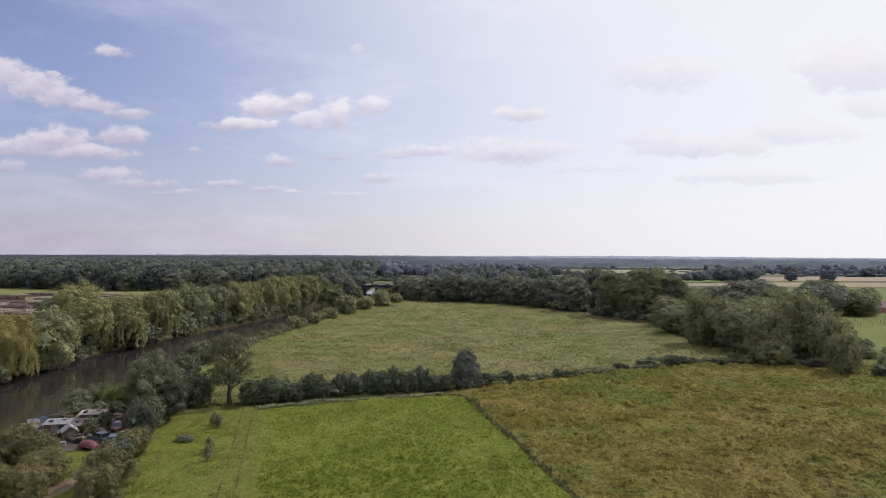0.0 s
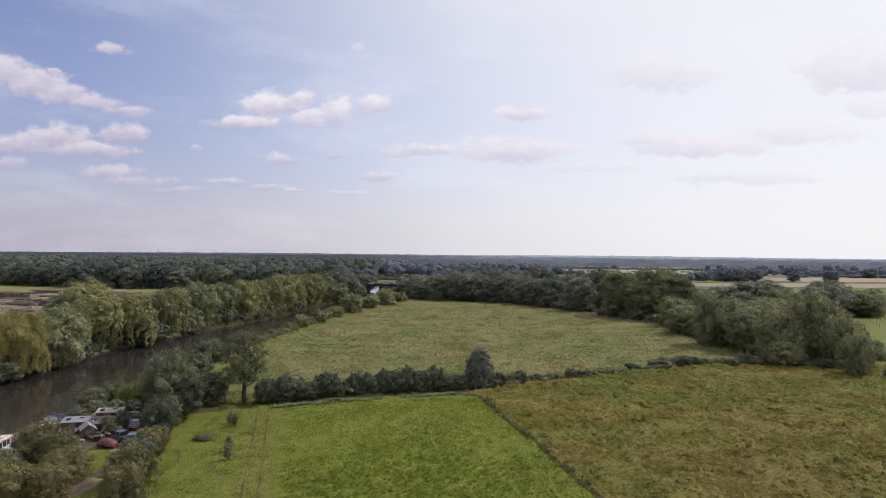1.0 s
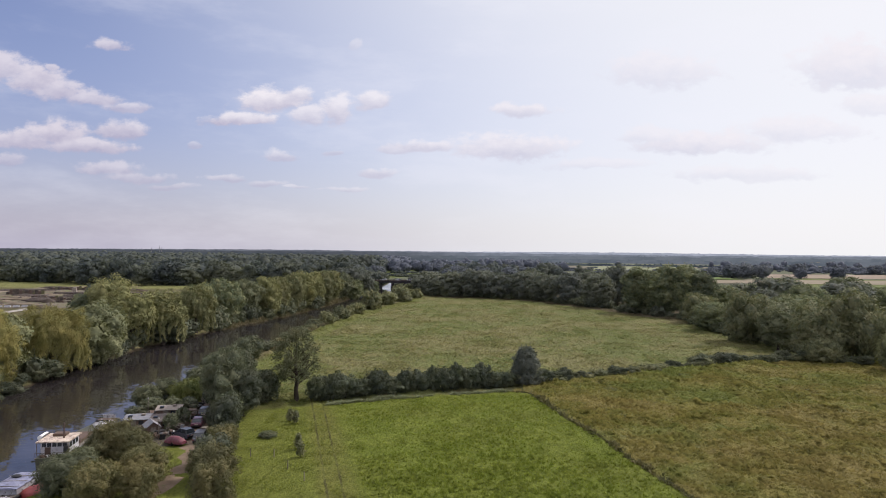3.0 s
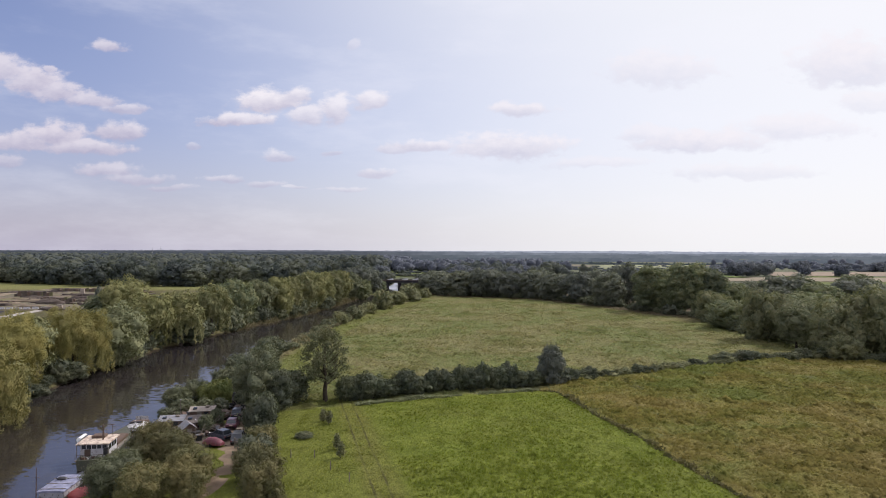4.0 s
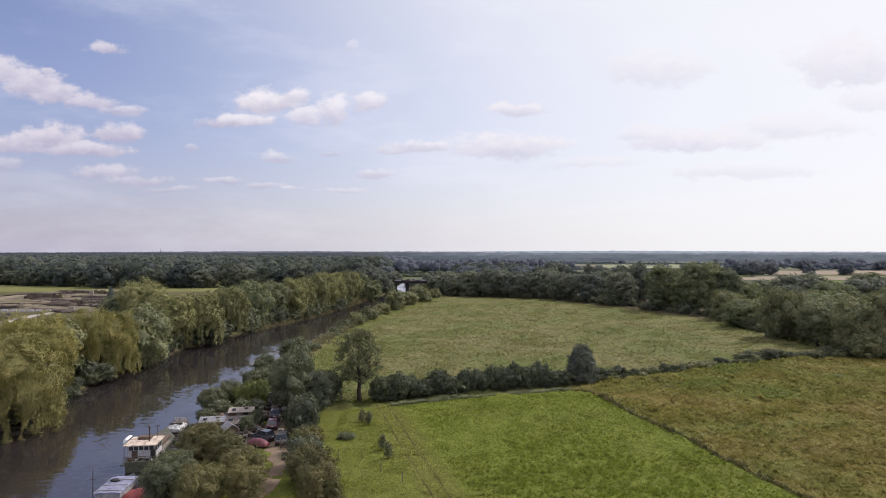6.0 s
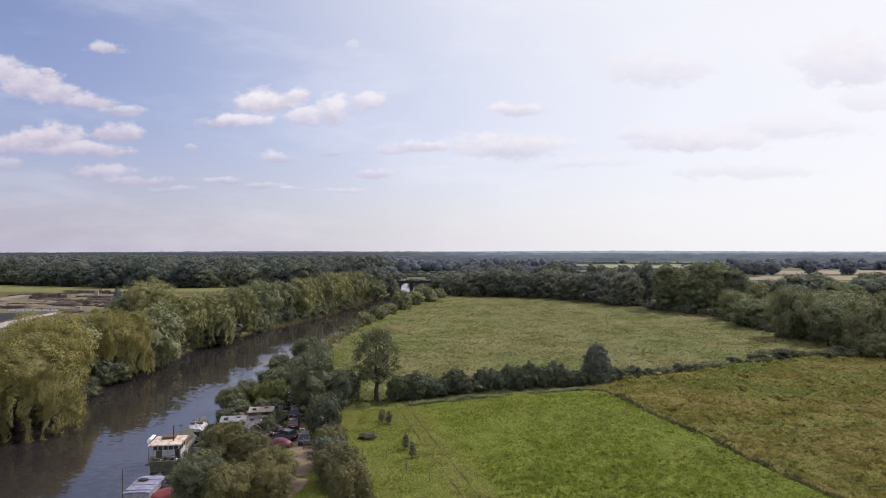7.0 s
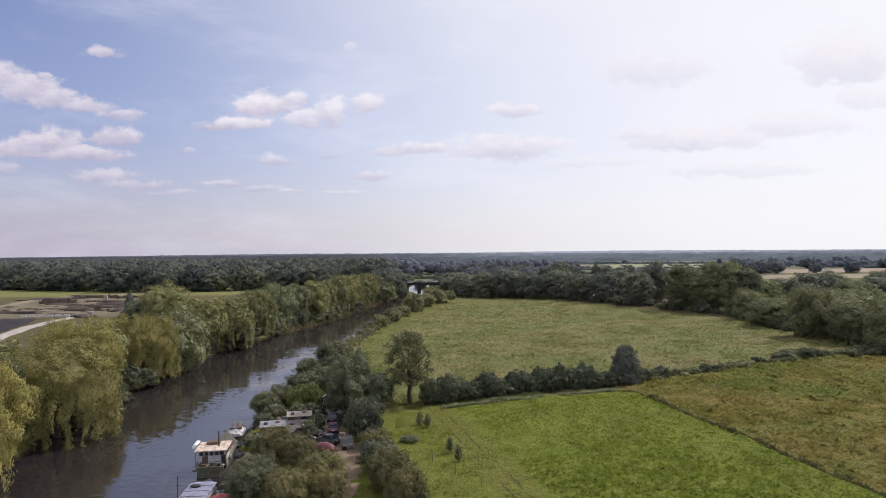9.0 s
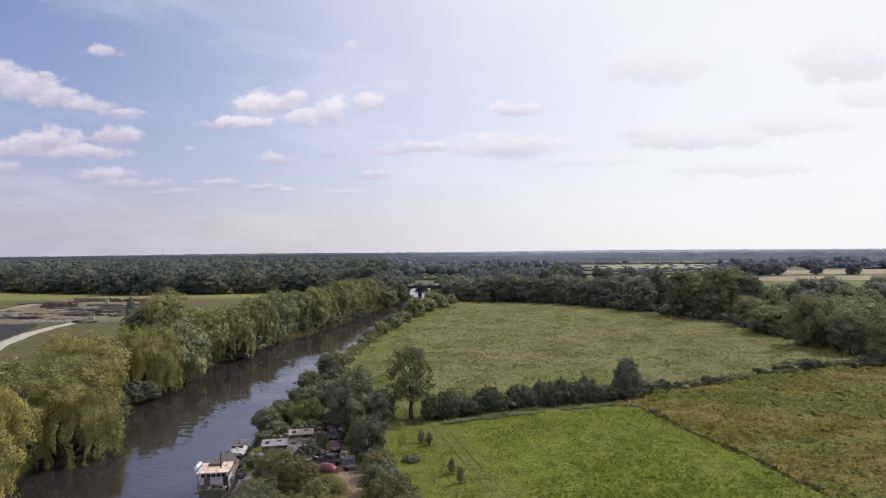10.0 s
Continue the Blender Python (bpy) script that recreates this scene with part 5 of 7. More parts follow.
for x, y, h, r in [(-61.0, 217.0, 2.4, 2.0), (-60.2, 234.0, 3.2, 2.4), (-57.4, 246.0, 4.6, 2.8), (-54.4, 264.0, 4.8, 3.2), (-51.4, 285.0, 4.8, 3.6), (-47.5, 309.0, 9.0, 4.4), (-49.0, 327.0, 7.5, 4.4),
                   (-42.5, 338.0, 6.0, 5.4), (-35.5, 361.0, 7.6, 5.1), (-28.5, 388.0, 5.5, 3.5), (-31.0, 440.0, 5.5, 4.5), (-34.5, 412.0, 4.0, 3.6), (-52.5, 448.0, 2.6, 3.0), (-57.0, 255.0, 3.0, 2.2), (-53.4, 274.0, 3.8, 2.6), (-36.0, 380.0, 6.0, 4.0), (-44.0, 352.0, 5.0, 4.0),
                   (-61.6, 226.0, 1.6, 1.6), (-61.8, 205.0, 1.8, 1.6), (float(bank(RIGHT_BANK, 402)) + 3.0, 402.0, 6.8, 4.8), (float(bank(RIGHT_BANK, 424)) + 3.0, 424.0, 6.6, 4.8)]:
    K_BANK.plant(x, y, h, r, "low rounded bush on the near river bank")


br = np.random.default_rng(29)
for i in range(52):
    y = 150 + 275 * (i / 51) + br.uniform(-2, 2)
    h = br.uniform(0.6, 2.0)
    K_BANK.plant(float(bank(RIGHT_BANK, y)) + br.uniform(0.8, 4.2), y, h, h * br.uniform(0.8, 1.5), "low shaggy willow scrub on the near river bank")
for i in range(40):
    y = 138 + 210 * (i / 39) + br.uniform(-2, 2)
    h = br.uniform(3.0, 7.0)
    K_UNDER.plant(float(bank(LEFT_BANK, y)) - br.uniform(0.5, 5.0), y, h, h * br.uniform(0.6, 0.9), "leafy scrub between the willows on the far bank")


for i in range(13):
    y = 84 + 58 * (i / 12) + br.uniform(-1.5, 1.5)
    h = br.uniform(2.0, 4.5)
    K_NEARDARK.plant(float(bank(LEFT_BANK, y)) - br.uniform(-0.6, 2.0), y, h, h * br.uniform(0.6, 0.9), "dark leafy scrub at the water's edge under the willows")


def sapling(x, y, h):
    rng = np.random.default_rng(int(-x * 10))
    blobs = [(rng.uniform(-0.2, 0.2), rng.uniform(-0.2, 0.2), h * (0.30 + 0.13 * i), 0.62 - 0.06 * i, 0.62 - 0.06 * i, 0.5) for i in range(5)]
    p, o = blob_points(rng, blobs, 620, 0.3, 1.2)
    v, f = sprays(rng, p, unit(o + rng.normal(size=p.shape) * 0.6), 0.26, 0.14)
    ob = holder("sapling", x, y, land(x, y), 0, (1, 1, 1), "young planted sapling with sparse leaves in the grass", "sapling", "saplings by the wheel tracks")
    part("trunk", mesh_of("sapling_stem", *tube([(0, 0, -0.1), (0.03, 0, h * 0.5), (0, 0.02, h * 0.95)], [0.05, 0.04, 0.015], 6), M_BARK, True), None, ob)
    part("crown", mesh_of("sapling_crown", v, f, M_SCRUB), None, ob)


for x, y, h in [(-33.3, 90.5, 2.4), (-32.1, 86.8, 2.3), (-37.8, 105.2, 2.0), (-36.7, 103.5, 2.1)]:
    sapling(x, y, h)

# ---- far country ----


def wood_edge():
    """The dark wood behind the green field on the far side of the river."""
    r = np.random.default_rng(51)
    for i in range(46):
        t = i / 45
        x = -520 + 450 * t + r.uniform(-5, 5)
        y = 560 - 70 * t + 16 * math.sin(t * 9) + r.uniform(-8, 8)
        if bank(LEFT_BANK, y) - 4 < x:
            continue
        K_FAR.plant(x, y, r.uniform(13, 22), r.uniform(8, 12), "dark woodland tree at the edge of a far wood")
    for i in range(20):
        t = i / 19
        if 0.28 < t < 0.85:
            continue
        K_FAR.plant(-120 + 120 * t + r.uniform(-6, 6), 520 + 70 * t + r.uniform(-25, 25) if t > 0.3 else 470 + 50 * t, r.uniform(11, 17), r.uniform(6, 9), "dark woodland tree beyond the river bend")


def far_woods():
    """Woods and hedgerows over the far country, too many to count."""
    r = np.random.default_rng(52)
    places = []

    def put(x, y, h, w):
        if -92 < x < -12 and (y < 700 or y < 860 and h > 3):
            return
        if 190 < x < 560 and 585 < y < 770 or 380 < x < 900 and 770 <= y < 940:
            return
        u = x / y
        if 0.18 < u < 0.41 and 740 < y < 1420 and h > 2.6 or u > 0.41 and 930 < y < 1430 and h > 3.0 and r.uniform() < 0.55:
            return
        places.append((x, y, h, w))

    # deep wood behind the far field
    for i in range(1500):
        x, y = r.uniform(-1500, -60), r.uniform(560, 1500)
        if x < -y * 0.95 or x > -40 - (y - 560) * 0.12:
            continue
        h = r.uniform(8, 18) + 6 * math.sin(x * 0.013) * math.sin(y * 0.021 + x * 0.004)
        put(x, y, h, max(4.5, h * r.uniform(0.35, 0.8)))
    # scattered groves
    for i in range(80):
        y = 620 + 820 * r.uniform(0, 1) ** 1.2
        x = r.uniform(-0.85, 0.85) * y
        if x > 0.15 * y and (y < 1150 or r.uniform() < 0.7):
            continue
        for j in range(int(r.uniform(5, 26))):
            put(x + r.normal() * 70, y + r.normal() * 25, r.uniform(9, 17), r.uniform(6, 10))
    # hedgerows across the view
    for i in range(44):
        y = 640 + 800 * (i / 43) ** 1.25
        x = r.uniform(-0.2, 0.8) * y
        slope, n = r.uniform(-0.12, 0.12), int(r.uniform(18, 50))
        for j in range(n):
            xx = x + (j - n / 2) * 9
            tall = r.uniform() < 0.04
            put(xx, y + slope * (xx - x), r.uniform(9, 14) if tall else r.uniform(1.8, 3.6), r.uniform(5, 8) if tall else r.uniform(5, 7))
    # woods on the low hills: deep to the left of the river, in long tree lines to its right
    for i in range(1300):
        y = r.uniform(1380, 2600)
        x = r.uniform(-0.9, -0.06) * y
        put(x, y, r.uniform(10, 17), r.uniform(8, 13))
    for i in range(34):
        y = 960 + 460 * (i / 33)
        x = r.uniform(0.05, 0.85) * y
        n, slope = int(r.uniform(20, 80)), r.uniform(-0.06, 0.06)
        tall = r.uniform(3.5, 9.0)
        for j in range(n):
            xx = x + (j - n / 2) * 8 + r.normal() * 2
            if value_noise(np.array([xx]), np.array([y]), 0.02, 4)[0] > 0.36:
                put(xx, y + slope * (xx - x) + r.normal() * 3, tall * r.uniform(0.5, 1.2) * (1.9 if r.uniform() < 0.12 else 1.0), r.uniform(3.5, 7))
    pieces, hills = [], []
    for x, y, h, w in places:
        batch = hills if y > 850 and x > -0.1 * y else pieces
        z = land(x, y)
        v = ICO1[0] * (1 + r.normal(size=(len(ICO1[0]), 1)) * 0.12) * np.array([w, w, h * 0.52]) + np.array([x, y, z + h * 0.48])
        batch.append((v, [ICO1[1]]))
        n = 70 if y < 900 else 34 if y < 1400 else 10
        d = unit(r.normal(size=(n, 3)) + np.array([0, -0.5, 0.5]))
        p = d * np.array([w, w, h * 0.52]) * r.uniform(0.9, 1.08, n)[:, None] + np.array([x, y, z + h * 0.48])
        batch.append(sprays(r, p, unit(d * 1.5 + r.normal(size=d.shape) * 0.5), w * 0.36, w * 0.26))
    v, f = stack(pieces)
    tagged(new("distant_woods", mesh_of("distant_woods", v, f, M_WOODS)), "distant woods and hedgerows between fields", "woodland", "", "stuff")
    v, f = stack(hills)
    tagged(new("hill_woods", mesh_of("hill_woods", v, f, M_WOODS_HAZED)), "woods on the low hills far off, haze in their leaf colour", "woodland", "", "stuff")


def field(name, x0, x1, y0, y1, mat, label, skew=0.0):
    n = 12
    v, f = [], []
    for j in range(n + 1):
        for i in range(n + 1):
            x, y = x0 + (x1 - x0) * i / n, y0 + (y1 - y0) * j / n
            x += (y - y0) * skew
            v.append((x, y, land(x, y) + 0.35))
    f = [[j * (n + 1) + i, j * (n + 1) + i + 1, (j + 1) * (n + 1) + i + 1, (j + 1) * (n + 1) + i] for j in range(n) for i in range(n)]
    tagged(new(name, mesh_of(name, v, [f], mat, True)), label, "field", "far fields", "structure")


M_STUBBLE = plain("pale_stubble", (0.178, 0.148, 0.102), (0.230, 0.193, 0.134), 0.02, 0.95, 0, 0.3, 0.1)
M_PLOUGH = plain("dull_fallow", (0.190, 0.150, 0.110), (0.260, 0.205, 0.150), 0.02, 0.95, 0, 0.3, 0.1)
M_CROP = plain("green_crop", (0.110, 0.160, 0.045), (0.150, 0.195, 0.060), 0.03, 0.95, 0, 0.3, 0.1)
M_PASTURE = plain("pale_pasture", (0.170, 0.180, 0.105), (0.215, 0.222, 0.130), 0.02, 0.95, 0, 0.3, 0.1)
wood_edge()
far_woods()
field("field_stubble", 205, 480, 620, 720, M_STUBBLE, "pale stubble field beyond the wood", 0.25)
field("field_fallow", 390, 860, 776, 930, M_PLOUGH, "dull fallow field beyond the wood", 0.2)
field("field_stubble_far", 500, 1500, 1290, 1480, M_STUBBLE, "pale stubble field far off", 0.2)
field("field_pasture", 225, 430, 1080, 1400, M_PASTURE, "pale green pasture among far hedgerows", 0.35)
field("field_green", 30, 330, 700, 800, M_CROP, "green field between hedgerows")
field("field_green_far", -14, 80, 640, 900, M_CROP, "green field behind the river bend")
for x, y, h, r in [(336, 762, 16, 10), (352, 768, 17, 11), (372, 764, 16, 10), (424, 770, 12, 7), (466, 766, 15, 9), (520, 950, 16, 10), (640, 955, 14, 10), (310, 764, 12, 9), (292, 760, 9, 7),
                   (-6, 560, 14, 9), (-104, 600, 18, 11), (-72, 470, 13, 7), (-20, 500, 12, 7), (-84, 700, 13, 8), (-70, 900, 13, 9), (-40, 920, 12, 9), (-20, 880, 12, 8), (4, 620, 15, 10), (26, 600, 14, 9), (-442.9, 599.3, 12.2, 7), (54, 640, 14, 8)]:
    K_FIELD.plant(x, y, h, r, "round tree standing between far fields")


def house(x, y, turn, w, d, eaves, rise):
    ob = holder("house", x, y, land(x, y), turn, (1, 1, 1), "low house with dark red tiled roof behind the wood", "house")
    part("wall", box(-w / 2, w / 2, -d / 2, d / 2, 0, eaves), M_BRICK, ob)
    o = 0.4
    bm = loft([[(-w / 2 - o, -d / 2 - o, eaves), (-w / 2 - o, 0, eaves + rise), (-w / 2 - o, d / 2 + o, eaves)], [(w / 2 + o, -d / 2 - o, eaves), (w / 2 + o, 0, eaves + rise), (w / 2 + o, d / 2 + o, eaves)]])
    roof = part("roof", bm, M_TILE, ob)
    part("chimney", box(-w * 0.3, -w * 0.3 + 0.9, -0.5, 0.5, eaves + rise - 1.0, eaves + rise + 1.1), M_BRICK, roof)
    for i in range(3):
        cx = -w / 2 + w * (i + 0.5) / 3
        win = part("window", box(cx - 0.7, cx + 0.7, -d / 2 - 0.05, -d / 2 + 0.02, 0.9, 2.1), M_WHITE, ob)
        part("pane", box(cx - 0.6, cx + 0.6, -d / 2 - 0.08, -d / 2 - 0.05, 1.0, 2.0), M_GLASS, win)


house(232, 330, -12, 16, 8, 2.8, 3.2)



def mast(x, y, h):
    ob = holder("radio_mast", x, y, land(x, y), 20, (1, 1, 1), "thin steel lattice mast above the far woods", "mast", "masts on the horizon")
    legs = [(math.cos(a) * 1.6, math.sin(a) * 1.6) for a in (0.5, 2.6, 4.7)]
    for lx, ly in legs:
        part("leg", rod((lx, ly, 0), (lx * 0.2, ly * 0.2, h), 0.5, 0.25, 6), M_SHEET, ob)
    for k in range(6):
        z, s = h * (k + 1) / 7, 1 - 0.8 * (k + 1) / 7
        part("brace", rod((legs[0][0] * s, legs[0][1] * s, z), (legs[1][0] * s, legs[1][1] * s, z), 0.2, None, 6), M_SHEET, ob)
    part("aerial", rod((0, 0, h), (0, 0, h * 1.15), 0.3, 0.1, 6), M_SHEET, ob)


for x, y, h in ((-1150, 2480, 30), (-1128, 2500, 35), (-1116, 2490, 28)):
    mast(x, y, h)

# ---- road bridge over the river ----


def bridge():
    ob = holder("road_bridge", -46, 478, 0, 6, (1, 1, 1), "long low concrete road bridge over the river", "bridge")
    part("deck", box(-22, 26, -4.0, 4.0, 4.8, 6.2, 0.08), M_TARMAC, ob)
    for y in (-3.9, 3.9):
        par = part("parapet", box(-22, 26, y - 0.12, y + 0.12, 6.2, 6.9, 0.03), M_HEAP, ob)
    for x in (-13, -4, 5, 14):
        part("pier", box(x - 1.1, x + 1.1, -3.2, 3.2, -3, 4.4, 0.1), M_TARMAC, ob)
    for x in (-22, 26):
        part("abutment", box(x - 2, x + 2, -4.4, 4.4, -1, 5.0, 0.1), M_CONCRETE, ob)


bridge()
# trees added to darken the bright water under the deck, one in the river
for x, y, h, r in [(-62.0, 500.0, 13.0, 6.5), (-34.0, 500.0, 12.0, 6.0), (-26.0, 506.0, 14.0, 7.0), (-51.0, 552.0, 8.0, 6.0)]:
    K_DARK.plant(x, y, h, r, "dark tree added behind the bridge to dim the water")

# ---- vehicles ----


def car(x, y, turn, paint, label, length=4.2, width=1.72, height=1.48, estate=False, z=None):
    """A parked car; its nose points along its own +y."""
    ob = holder("car", x, y, land(x, y) + 0.10 if z is None else z, turn, (1, 1, 1), label, "car", "cars parked by the track")
    L, w = length / 2, width / 2

    def ring(yy, half, z0, z1, t=0.78):
        return [(-half, yy, z0), (half, yy, z0), (half * 1.02, yy, (z0 + z1) / 2), (half * 0.94, yy, z1), (-half * 0.94, yy, z1), (-half * 1.02, yy, (z0 + z1) / 2)]

    body = loft([ring(-L, w * 0.86, 0.40, 0.80), ring(-L * 0.94, w * 0.97, 0.26, 0.90), ring(-L * 0.5, w, 0.22, 0.93), ring(L * 0.35, w, 0.22, 0.90), ring(L * 0.86, w * 0.96, 0.24, 0.76), ring(L, w * 0.82, 0.36, 0.62)])
    part("body", body, paint, ob)
    back = -L * 0.93 if estate else -L * 0.84
    top = [(-w * 0.74, 0), (w * 0.74, 0)]
    cab = loft([[(-w * 0.92, back, 0.88), (w * 0.92, back, 0.88), (w * 0.92, L * 0.42, 0.86), (-w * 0.92, L * 0.42, 0.86)],
                [(-w * 0.74, back + 0.25, height), (w * 0.74, back + 0.25, height), (w * 0.74, L * 0.02, height), (-w * 0.74, L * 0.02, height)]])
    cabin = part("cabin", cab, M_GLASS, ob, "dark tinted window glass all round")
    part("roof", box(-w * 0.76, w * 0.76, back + 0.2, L * 0.04, height - 0.03, height + 0.035, 0.03), paint, ob)
    for sx in (-1, 1):
        part("pillar", rod((sx * w * 0.90, L * 0.40, 0.88), (sx * w * 0.74, L * 0.03, height), 0.04), paint, cabin)
        part("pillar", rod((sx * w * 0.91, back + 0.02, 0.88), (sx * w * 0.74, back + 0.25, height), 0.06), paint, cabin)
        part("pillar", rod((sx * w * 0.93, -L * 0.22, 0.88), (sx * w * 0.755, -L * 0.22, height), 0.04), paint, cabin)
        part("tail_light", box(sx * w * 0.80 - 0.1, sx * w * 0.80 + 0.1, -L - 0.03, -L + 0.06, 0.58, 0.80, 0.02), M_RED, ob)
        part("headlight", box(sx * w * 0.66 - 0.16, sx * w * 0.66 + 0.16, L - 0.10, L + 0.02, 0.44, 0.58, 0.03), M_WHITE, ob)
        part("mirror", box(sx * w * 1.08 - 0.08, sx * w * 1.08 + 0.08, L * 0.30, L * 0.36, 0.86, 1.0, 0.03), M_RUBBER, ob)
        for yy in (-L * 0.62, L * 0.62):
            tyre = part("wheel", rod((sx * (w - 0.20), yy, 0.30), (sx * (w + 0.01), yy, 0.30), 0.31, None, 18), M_RUBBER, ob)
            part("rim", rod((sx * (w - 0.02), yy, 0.30), (sx * (w + 0.025), yy, 0.30), 0.19, None, 12), M_SHEET, tyre)
    part("bumper", box(-w * 0.84, w * 0.84, -L - 0.06, -L + 0.05, 0.34, 0.54, 0.04), M_RUBBER, ob)
    part("plate", box(-0.26, 0.26, -L - 0.05, -L - 0.01, 0.62, 0.73), M_CREAM, ob)
    return ob


car(-48.0, 93.6, 8, M_PAINT_GREY, "dark grey estate car parked on the earth track by a gate", 4.3, 1.75, 1.62, True)
car(-51.4, 101.3, 9, M_PAINT_MAROON, "maroon hatchback parked nose away on the track", 3.9, 1.68, 1.46)
car(-52.6, 107.4, 10, M_PAINT_DARK, "dark saloon car parked under the alders", 4.3, 1.7, 1.44)
car(-51.2, 95.0, 58, M_PAINT_DARK, "dark car parked across behind the red cover", 3.8, 1.65, 1.42)
for bx, by in ((-57.0, 478.5), (-38.0, 478.0), (-46.0, 476.5)):
    car(bx, by, 84, M_PAINT_WHITE, "pale car on the road bridge", 4.4, 1.8, 1.6, True, 6.2)


def covered_hump(x, y, turn):
    """Something long and low under a red sheet, with an arched top and a ring of hoops."""
    ob = holder("covered_trailer", x, y, land(x, y) + 0.08, turn, (0.8, 0.85, 0.85), "low trailer under an arched red tarpaulin", "trailer")
    rings = []
    for i in range(9):
        t = -1 + i / 4
        h = 1.35 * (1 - 0.55 * abs(t) ** 2.4)
        rings.append([(1.95 * t, 0.85 * math.cos(a) * (1 - 0.25 * abs(t) ** 3), 0.35 + (h - 0.1) * math.sin(a) * 0.9) for a in np.linspace(0, math.pi, 9)])
    part("cover", loft(rings), M_RED, ob, "dull red sheet, sagging")
    part("chassis", box(-1.9, 1.9, -0.7, 0.7, 0.26, 0.42, 0.03), M_STEEL, ob)
    for sy in (-0.75, 0.75):
        part("wheel", rod((0, sy - 0.1, 0.28), (0, sy + 0.1, 0.28), 0.28, None, 16), M_RUBBER, ob)
    part("drawbar", rod((1.8, 0, 0.34), (2.9, 0, 0.34), 0.05), M_STEEL, ob)
    for t in (-0.5, 0.1, 0.6):
        pts = [(1.95 * t, 0.88 * math.cos(a), 0.36 + 1.22 * math.sin(a) * (1 - 0.5 * abs(t) ** 2.4)) for a in np.linspace(0.05, math.pi - 0.05, 9)]
        part("strap", mesh_of("strap", *tube(pts, [0.02] * 9, 5), M_WOOD), None, ob)


covered_hump(-50.9, 91.4, -20)


def caravan(x, y, turn):
    ob = holder("caravan", x, y, land(x, y) + 0.08, turn, (1, 1, 1), "old living van with pale roof under the trees, body darkened as shade", "caravan")
    prof = [(-2.4, 0.5), (2.3, 0.5), (2.5, 1.1), (2.2, 2.3), (1.8, 2.5), (-1.9, 2.5), (-2.3, 2.2), (-2.5, 1.2)]
    # tarmac-dark body: the shade of the trees put into its colour
    part("body", loft([[(sx, p, q) for p, q in prof] for sx in (-1.05, 1.05)]), M_TARMAC, ob)
    part("roof", box(-0.95, 0.95, -1.9, 1.8, 2.5, 2.58, 0.03), M_SHEET, ob)
    part("window", box(-0.75, 0.75, -2.52, -2.38, 1.35, 1.95, 0.03), M_GLASS, ob)
    for sx in (-1, 1):
        part("wheel", rod((sx * 0.9, 0, 0.3), (sx * 1.08, 0, 0.3), 0.3, None, 16), M_RUBBER, ob)


caravan(-54.4, 116.0, -4)

# ---- boats ----


def hull(length, width, top, rise, sharp=0.35, blunt=0.72):
    """A hull along y: blunt stern at -y, raised bow at +y."""
    rings = []
    for i in range(11):
        t = i / 10
        y = -length / 2 + length * t
        w = width / 2 * (blunt + (1 - blunt) * min(1, t / 0.15)) * (1 if t < 1 - sharp else max(0.06, 1 - ((t - 1 + sharp) / sharp) ** 2))
        up = top + rise * max(0, (t - 0.6) / 0.4) ** 2 + 0.3 * rise * max(0, (0.2 - t) / 0.2) ** 2
        rings.append([(-w * 0.55, y, -0.7), (w * 0.55, y, -0.7), (w * 0.92, y, 0.0), (w, y, up), (w * 0.9, y, up + 0.02), (-w * 0.9, y, up + 0.02), (-w, y, up), (-w * 0.92, y, 0.0)])
    return loft(rings)


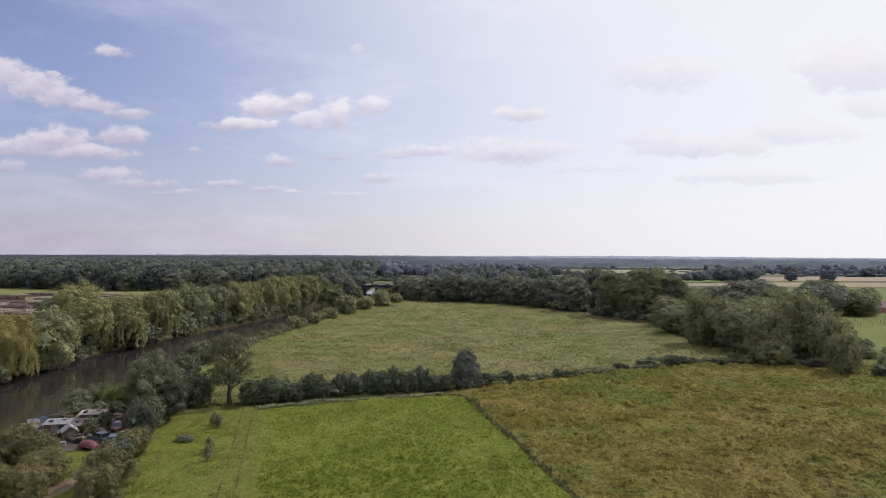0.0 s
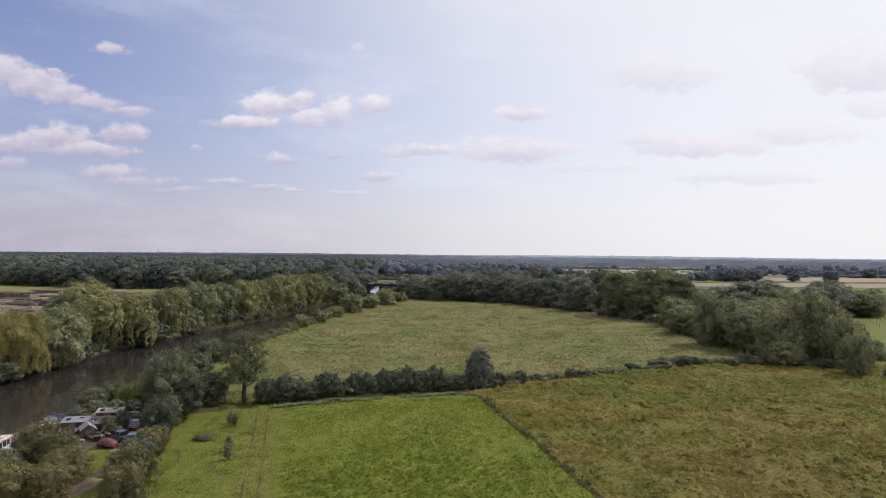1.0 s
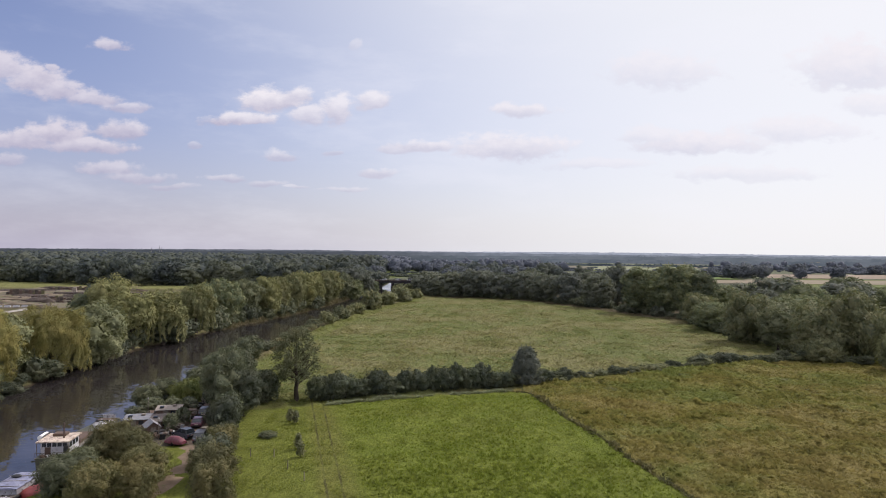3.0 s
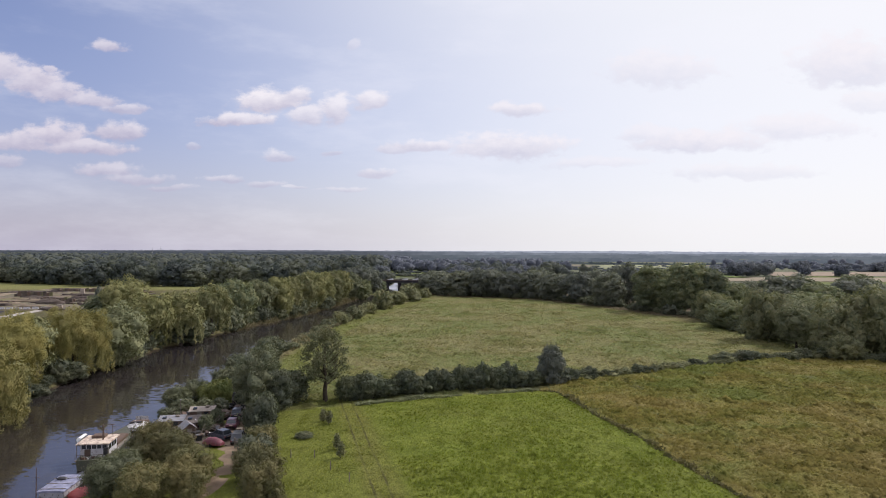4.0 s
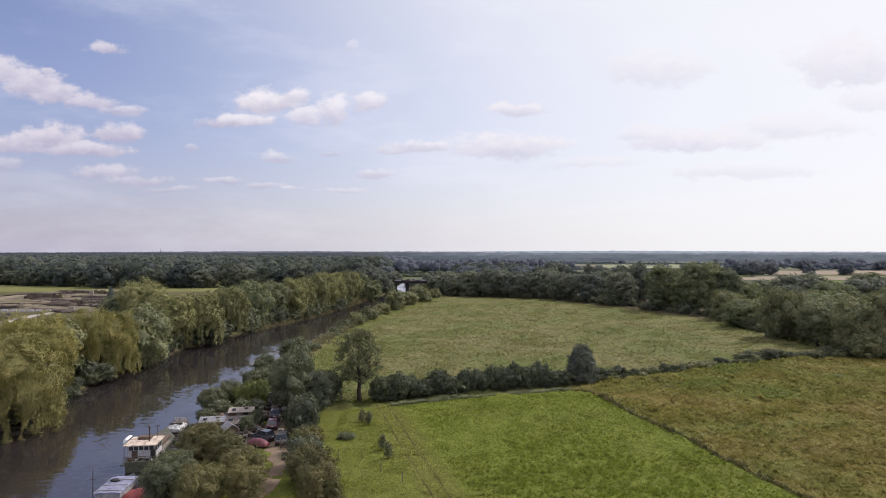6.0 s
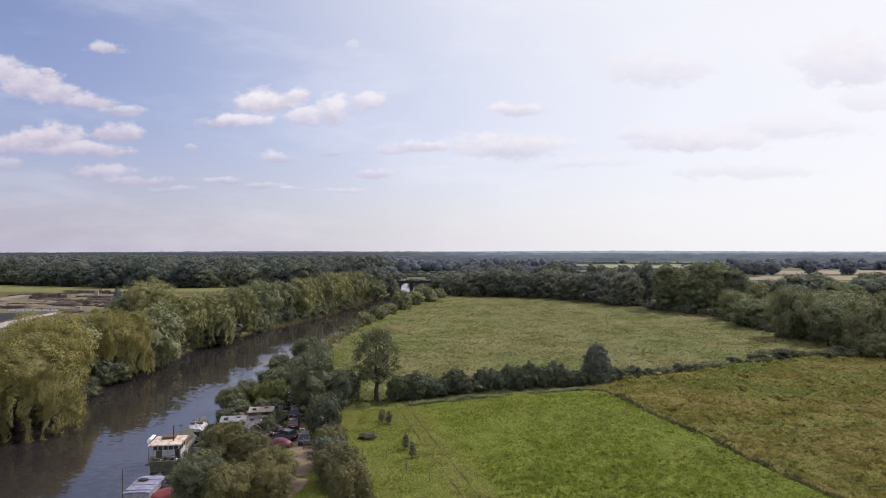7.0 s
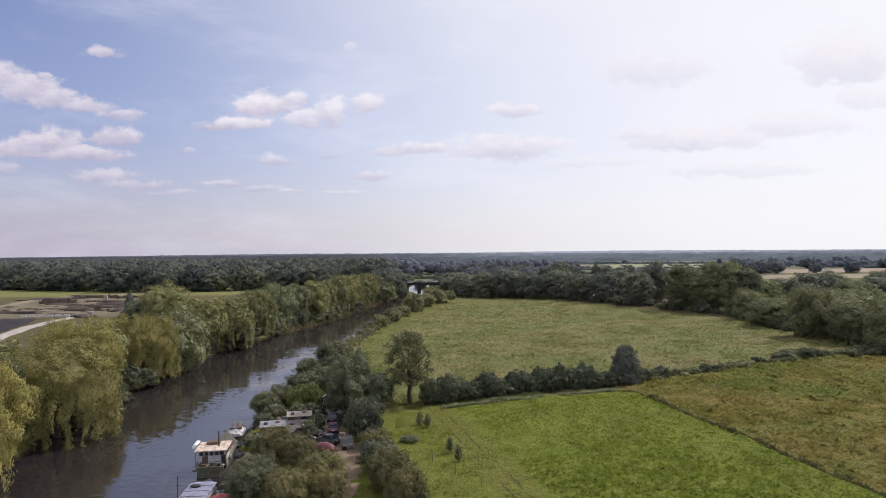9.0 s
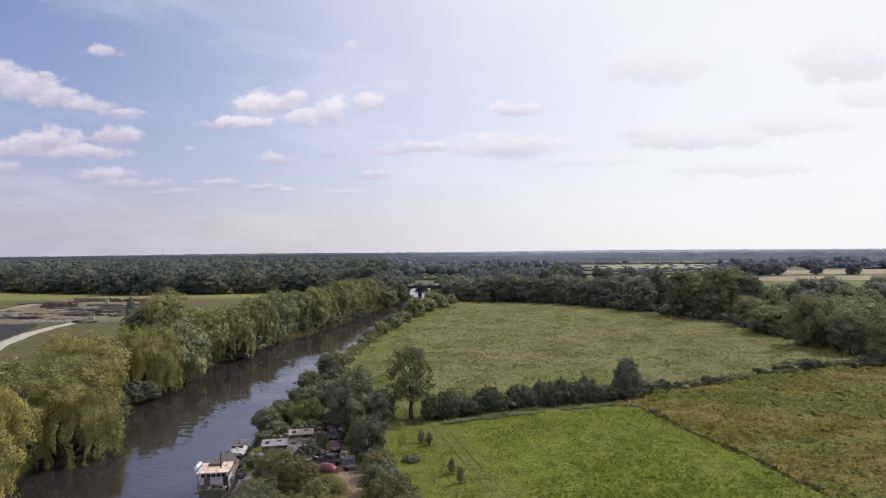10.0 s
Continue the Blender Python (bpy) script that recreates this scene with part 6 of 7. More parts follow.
def barge(x, y, turn):
    ob = holder("houseboat", x, y, -1.0, turn, (1, 1, 1), "old barge houseboat with flat cream roof and pale cabin", "boat")
    part("hull", hull(15.0, 4.1, 1.15, 0.6), M_GREENHULL, ob, "mossy dark green barge hull with rusty patches")
    part("rubbing_strake", box(-2.02, 2.02, -7.42, -7.28, 0.85, 1.05, 0.03), M_GREENHULL, ob)
    part("deck", box(-1.8, 1.8, -7.2, 5.0, 1.12, 1.2, 0.02), M_WOOD, ob)
    y0, y1, z0, z1 = -5.4, -1.95, 1.2, 2.95
    cab = part("cabin", box(-1.75, 1.75, y0, y1, z0, z1, 0.04), M_CABIN, ob, "chalky white painted cabin")
    for i in range(5):
        cx = -1.3 + 0.65 * i
        part("window", box(cx - 0.26, cx + 0.26, y0 - 0.04, y0 + 0.02, 2.25, 2.75, 0.01), M_GLASS, cab)
    for i in range(3):
        cy = y0 + 0.7 + 1.0 * i
        for sx in (-1, 1):
            part("window", box(sx * 1.76 - 0.03, sx * 1.76 + 0.03, cy - 0.36, cy + 0.36, 2.0, 2.65, 0.01), M_GLASS, cab)
    part("door", box(-1.2, -0.45, y0 - 0.05, y0 + 0.01, 1.25, 2.2, 0.01), M_BROWN, cab)
    roof = part("roof", box(-2.1, 2.1, y0 - 0.75, y1 + 0.2, z1, z1 + 0.16, 0.05), M_CREAM, ob, "weathered cream roof with stains")
    part("roof_hatch", box(-1.0, 0.7, -3.6, -2.3, z1 + 0.16, z1 + 0.52, 0.05), M_BROWN, roof, "brown timber roof hatch")
    chim = part("stovepipe", rod((0.75, -4.3, z1 + 0.1), (0.75, -4.3, z1 + 2.1), 0.10, 0.09, 12), M_STEEL, roof)
    part("cowl", rod((0.75, -4.3, z1 + 2.05), (0.75, -4.3, z1 + 2.2), 0.15, 0.10, 12), M_STEEL, chim)
    aer = part("aerial", rod((1.2, -2.2, z1 + 0.1), (1.2, -2.2, z1 + 1.7), 0.03), M_STEEL, roof)
    for k in range(4):
        part("aerial_bar", rod((0.9, -2.4 + 0.15 * k, z1 + 1.62), (1.5, -2.4 + 0.15 * k, z1 + 1.62), 0.015), M_STEEL, aer)
    part("canopy_post", rod((-1.95, y0 - 0.6, 1.2), (-1.95, y0 - 0.6, z1), 0.05), M_WOOD, ob)
    part("canopy_post", rod((1.95, y0 - 0.6, 1.2), (1.95, y0 - 0.6, z1), 0.05), M_WOOD, ob)
    rail = part("stern_rail", rod((-1.7, -7.2, 1.95), (1.7, -7.2, 1.95), 0.035), M_STEEL, ob)
    for k in range(6):
        part("rail_post", rod((-1.7 + 0.68 * k, -7.2, 1.2), (-1.7 + 0.68 * k, -7.2, 1.95), 0.03), M_STEEL, rail)
    part("fore_cabin", box(-1.4, 1.4, -0.6, 4.2, 1.2, 1.62, 0.08), M_BROWN, ob)
    for k, (px, py, s) in enumerate([(-1.2, -6.3, 0.35), (-0.5, -6.6, 0.25), (0.2, -6.2, 0.3), (1.0, -6.5, 0.4), (1.4, -5.9, 0.3)]):
        part("deck_box", box(px - s / 2, px + s / 2, py - s / 2, py + s / 2, 1.2, 1.2 + s, 0.03), (M_GREENHULL, M_WHITE, M_BROWN, M_SHEET, M_BLUE)[k], ob)
    dr = np.random.default_rng(63)
    for k in range(12):
        px, py, s = dr.uniform(-1.7, 1.7), dr.uniform(-7.0, -6.2), dr.uniform(0.12, 0.30)
        mat = (M_HULL, M_RUBBER, M_BROWN, M_CANVAS, M_GREENHULL, M_STEEL)[k % 6]
        if k % 3:
            part("deck_gear", box(px - s, px + s * 0.6, py - s * 0.5, py + s * 0.5, 1.2, 1.2 + s * 1.4, 0.03), mat, ob)
        else:
            part("rope_coil", ball((px, py, 1.3), s, None, 2, (1, 1, 0.5)), mat, ob)
    for k in range(4):
        part("fender", ball((1.95, -6.6 + 1.5 * k, 1.0), 0.22, None, 2, (0.7, 1, 1.6)), (M_RUBBER, M_CANVAS)[k % 2], ob)
    part("side_lean_to", box(1.3, 1.95, -5.9, -5.5, 1.2, 2.4, 0.05), M_HULL, ob)
    dinghy = loft([[(w * math.cos(a), yy, 0.45 * math.sin(a)) for a in np.linspace(0, math.pi, 8)] for yy, w in ((-1.1, 0.35), (-0.8, 0.55), (0.2, 0.6), (0.9, 0.4), (1.3, 0.08))])
    bmesh.ops.transform(dinghy, matrix=pose(-2.35, -2.9, 3.0, 0, -50, 0), verts=dinghy.verts)
    part("dinghy", dinghy, M_WHITE, ob, "white dinghy slung on the side")


barge(-66.0, 91.8, 9)


def tarp_boat(x, y, turn):
    ob = holder("river_cruiser", x, y, -1.0, turn, (1, 1, 1), "small river boat with faded blue tarpaulin roof and mast", "boat")
    part("hull", hull(10.5, 3.3, 0.85, 0.5), M_HULL, ob)
    part("deck", box(-1.4, 1.4, -4.9, 3.4, 0.84, 0.92, 0.02), M_WOOD, ob)
    part("cabin", box(-1.35, 1.35, -2.2, 2.6, 0.9, 1.75, 0.05), M_GREYWALL, ob)
    part("roof", loft([[(-1.55, yy, 1.72), (-0.8, yy, 1.84 + d), (0.8, yy, 1.86 - d), (1.55, yy, 1.72), (1.5, yy, 1.62), (-1.5, yy, 1.62)] for yy, d in ((-2.5, 0), (-1.0, 0.05), (0.5, -0.03), (2.8, 0.02))]), M_BLUE, ob, "faded blue tarpaulin")
    mast = part("mast", rod((-1.25, -2.9, 0.85), (-1.25, -2.9, 4.6), 0.06, 0.04), M_STEEL, ob)
    part("crosstree", rod((-1.6, -2.9, 3.5), (-0.9, -2.9, 3.5), 0.03), M_STEEL, mast)
    part("coiled_rope", ball((0.2, -3.0, 1.1), 0.35, None, 2, (1, 1, 0.4)), M_RUBBER, ob)
    part("fender", ball((-0.3, -4.6, 1.0), 0.16), M_WHITE, ob)
    tr = np.random.default_rng(64)
    for k in range(10):
        px, py, s = tr.uniform(-1.2, 1.2), tr.uniform(-4.7, -2.7), tr.uniform(0.14, 0.34)
        part("deck_gear", box(px - s, px + s, py - s * 0.6, py + s * 0.6, 0.9, 0.9 + s * 1.5, 0.03), (M_HULL, M_BROWN, M_CANVAS, M_STEEL, M_RUBBER)[k % 5], ob)
    for k in range(3):
        part("roof_batten", box(-1.5, 1.5, -2.0 + 1.7 * k, -1.92 + 1.7 * k, 1.86, 1.92, 0.01), M_WOOD, ob)
    part("roof_bundle", ball((-0.5, 1.2, 1.95), 0.45, None, 2, (1.4, 0.8, 0.45)), M_HULL, ob)
    part("stern_locker", box(0.3, 1.2, -4.6, -3.8, 0.92, 1.35, 0.04), M_GREYWALL, ob)


tarp_boat(-62.7, 75.0, 5)


def cruiser(x, y, turn, length, label, canopy):
    ob = holder("cabin_cruiser", x, y, -1.0, turn, (1, 1, 1), label, "boat")
    k = length / 7
    part("hull", hull(length, 2.6 * k, 0.9 * k, 0.3 * k), M_HULL, ob, "grubby dark boat hull")
    part("cabin", loft([[(-1.0 * k, yy, 0.9 * k), (1.0 * k, yy, 0.9 * k), (0.8 * k, yy, h * k), (-0.8 * k, yy, h * k)] for yy, h in ((-1.2 * k, 1.7), (0.4 * k, 1.65), (1.6 * k, 1.35), (2.4 * k, 1.05))]), M_BROWN, ob)
    part("windscreen", box(-0.86 * k, 0.86 * k, -1.26 * k, -1.18 * k, 1.25 * k, 1.8 * k, 0.01), M_GLASS, ob)
    if canopy:
        r = np.random.default_rng(67)
        rings = [[(1.2 * k * math.cos(a), yy * k, (1.0 + 0.75 * math.sin(a) ** 0.6 * s + r.uniform(-0.12, 0.12)) * k) for a in np.linspace(0, math.pi, 9)]
                 for yy, s in ((-3.0, 0.5), (-2.5, 0.8), (-2.1, 0.62), (-1.6, 0.9), (-1.0, 0.75), (-0.4, 1.0), (0.2, 0.8), (0.7, 0.6))]
        part("canopy", loft(rings), M_CANVAS, ob, "slack crumpled white canvas cover")
        for yy in (-2.5, -1.6, -0.4):
            part("hoop", mesh_of("hoop", *tube([(1.24 * k * math.cos(a), yy * k, (0.95 + 0.9 * math.sin(a)) * k) for a in np.linspace(0, math.pi, 9)], [0.025] * 9, 5), M_STEEL), None, ob)
        part("screen_frame", box(-0.9 * k, 0.9 * k, 1.5 * k, 1.6 * k, 1.3 * k, 1.9 * k, 0.02), M_CANVAS, ob)
    part("outboard", box(-0.25, 0.25, -length / 2 - 0.4, -length / 2 + 0.05, 0.4, 1.2, 0.06), M_RUBBER, ob)
    part("strake", box(-1.28 * k, 1.28 * k, -length / 2 - 0.02, -length / 2 + 0.03, 0.6 * k, 0.75 * k, 0.01), M_BROWN, ob)


cruiser(-66.9, 102.6, 8, 7.5, "white cabin cruiser with crumpled white canopy moored behind the barge", True)

strip("yard", [(-54.5, 89.5, 5.0), (-57.5, 97, 7.2), (-59.5, 106, 7.6), (-59.5, 114, 5.0)], M_YARD, "dark trodden earth yard among sheds and moorings", "yard", 0.02, 0.2, 9)



def rowing_boat(x, y, turn, length, mat, label):
    """An open dinghy: outer shell, gunwale, thwarts."""
    ob = holder("rowing_boat", x, y, -1.02, turn, (1, 1, 1), label, "rowing boat", "small boats at the bank")
    part("shell", hull(length, length * 0.36, 0.42, 0.15, 0.45, 0.6), mat, ob)
    part("floor", box(-length * 0.13, length * 0.13, -length * 0.40, length * 0.28, 0.44, 0.47, 0.01), M_RUBBER, ob)
    for t in (-0.3, -0.05, 0.2):
        part("thwart", box(-length * 0.15, length * 0.15, length * t - 0.1, length * t + 0.1, 0.48, 0.53, 0.01), M_WOOD, ob)


rowing_boat(-64.3, 106.0, 14, 3.6, M_HULL, "dark open rowing boat tied to the landing stage")
rowing_boat(-62.9, 110.2, 20, 3.2, M_GREENHULL, "mossy green dinghy pulled against the bank")
rowing_boat(-61.4, 97.6, 5, 3.4, M_SHEET, "grey dinghy beside the landing stage")
rowing_boat(-66.0, 111.5, 10, 3.6, M_BROWN, "brown wooden skiff moored at the bank")
rowing_boat(-65.2, 98.6, 4, 4.2, M_HULL, "black open workboat moored outside the sheds")
rowing_boat(-63.6, 95.2, -6, 4.4, M_SHEET, "grey punt with flat cover beside the barge")
rowing_boat(-65.4, 103.6, 12, 4.4, M_TARMAC, "tarred flat boat between the cruiser and the bank")
# ---- sheds, staging and clutter on the bank ----


def shed(x, y, turn, w, d, h, roof_mat, label, tilt=0.25, wall=None, name="shed"):
    """A lean-to: four board walls and an overhanging sheet roof with ribs."""
    ob = holder(name, x, y, land(x, y), turn, (1, 1, 1), label, "shed")
    wall = wall or M_BROWN
    part("wall", box(-w / 2, w / 2, -d / 2, -d / 2 + 0.06, 0, h), wall, ob)
    part("wall", box(-w / 2, w / 2, d / 2 - 0.06, d / 2, 0, h + tilt), wall, ob)
    for sx in (-1, 1):
        part("side_wall", loft([[(sx * w / 2 - 0.03, -d / 2 + 0.06, 0), (sx * w / 2 - 0.03, d / 2 - 0.06, 0), (sx * w / 2 - 0.03, d / 2 - 0.06, h + tilt), (sx * w / 2 - 0.03, -d / 2 + 0.06, h)],
                                [(sx * w / 2 + 0.03, -d / 2 + 0.06, 0), (sx * w / 2 + 0.03, d / 2 - 0.06, 0), (sx * w / 2 + 0.03, d / 2 - 0.06, h + tilt), (sx * w / 2 + 0.03, -d / 2 + 0.06, h)]]), wall, ob)
    lay = pose(0, 0, h + tilt / 2, math.degrees(math.atan2(tilt, d)), 0, 0)
    bm = box(-w / 2 - 0.2, w / 2 + 0.2, -d / 2 - 0.25, d / 2 + 0.25, 0, 0.05)
    bmesh.ops.transform(bm, matrix=lay, verts=bm.verts)
    roof = part("roof", bm, roof_mat, ob)
    rows = int(w / 0.45)
    for i in range(rows + 1):
        xx = -w / 2 - 0.2 + (w + 0.35) * i / rows
        bm = box(xx, xx + 0.05, -d / 2 - 0.25, d / 2 + 0.25, 0.05, 0.09)
        bmesh.ops.transform(bm, matrix=lay, verts=bm.verts)
        part("rib", bm, roof_mat, roof)
    for k in range(2):
        cx = -w * 0.3 + w * 0.5 * k
        bm = box(cx - 0.3, cx + 0.3, -0.4 + 0.6 * k, 0.2 + 0.6 * k, 0.09, 0.30, 0.03)
        bmesh.ops.transform(bm, matrix=lay, verts=bm.verts)
        part("skylight", bm, (M_GLASS, M_WOOD)[k], roof)
    part("door", box(-w * 0.2, -w * 0.2 + 0.75, -d / 2 - 0.03, -d / 2, 0.05, h - 0.1), M_WOOD, ob)
    part("window", box(w * 0.1, w * 0.1 + 0.7, -d / 2 - 0.03, -d / 2, 0.8, h - 0.2), M_GLASS, ob)


shed(-60.6, 100.4, 12, 3.6, 2.2, 1.6, M_SHEET, "low shed with grey sheet roof on the river bank")
shed(-57.3, 104.2, 12, 3.6, 1.8, 2.0, M_TAN, "shed with tan boarded roof on the river bank")
shed(-56.6, 100.2, 12, 3.4, 3.4, 1.5, M_FELT, "wide shed with brown felt roof on the river bank")


def gable_shed(x, y, turn, w, d, h, rise):
    ob = holder("gabled_shed", x, y, land(x, y), turn, (1, 1, 1), "small gabled garden shed with pale sheet roof", "shed")
    part("wall", loft([[(-w / 2, yy, 0), (w / 2, yy, 0), (w / 2, yy, h), (0, yy, h + rise), (-w / 2, yy, h)] for yy in (-d / 2, d / 2)]), M_BROWN, ob)
    for sx in (-1, 1):
        a = math.atan2(rise, w / 2)
        bm = box(0, w / 2 / math.cos(a) + 0.2, -d / 2 - 0.2, d / 2 + 0.2, 0, 0.05)
        bmesh.ops.transform(bm, matrix=Matrix.Diagonal((sx, 1, 1, 1)) @ pose(0, 0, h + rise + 0.02, 0, math.degrees(a), 0), verts=bm.verts)
        bmesh.ops.recalc_face_normals(bm, faces=bm.faces)
        part("roof", bm, M_SHEET, ob)
    part("door", box(-0.35, 0.35, -d / 2 - 0.03, -d / 2, 0.05, h - 0.05), M_WOOD, ob)


gable_shed(-56.6, 96.4, 35, 1.9, 2.3, 1.5, 0.7)


def lamp_post(x, y, h):
    ob = holder("lamp_post", x, y, land(x, y), 0, (1, 1, 1), "thin post with a round white lamp by the sheds", "lamp post")
    part("pole", rod((0, 0, -0.2), (0, 0, h), 0.05, 0.04), M_WOOD, ob)
    part("globe", ball((0, 0, h + 0.10), 0.13), M_CANVAS, ob)


lamp_post(-61.5, 105.8, 3.2)
lamp_post(-54.6, 94.2, 3.0)


def gate(x, y, turn):
    ob = holder("field_gate", x, y, land(x, y), turn, (1, 1, 1), "weathered timber gate standing open by the track", "gate")
    for sx in (-0.9, 0.9):
        part("post", rod((sx, 0, -0.2), (sx, 0, 1.6), 0.08), M_WOOD, ob)
    for k in range(5):
        part("bar", box(-0.9, 0.9, -0.03, 0.03, 0.25 + 0.27 * k, 0.35 + 0.27 * k, 0.01), M_WOOD, ob)
    part("brace", rod((-0.85, 0.04, 0.3), (0.85, 0.04, 1.4), 0.04), M_WOOD, ob)


gate(-46.6, 90.4, 10)


def landing(x, y, turn, length):
    ob = holder("landing_stage", x, y, -0.35, turn, (1, 1, 1), "narrow grey timber landing stage beside the boats", "landing stage")
    n = int(length / 0.3)
    plank = mesh_of("plank", *stack([(np.array([[-0.7, 0, 0], [0.7, 0, 0], [0.7, 0.26, 0], [-0.7, 0.26, 0], [-0.7, 0, 0.06], [0.7, 0, 0.06], [0.7, 0.26, 0.06], [-0.7, 0.26, 0.06]]),
                                     [np.array([[0, 3, 2, 1], [4, 5, 6, 7], [0, 1, 5, 4], [1, 2, 6, 5], [2, 3, 7, 6], [3, 0, 4, 7]])])]), M_WOOD)
    r = np.random.default_rng(int(length * 10))
    for i in range(n):
        o = part("plank", plank, None, ob)
        o.location = (r.uniform(-0.05, 0.05), -length / 2 + 0.3 * i, r.uniform(-0.01, 0.01))
    for i in range(int(length / 2.5) + 1):
        for sx in (-0.65, 0.65):
            part("pile", rod((sx, -length / 2 + 2.5 * i, -2.0), (sx, -length / 2 + 2.5 * i, 0.45), 0.08), M_WOOD, ob)


landing(-61.6, 90.5, 3, 13)
landing(-63.6, 103.5, 10, 9)


def oil_drum(x, y, mat):
    ob = holder("oil_drum", x, y, land(x, y), 0, (1, 1, 1), "old steel drum among the clutter", "drum", "drums on the bank")
    part("barrel", rod((0, 0, 0), (0, 0, 0.88), 0.29, None, 16), mat, ob)
    for z in (0.28, 0.58):
        part("hoop", rod((0, 0, z), (0, 0, z + 0.04), 0.305, None, 16), mat, ob)


def crate(x, y, turn, s, mat):
    ob = holder("crate", x, y, land(x, y), turn, (1, 1, 1), "boxy board crate standing on the bank", "crate", "crates on the bank")
    part("box", box(-s / 2, s / 2, -s / 2, s / 2, 0.02, s * 0.8, 0.02), mat, ob)
    for z in (0.05, s * 0.7):
        part("batten", box(-s / 2 - 0.02, s / 2 + 0.02, -s / 2 - 0.03, -s / 2, z, z + 0.08), M_WOOD, ob)


cr = np.random.default_rng(61)
for x, y, m in [(-59.4, 95.6, M_BLUE), (-58.8, 96.3, M_STEEL), (-60.2, 96.8, M_STEEL)]:
    oil_drum(x, y, m)
for x, y, s, m in [(-59.0, 93.5, 0.9, M_WOOD), (-53.6, 96.6, 0.7, M_WHITE), (-58.0, 107.5, 1.0, M_BROWN), (-60.8, 108.4, 0.8, M_WHITE), (-54.6, 104.8, 0.9, M_SHEET), (-55.2, 108.0, 1.1, M_BROWN), (-49.6, 98.8, 0.8, M_WOOD), (-48.2, 99.8, 1.0, M_HEAP), (-55.6, 93.0, 0.8, M_SHEET)]:
    crate(x, y, cr.uniform(0, 90), s, m)


def gear_pile(x, y, seed):
    """A heap of boards, poles and boxes thrown together."""
    r = np.random.default_rng(seed)
    ob = holder("scrap_pile", x, y, land(x, y), r.uniform(0, 360), (1, 1, 1), "dark heap of boards, poles and old boat gear", "scrap pile", "scrap piles among the sheds")
    for k in range(9):
        s = r.uniform(0.3, 0.8)
        bm = box(-s, s, -s * 0.5, s * 0.5, 0, s * r.uniform(0.5, 1.1), 0.03)
        bmesh.ops.transform(bm, matrix=pose(r.uniform(-1.2, 1.2), r.uniform(-1.0, 1.0), r.uniform(0, 0.5), r.uniform(-12, 12), r.uniform(-12, 12), r.uniform(0, 180)), verts=bm.verts)
        part("box", bm, (M_HULL, M_BROWN, M_STEEL, M_RUBBER, M_WOOD, M_HEAP, M_SHEET)[k % 7], ob)
    for k in range(5):
        a = r.uniform(0, 6.28)
        part("pole", rod((r.uniform(-1, 1), r.uniform(-1, 1), 0.1), (math.cos(a) * 1.3, math.sin(a) * 1.3, r.uniform(0.8, 2.2)), 0.04), M_WOOD, ob)


for i, (x, y) in enumerate([(-62.6, 98.4), (-61.8, 103.0), (-59.8, 104.4), (-58.9, 98.0), (-54.4, 100.8), (-54.6, 106.6), (-55.6, 112.2), (-53.4, 110.8), (-51.8, 110.4), (-50.4, 104.2), (-54.8, 95.6), (-52.8, 98.2), (-60.2, 107.0), (-57.8, 110.4)]):
    gear_pile(x, y, 200 + i)


def tarp_heap(x, y, turn, s, mat, label):
    v = ICO3[0].copy()
    r = np.random.default_rng(int(s * 100))
    v = v * (1 + r.normal(size=(len(v), 1)) * 0.06) * np.array([s, s * 0.7, s * 0.5])
    v[:, 2] = np.maximum(v[:, 2], -0.1)
    ob = new("tarpaulin_heap", mesh_of("tarpaulin_heap", v, [ICO3[1]], mat))
    ob.matrix_basis = pose(x, y, land(x, y) + 0.05, 0, 0, turn)
    tagged(ob, label, "tarpaulin")


tarp_heap(-59.8, 74.4, 30, 1.7, M_REDSHEET, "crumpled red tarpaulin heaped on the bank")
tarp_heap(-58.6, 92.0, 10, 1.1, M_SHEET, "grey sheet thrown over gear on the bank")

# ---- bare ground on the far side ----


def bare_ground():
    n, m = 46, 46
    v, f = [], []
    r = np.random.default_rng(71)
    for j in range(m + 1):
        for i in range(n + 1):
            s, t = i / n, j / m
            left, right = -268 - 40 * t, -172 - 62 * t
            x = left + (right - left) * s
            y = 296 + 165 * t + 0.10 * (x + 200)
            edge = min(s, 1 - s, t, 1 - t)
            z = land(x, y) + 0.12 + (0.7 * noise.noise((x * 0.09, y * 0.09, 0)) + 0.5 * noise.noise((x * 0.3, y * 0.3, 3)) + 0.25) * smooth(edge * 8) - 0.35 * (edge < 0.01)
            v.append((x + 4 * noise.noise((y * 0.1, x * 0.1, 5)), y, float(z)))
    f = [[j * (n + 1) + i, j * (n + 1) + i + 1, (j + 1) * (n + 1) + i + 1, (j + 1) * (n + 1) + i] for j in range(m) for i in range(n)]
    tagged(new("bare_ground", mesh_of("bare_ground", v, [f], M_SOIL, True)), "stripped brown earth of a dug-over site", "bare soil", "", "structure")


def heap(x, y, sx, sy, h, turn, mat, label):
    r = np.random.default_rng(int(abs(x * 7 + y)))
    v = ICO3[0] * (1 + r.normal(size=(len(ICO3[0]), 1)) * 0.12)
    v = ruffle(r, v * np.array([sx, sy, h]), sy * 1.5)
    ob = new("earth_mound", mesh_of("earth_mound", v, [ICO3[1]], mat))
    ob.matrix_basis = pose(x, y, land(x, y) + 0.1, 0, 0, turn)
    tagged(ob, label, "earth mound", "earth mounds on the bare ground")


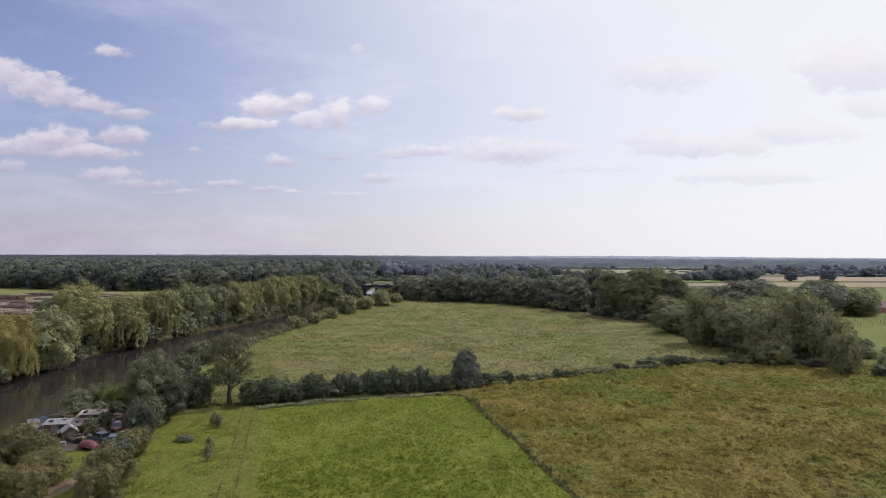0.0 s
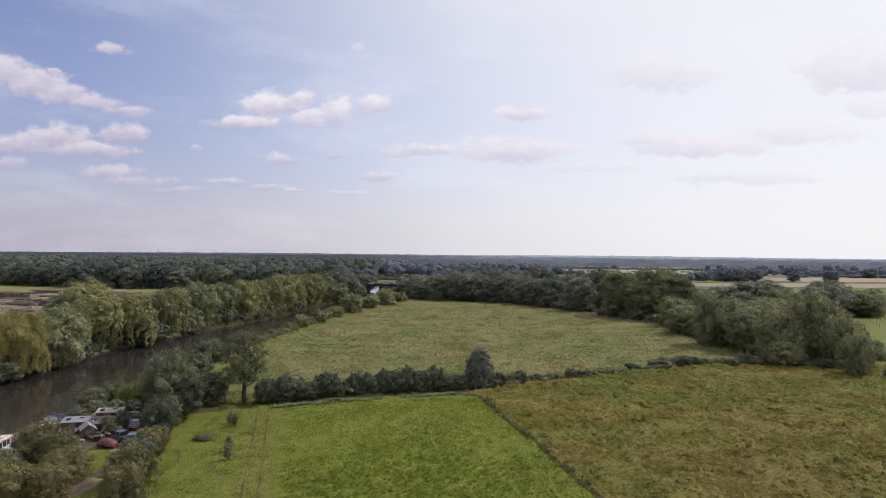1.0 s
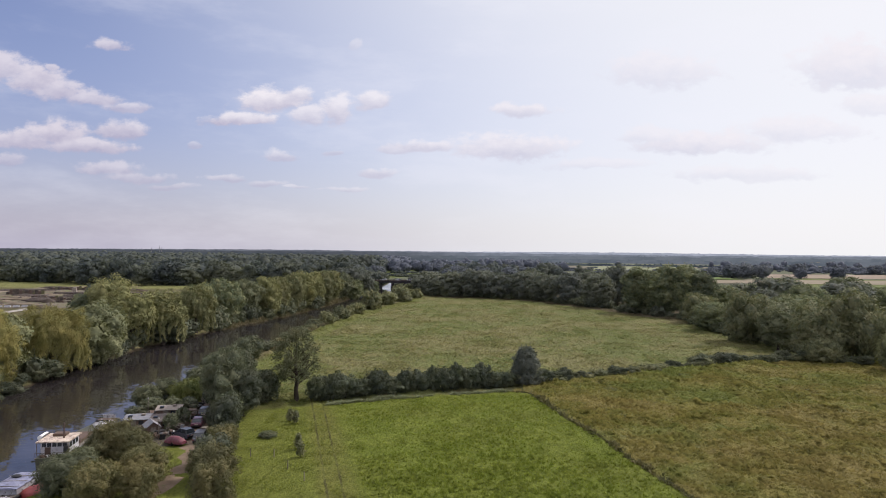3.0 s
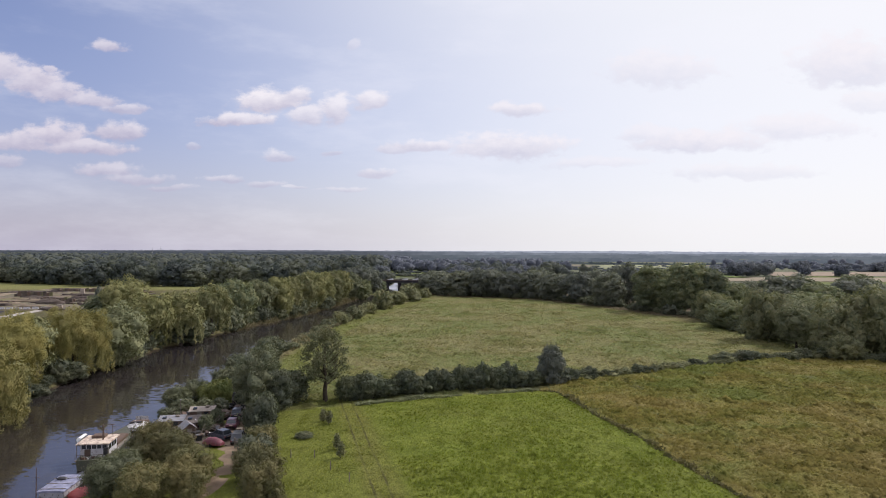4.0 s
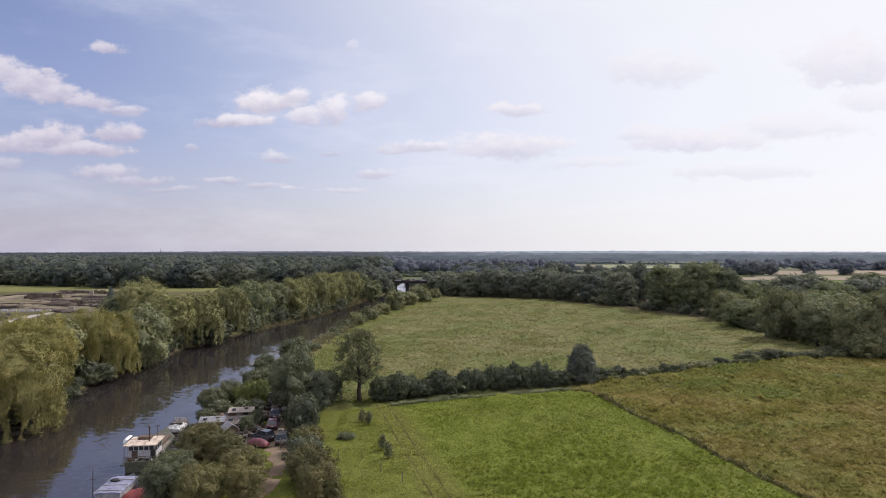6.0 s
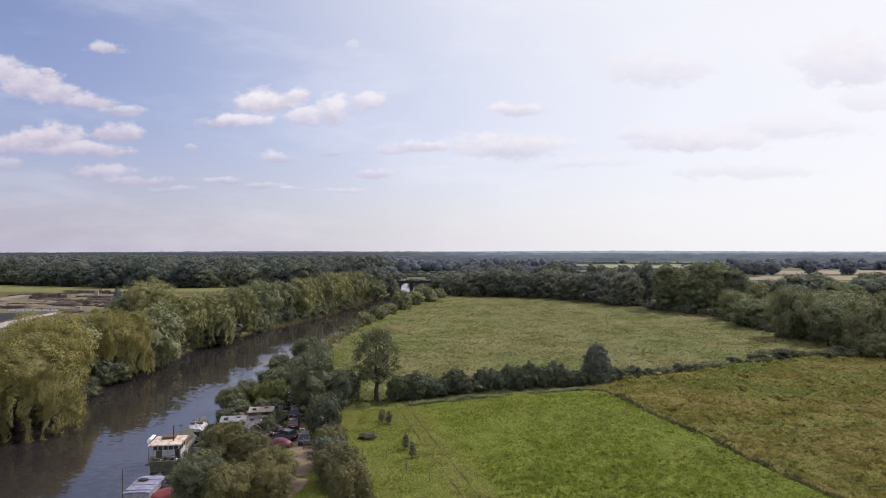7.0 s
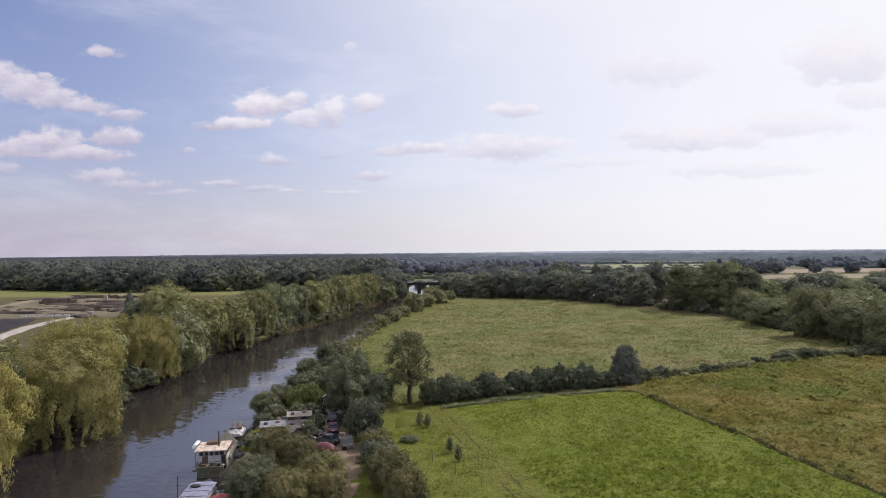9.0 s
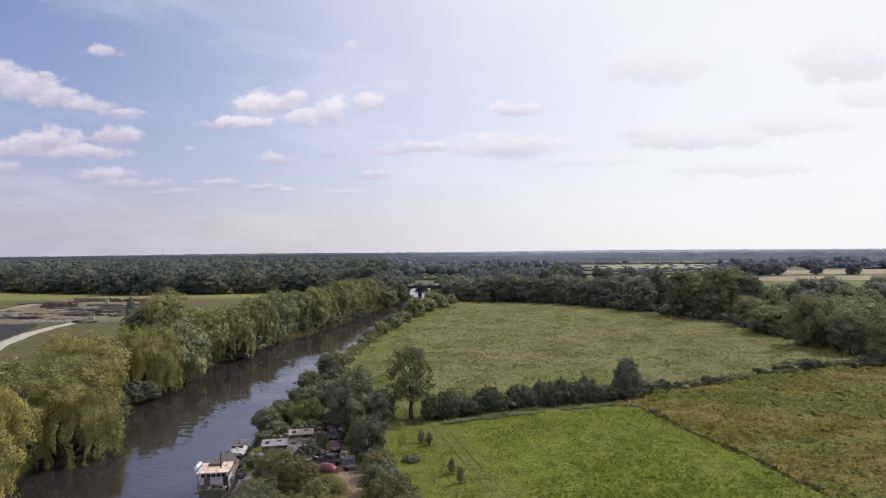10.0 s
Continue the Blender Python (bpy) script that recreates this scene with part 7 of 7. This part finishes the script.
def block(x, y, w, d, h, turn, mat, label):
    ob = holder("block_stack", x, y, land(x, y) + 0.2, turn, (1, 1, 1), label, "block stack", "stacks on the bare ground")
    n = max(1, int(h / 0.8))
    for i in range(n):
        part("block", box(-w / 2, w / 2 - 0.1 * i, -d / 2, d / 2, h * i / n, h * (i + 1) / n - 0.04, 0.06), mat, ob)


bare_ground()
for x, y, sx, sy, h, tn in [(-222, 330, 14, 5, 2.6, 10), (-235, 345, 16, 5, 2.2, -5), (-210, 350, 13, 4, 2.0, 15), (-240, 318, 12, 5, 2.0, 0), (-196, 322, 10, 4, 1.8, 20), (-250, 365, 18, 5, 2.4, 5), (-215, 366, 16, 4, 2.2, 0), (-200, 296, 9, 4, 1.5, 10)]:
    heap(x, y, sx * 0.6, sy * 0.55, h * 0.8, tn, M_HEAP, "long low mound of dark dug earth")
sr = np.random.default_rng(73)
for i in range(26):
    t = i / 25
    y = 308 + 140 * t
    x = -215 - 45 * t + sr.uniform(-36, 34)
    heap(x, y, sr.uniform(8, 20), sr.uniform(1.2, 2.4), sr.uniform(0.7, 1.6), sr.uniform(-8, 12), M_SAND if i % 3 == 0 else M_HEAP, "long ridge of turned earth beside a trench")
for x, y, w, d, h in [(-269, 380, 5.0, 3.0, 3.0), (-243, 398, 2.4, 2, 3.6), (-213, 368, 2, 2, 3.0), (-219, 372, 2, 2, 2.4), (-246, 316, 3, 2, 1.8), (-196, 330, 2.4, 2, 2.2), (-202, 306, 2.4, 2.0, 1.6)]:
    block(x, y, w, d, h, 15, M_TAN, "stack of rough tan blocks on bare earth")


def ruined_wall(x, y, turn, w, h):
    r = np.random.default_rng(int(abs(x * 3 + y)))
    ob = holder("low_wall", x, y, land(x, y) + 0.1, turn, (1, 1, 1), "broken low wall left standing on cleared ground", "wall", "broken walls on the bare ground")
    n = max(3, int(w / 1.6))
    for i in range(n):
        top = h * r.uniform(0.45, 1.0)
        part("wall_piece", box(-w / 2 + w * i / n, -w / 2 + w * (i + 1) / n - 0.02, -0.4, 0.4 + r.uniform(-0.1, 0.3), -0.2, top, 0.05), (M_HEAP, M_BROWN, M_SOIL)[i % 3], ob)


for x, y, tn, w, h in [(-262, 380, 16, 20, 3.4), (-262, 425, 14, 24, 3.0), (-215, 339, 2, 13, 2.2), (-249, 325, 40, 14, 2.2), (-232, 352, 4, 16, 1.8), (-218, 342, 10, 12, 1.8), (-226, 372, -3, 18, 2.0), (-240, 424, 5, 18, 2.4), (-222, 410, 0, 12, 2.2), (-206, 326, 12, 9, 1.4), (-246, 330, -4, 14, 1.6)]:
    ruined_wall(x, y, tn, w, h)
strip("sand_bank", [(-268, 318, 3.0), (-281, 356, 5.0), (-297, 412, 6.0), (-297, 448, 6.0), (-274, 474, 5.0), (-238, 474, 4.0)], M_SAND, "pale sandy bank along the bare ground", "sand", 0.3, 0.3, 6)
strip("concrete_road", [(-172, 186, 2.6), (-191, 229, 2.6), (-200, 258, 2.8), (-204, 284, 2.8), (-205, 300, 2.2)], M_CONCRETE, "pale concrete haul road beside the bare ground", "road", 0.12, 0.1, 4)
strip("tarmac_pad", [(-204, 214, 9.0), (-212, 243, 11.5), (-222, 270, 12.0), (-230, 290, 12.5)], M_TARMAC, "fresh black tarmac pad", "pavement", 0.10, 0.05, 5)


def barrier(x, y, turn):
    ob = holder("concrete_barrier", x, y, land(x, y) + 0.35, turn, (1, 1, 1), "white concrete barrier beside the tarmac", "barrier", "barriers by the tarmac")
    part("beam", loft([[(-1.4 if s < 0 else 1.4, yy, zz) for yy, zz in ((-0.4, 0), (0.4, 0), (0.2, 0.4), (0.12, 0.9), (-0.12, 0.9), (-0.2, 0.4))] for s in (-1, 1)]), M_CANVAS, ob)


for i in range(7):
    barrier(-229 + 3.9 * i, 298.5 + 0.2 * i, 3 + 4 * math.sin(i * 2.1))


# ---- stakes in the little orchard beyond the wood ----
def stake(x, y):
    ob = new("orchard_stake", STAKE)
    ob.location = (x, y, land(x, y))
    tagged(ob, "thin timber stake in a young orchard", "stake", "orchard stakes")


bm = rod((0, 0, -0.2), (0, 0, 1.9), 0.11, 0.09)
STAKE = bpy.data.meshes.new("stake")
bm.to_mesh(STAKE)
bm.free()
STAKE.materials.append(M_WOOD)
for i in range(9):
    for j in range(4):
        stake(168 + 5.0 * i, 262 + 9.0 * j + 0.3 * i)

# ---- fence posts by the grazing ----
for x, y in ((-38.8, 86.8), (-35.6, 86.7), (-32.6, 82.0), (-29.6, 77.8)):
    ob = new("fence_post", STAKE)
    ob.matrix_basis = pose(x, y, land(x, y), 0, 0, 0) @ Matrix.Diagonal((0.6, 0.6, 0.62, 1))
    tagged(ob, "short grey fence post in the grass", "fence post", "fence posts in the grass")

# ---- grass ----
def grass(name, label, count, pick, height, width, blades, mat, seed, flat=(0.6, 1.7)):
    """Clumps of bent blades over a stretch of ground; pick(rng, n) gives x, y and a size for each."""
    r = np.random.default_rng(seed)
    x, y, s = pick(r, count)
    n = len(x)
    base = np.repeat(np.stack([x, y, land(x, y) + sward(x, y)], 1), blades, 0)
    k = n * blades
    a = r.uniform(0, 6.283, k)
    lean = r.uniform(flat[0], flat[1], k)
    hh = np.repeat(s, blades) * height * r.uniform(0.6, 1.3, k)
    ww = np.repeat(s, blades) * width * r.uniform(0.6, 1.3, k)
    off = np.stack([np.cos(a), np.sin(a), a * 0], 1)
    side = np.stack([-np.sin(a), np.cos(a), a * 0], 1)
    root = base + off * (ww * 0.4)[:, None] - np.array([0, 0, 0.04])
    p0, p1 = root - side * (ww * 0.5)[:, None], root + side * (ww * 0.5)[:, None]
    tip = root + off * (hh * lean)[:, None] + np.array([0, 0, 1.0]) * hh[:, None]
    v = np.stack([p0, p1, tip], 1).reshape(-1, 3)
    tagged(new(name, mesh_of(name, v, [np.arange(k * 3).reshape(k, 3)], mat)), label, "grass", "", "stuff")


def tussocks(name, label, count, pick, radius, height, mat, seed):
    """Small pointed, lopsided mounds of grass."""
    r = np.random.default_rng(seed)
    x, y, s = pick(r, count)
    n, c = len(x), 4
    a = np.arange(c) * 6.283 / c + r.uniform(0, 6.283, (n, 1)) + r.uniform(-0.4, 0.4, (n, c))
    rad = (s * radius)[:, None] * r.uniform(0.55, 1.45, (n, c))
    z = land(x, y) + sward(x, y)
    h = s * height * r.uniform(0.5, 1.5, n)
    low = np.stack([x[:, None] + np.cos(a) * rad, y[:, None] + np.sin(a) * rad, z[:, None] - 0.05 + 0 * a], 2)
    top = np.stack([x + r.normal(size=n) * radius * 0.35, y + r.normal(size=n) * radius * 0.35, z + h], 1)[:, None, :]
    v = np.concatenate([low, top], 1).reshape(-1, 3)
    base = (np.arange(n) * (c + 1))[:, None]
    tris = np.concatenate([base + np.array([i, (i + 1) % c, c]) for i in range(c)])
    tagged(new(name, mesh_of(name, v, [tris], mat)), label, "grass", "", "stuff")


def clustered(r, x, y, ok, f, seed, thin, grow):
    t = value_noise(x, y, f, seed)
    ok &= r.uniform(0, 1, len(x)) < np.clip((t - 0.30) * 2.4, thin, 1)
    return x[ok], y[ok], (0.55 + grow * t)[ok]


def pick_mown(r, n):
    x, y = r.uniform(-58, 22, n), r.uniform(56, 136, n)
    ok = (x < 31.6 - 0.21 * y) & (y < 128.4 + 0.37 * x) & (x > -42) & (np.abs(np.abs(x + 8 + 0.245 * y - 0.95) - 0.95) > 0.16)
    return clustered(r, x, y, ok, 0.45, 2, 0.45, 0.7)


def pick_tufts(r, n):
    """Rank tufts in drifts over the mown field."""
    x, y = r.uniform(-58, 22, n), r.uniform(56, 136, n)
    ok = (x < 31.0 - 0.21 * y) & (y < 128.0 + 0.37 * x) & (x > -42) & (x + 8 + 0.245 * y > 4.5)
    t = value_noise(x, y, 0.07, 5)
    ok &= r.uniform(0, 1, n) < np.clip((t - 0.26) * 2.2, 0.15, 0.75)
    return x[ok], y[ok], (0.35 + 1.2 * t)[ok]


def pick_rough(r, n):
    x, y = r.uniform(0, 112, n), r.uniform(50, 172, n)
    ok = (x > 32.2 - 0.21 * y) & (y < hedge_line(x) - 0.5)
    return clustered(r, x, y, ok, 0.30, 1, 0.40, 0.7)


def pick_far(r, n):
    y = 118 + 290 * r.uniform(0, 1, n) ** 1.25
    x = r.uniform(-66, 92, n)
    ok = (y > hedge_line(x) + 1.5) & (x > bank(RIGHT_BANK, y) + 2)
    return clustered(r, x, y, ok, 0.18, 4, 0.4, 0.7)


def pick_edge(r, n):
    t = r.uniform(0, 1, n)
    y = 60 + 68.5 * t
    x = np.minimum(31.15 - 0.21 * y, np.sqrt(np.maximum(0.0, (128.9 - y) / 0.154))) + r.normal(size=n) * 0.25
    return x, y, r.uniform(0.4, 1.2, n) * (0.4 + value_noise(x, y, 0.35, 7))


def pick_fringe(r, n):
    x = r.uniform(-34, 4, n)
    y = 129.3 + 0.37 * x + 0.2 + r.normal(size=n) * 0.6
    t = value_noise(x, y, 0.45, 3)
    ok = r.uniform(0, 1, n) < np.clip((t - 0.42) * 4, 0.06, 1)
    return x[ok], y[ok], (r.uniform(0.3, 1.2, n) * (0.3 + t))[ok]


def pick_bank(r, n):
    y = 60 + 330 * r.uniform(0, 1, n)
    left = r.uniform(0, 1, n) < 0.55
    x = np.where(left, bank(LEFT_BANK, y) + 1.6 - np.abs(r.normal(size=n)) * 1.6, bank(RIGHT_BANK, y) + 0.4 + np.abs(r.normal(size=n)) * 1.6)
    ok = left & (y > 225) | ~left & (y > 150)
    return x[ok], y[ok], r.uniform(0.6, 1.3, n)[ok]


grass("mown_grass", "short bright green meadow grass", 75000, pick_mown, 0.13, 0.17, 4, M_TUFT, 81, (0.8, 2.2))
grass("mown_tufts", "grass tufts left standing in the mown field", 17000, pick_tufts, 0.26, 0.18, 6, M_TUFT, 87, (0.2, 1.0))
tussocks("mown_mounds", "low grassy lumps in the mown field", 16000, pick_tufts, 0.22, 0.10, M_TUFT, 90)
grass("rough_grass", "tall rough grass half dried to tan", 85000, pick_rough, 0.24, 0.21, 4, M_TUFT, 82, (0.8, 2.2))
tussocks("rough_tufts", "tussocks of half dried grass", 42000, pick_rough, 0.30, 0.19, M_TUFT, 88)
tussocks("rough_hummocks", "larger matted hummocks of dry grass", 8000, pick_rough, 0.66, 0.38, M_TUFT, 91)
grass("far_meadow_grass", "meadow grass, green and tan", 75000, pick_far, 0.20, 0.38, 3, M_TUFT, 83, (1.0, 2.4))
tussocks("far_meadow_tufts", "tussocks in the far meadow", 30000, pick_far, 0.52, 0.27, M_TUFT, 89)
# dark leaf tone here stands in for the shadow of the field's step
grass("field_edge_grass", "rank grass along the field edge, its shadow line in the dark blades", 1500, pick_edge, 0.38, 0.24, 6, M_BRAMBLE, 84, (0.2, 0.9))
grass("hedge_foot_grass", "pale tall grass along the foot of the hedge", 2600, pick_fringe, 0.46, 0.16, 6, M_PALE, 85, (0.3, 1.8))
grass("bank_reeds", "dry reeds along the river banks", 8000, pick_bank, 1.2, 0.40, 5, M_REED, 86, (0.2, 0.8))
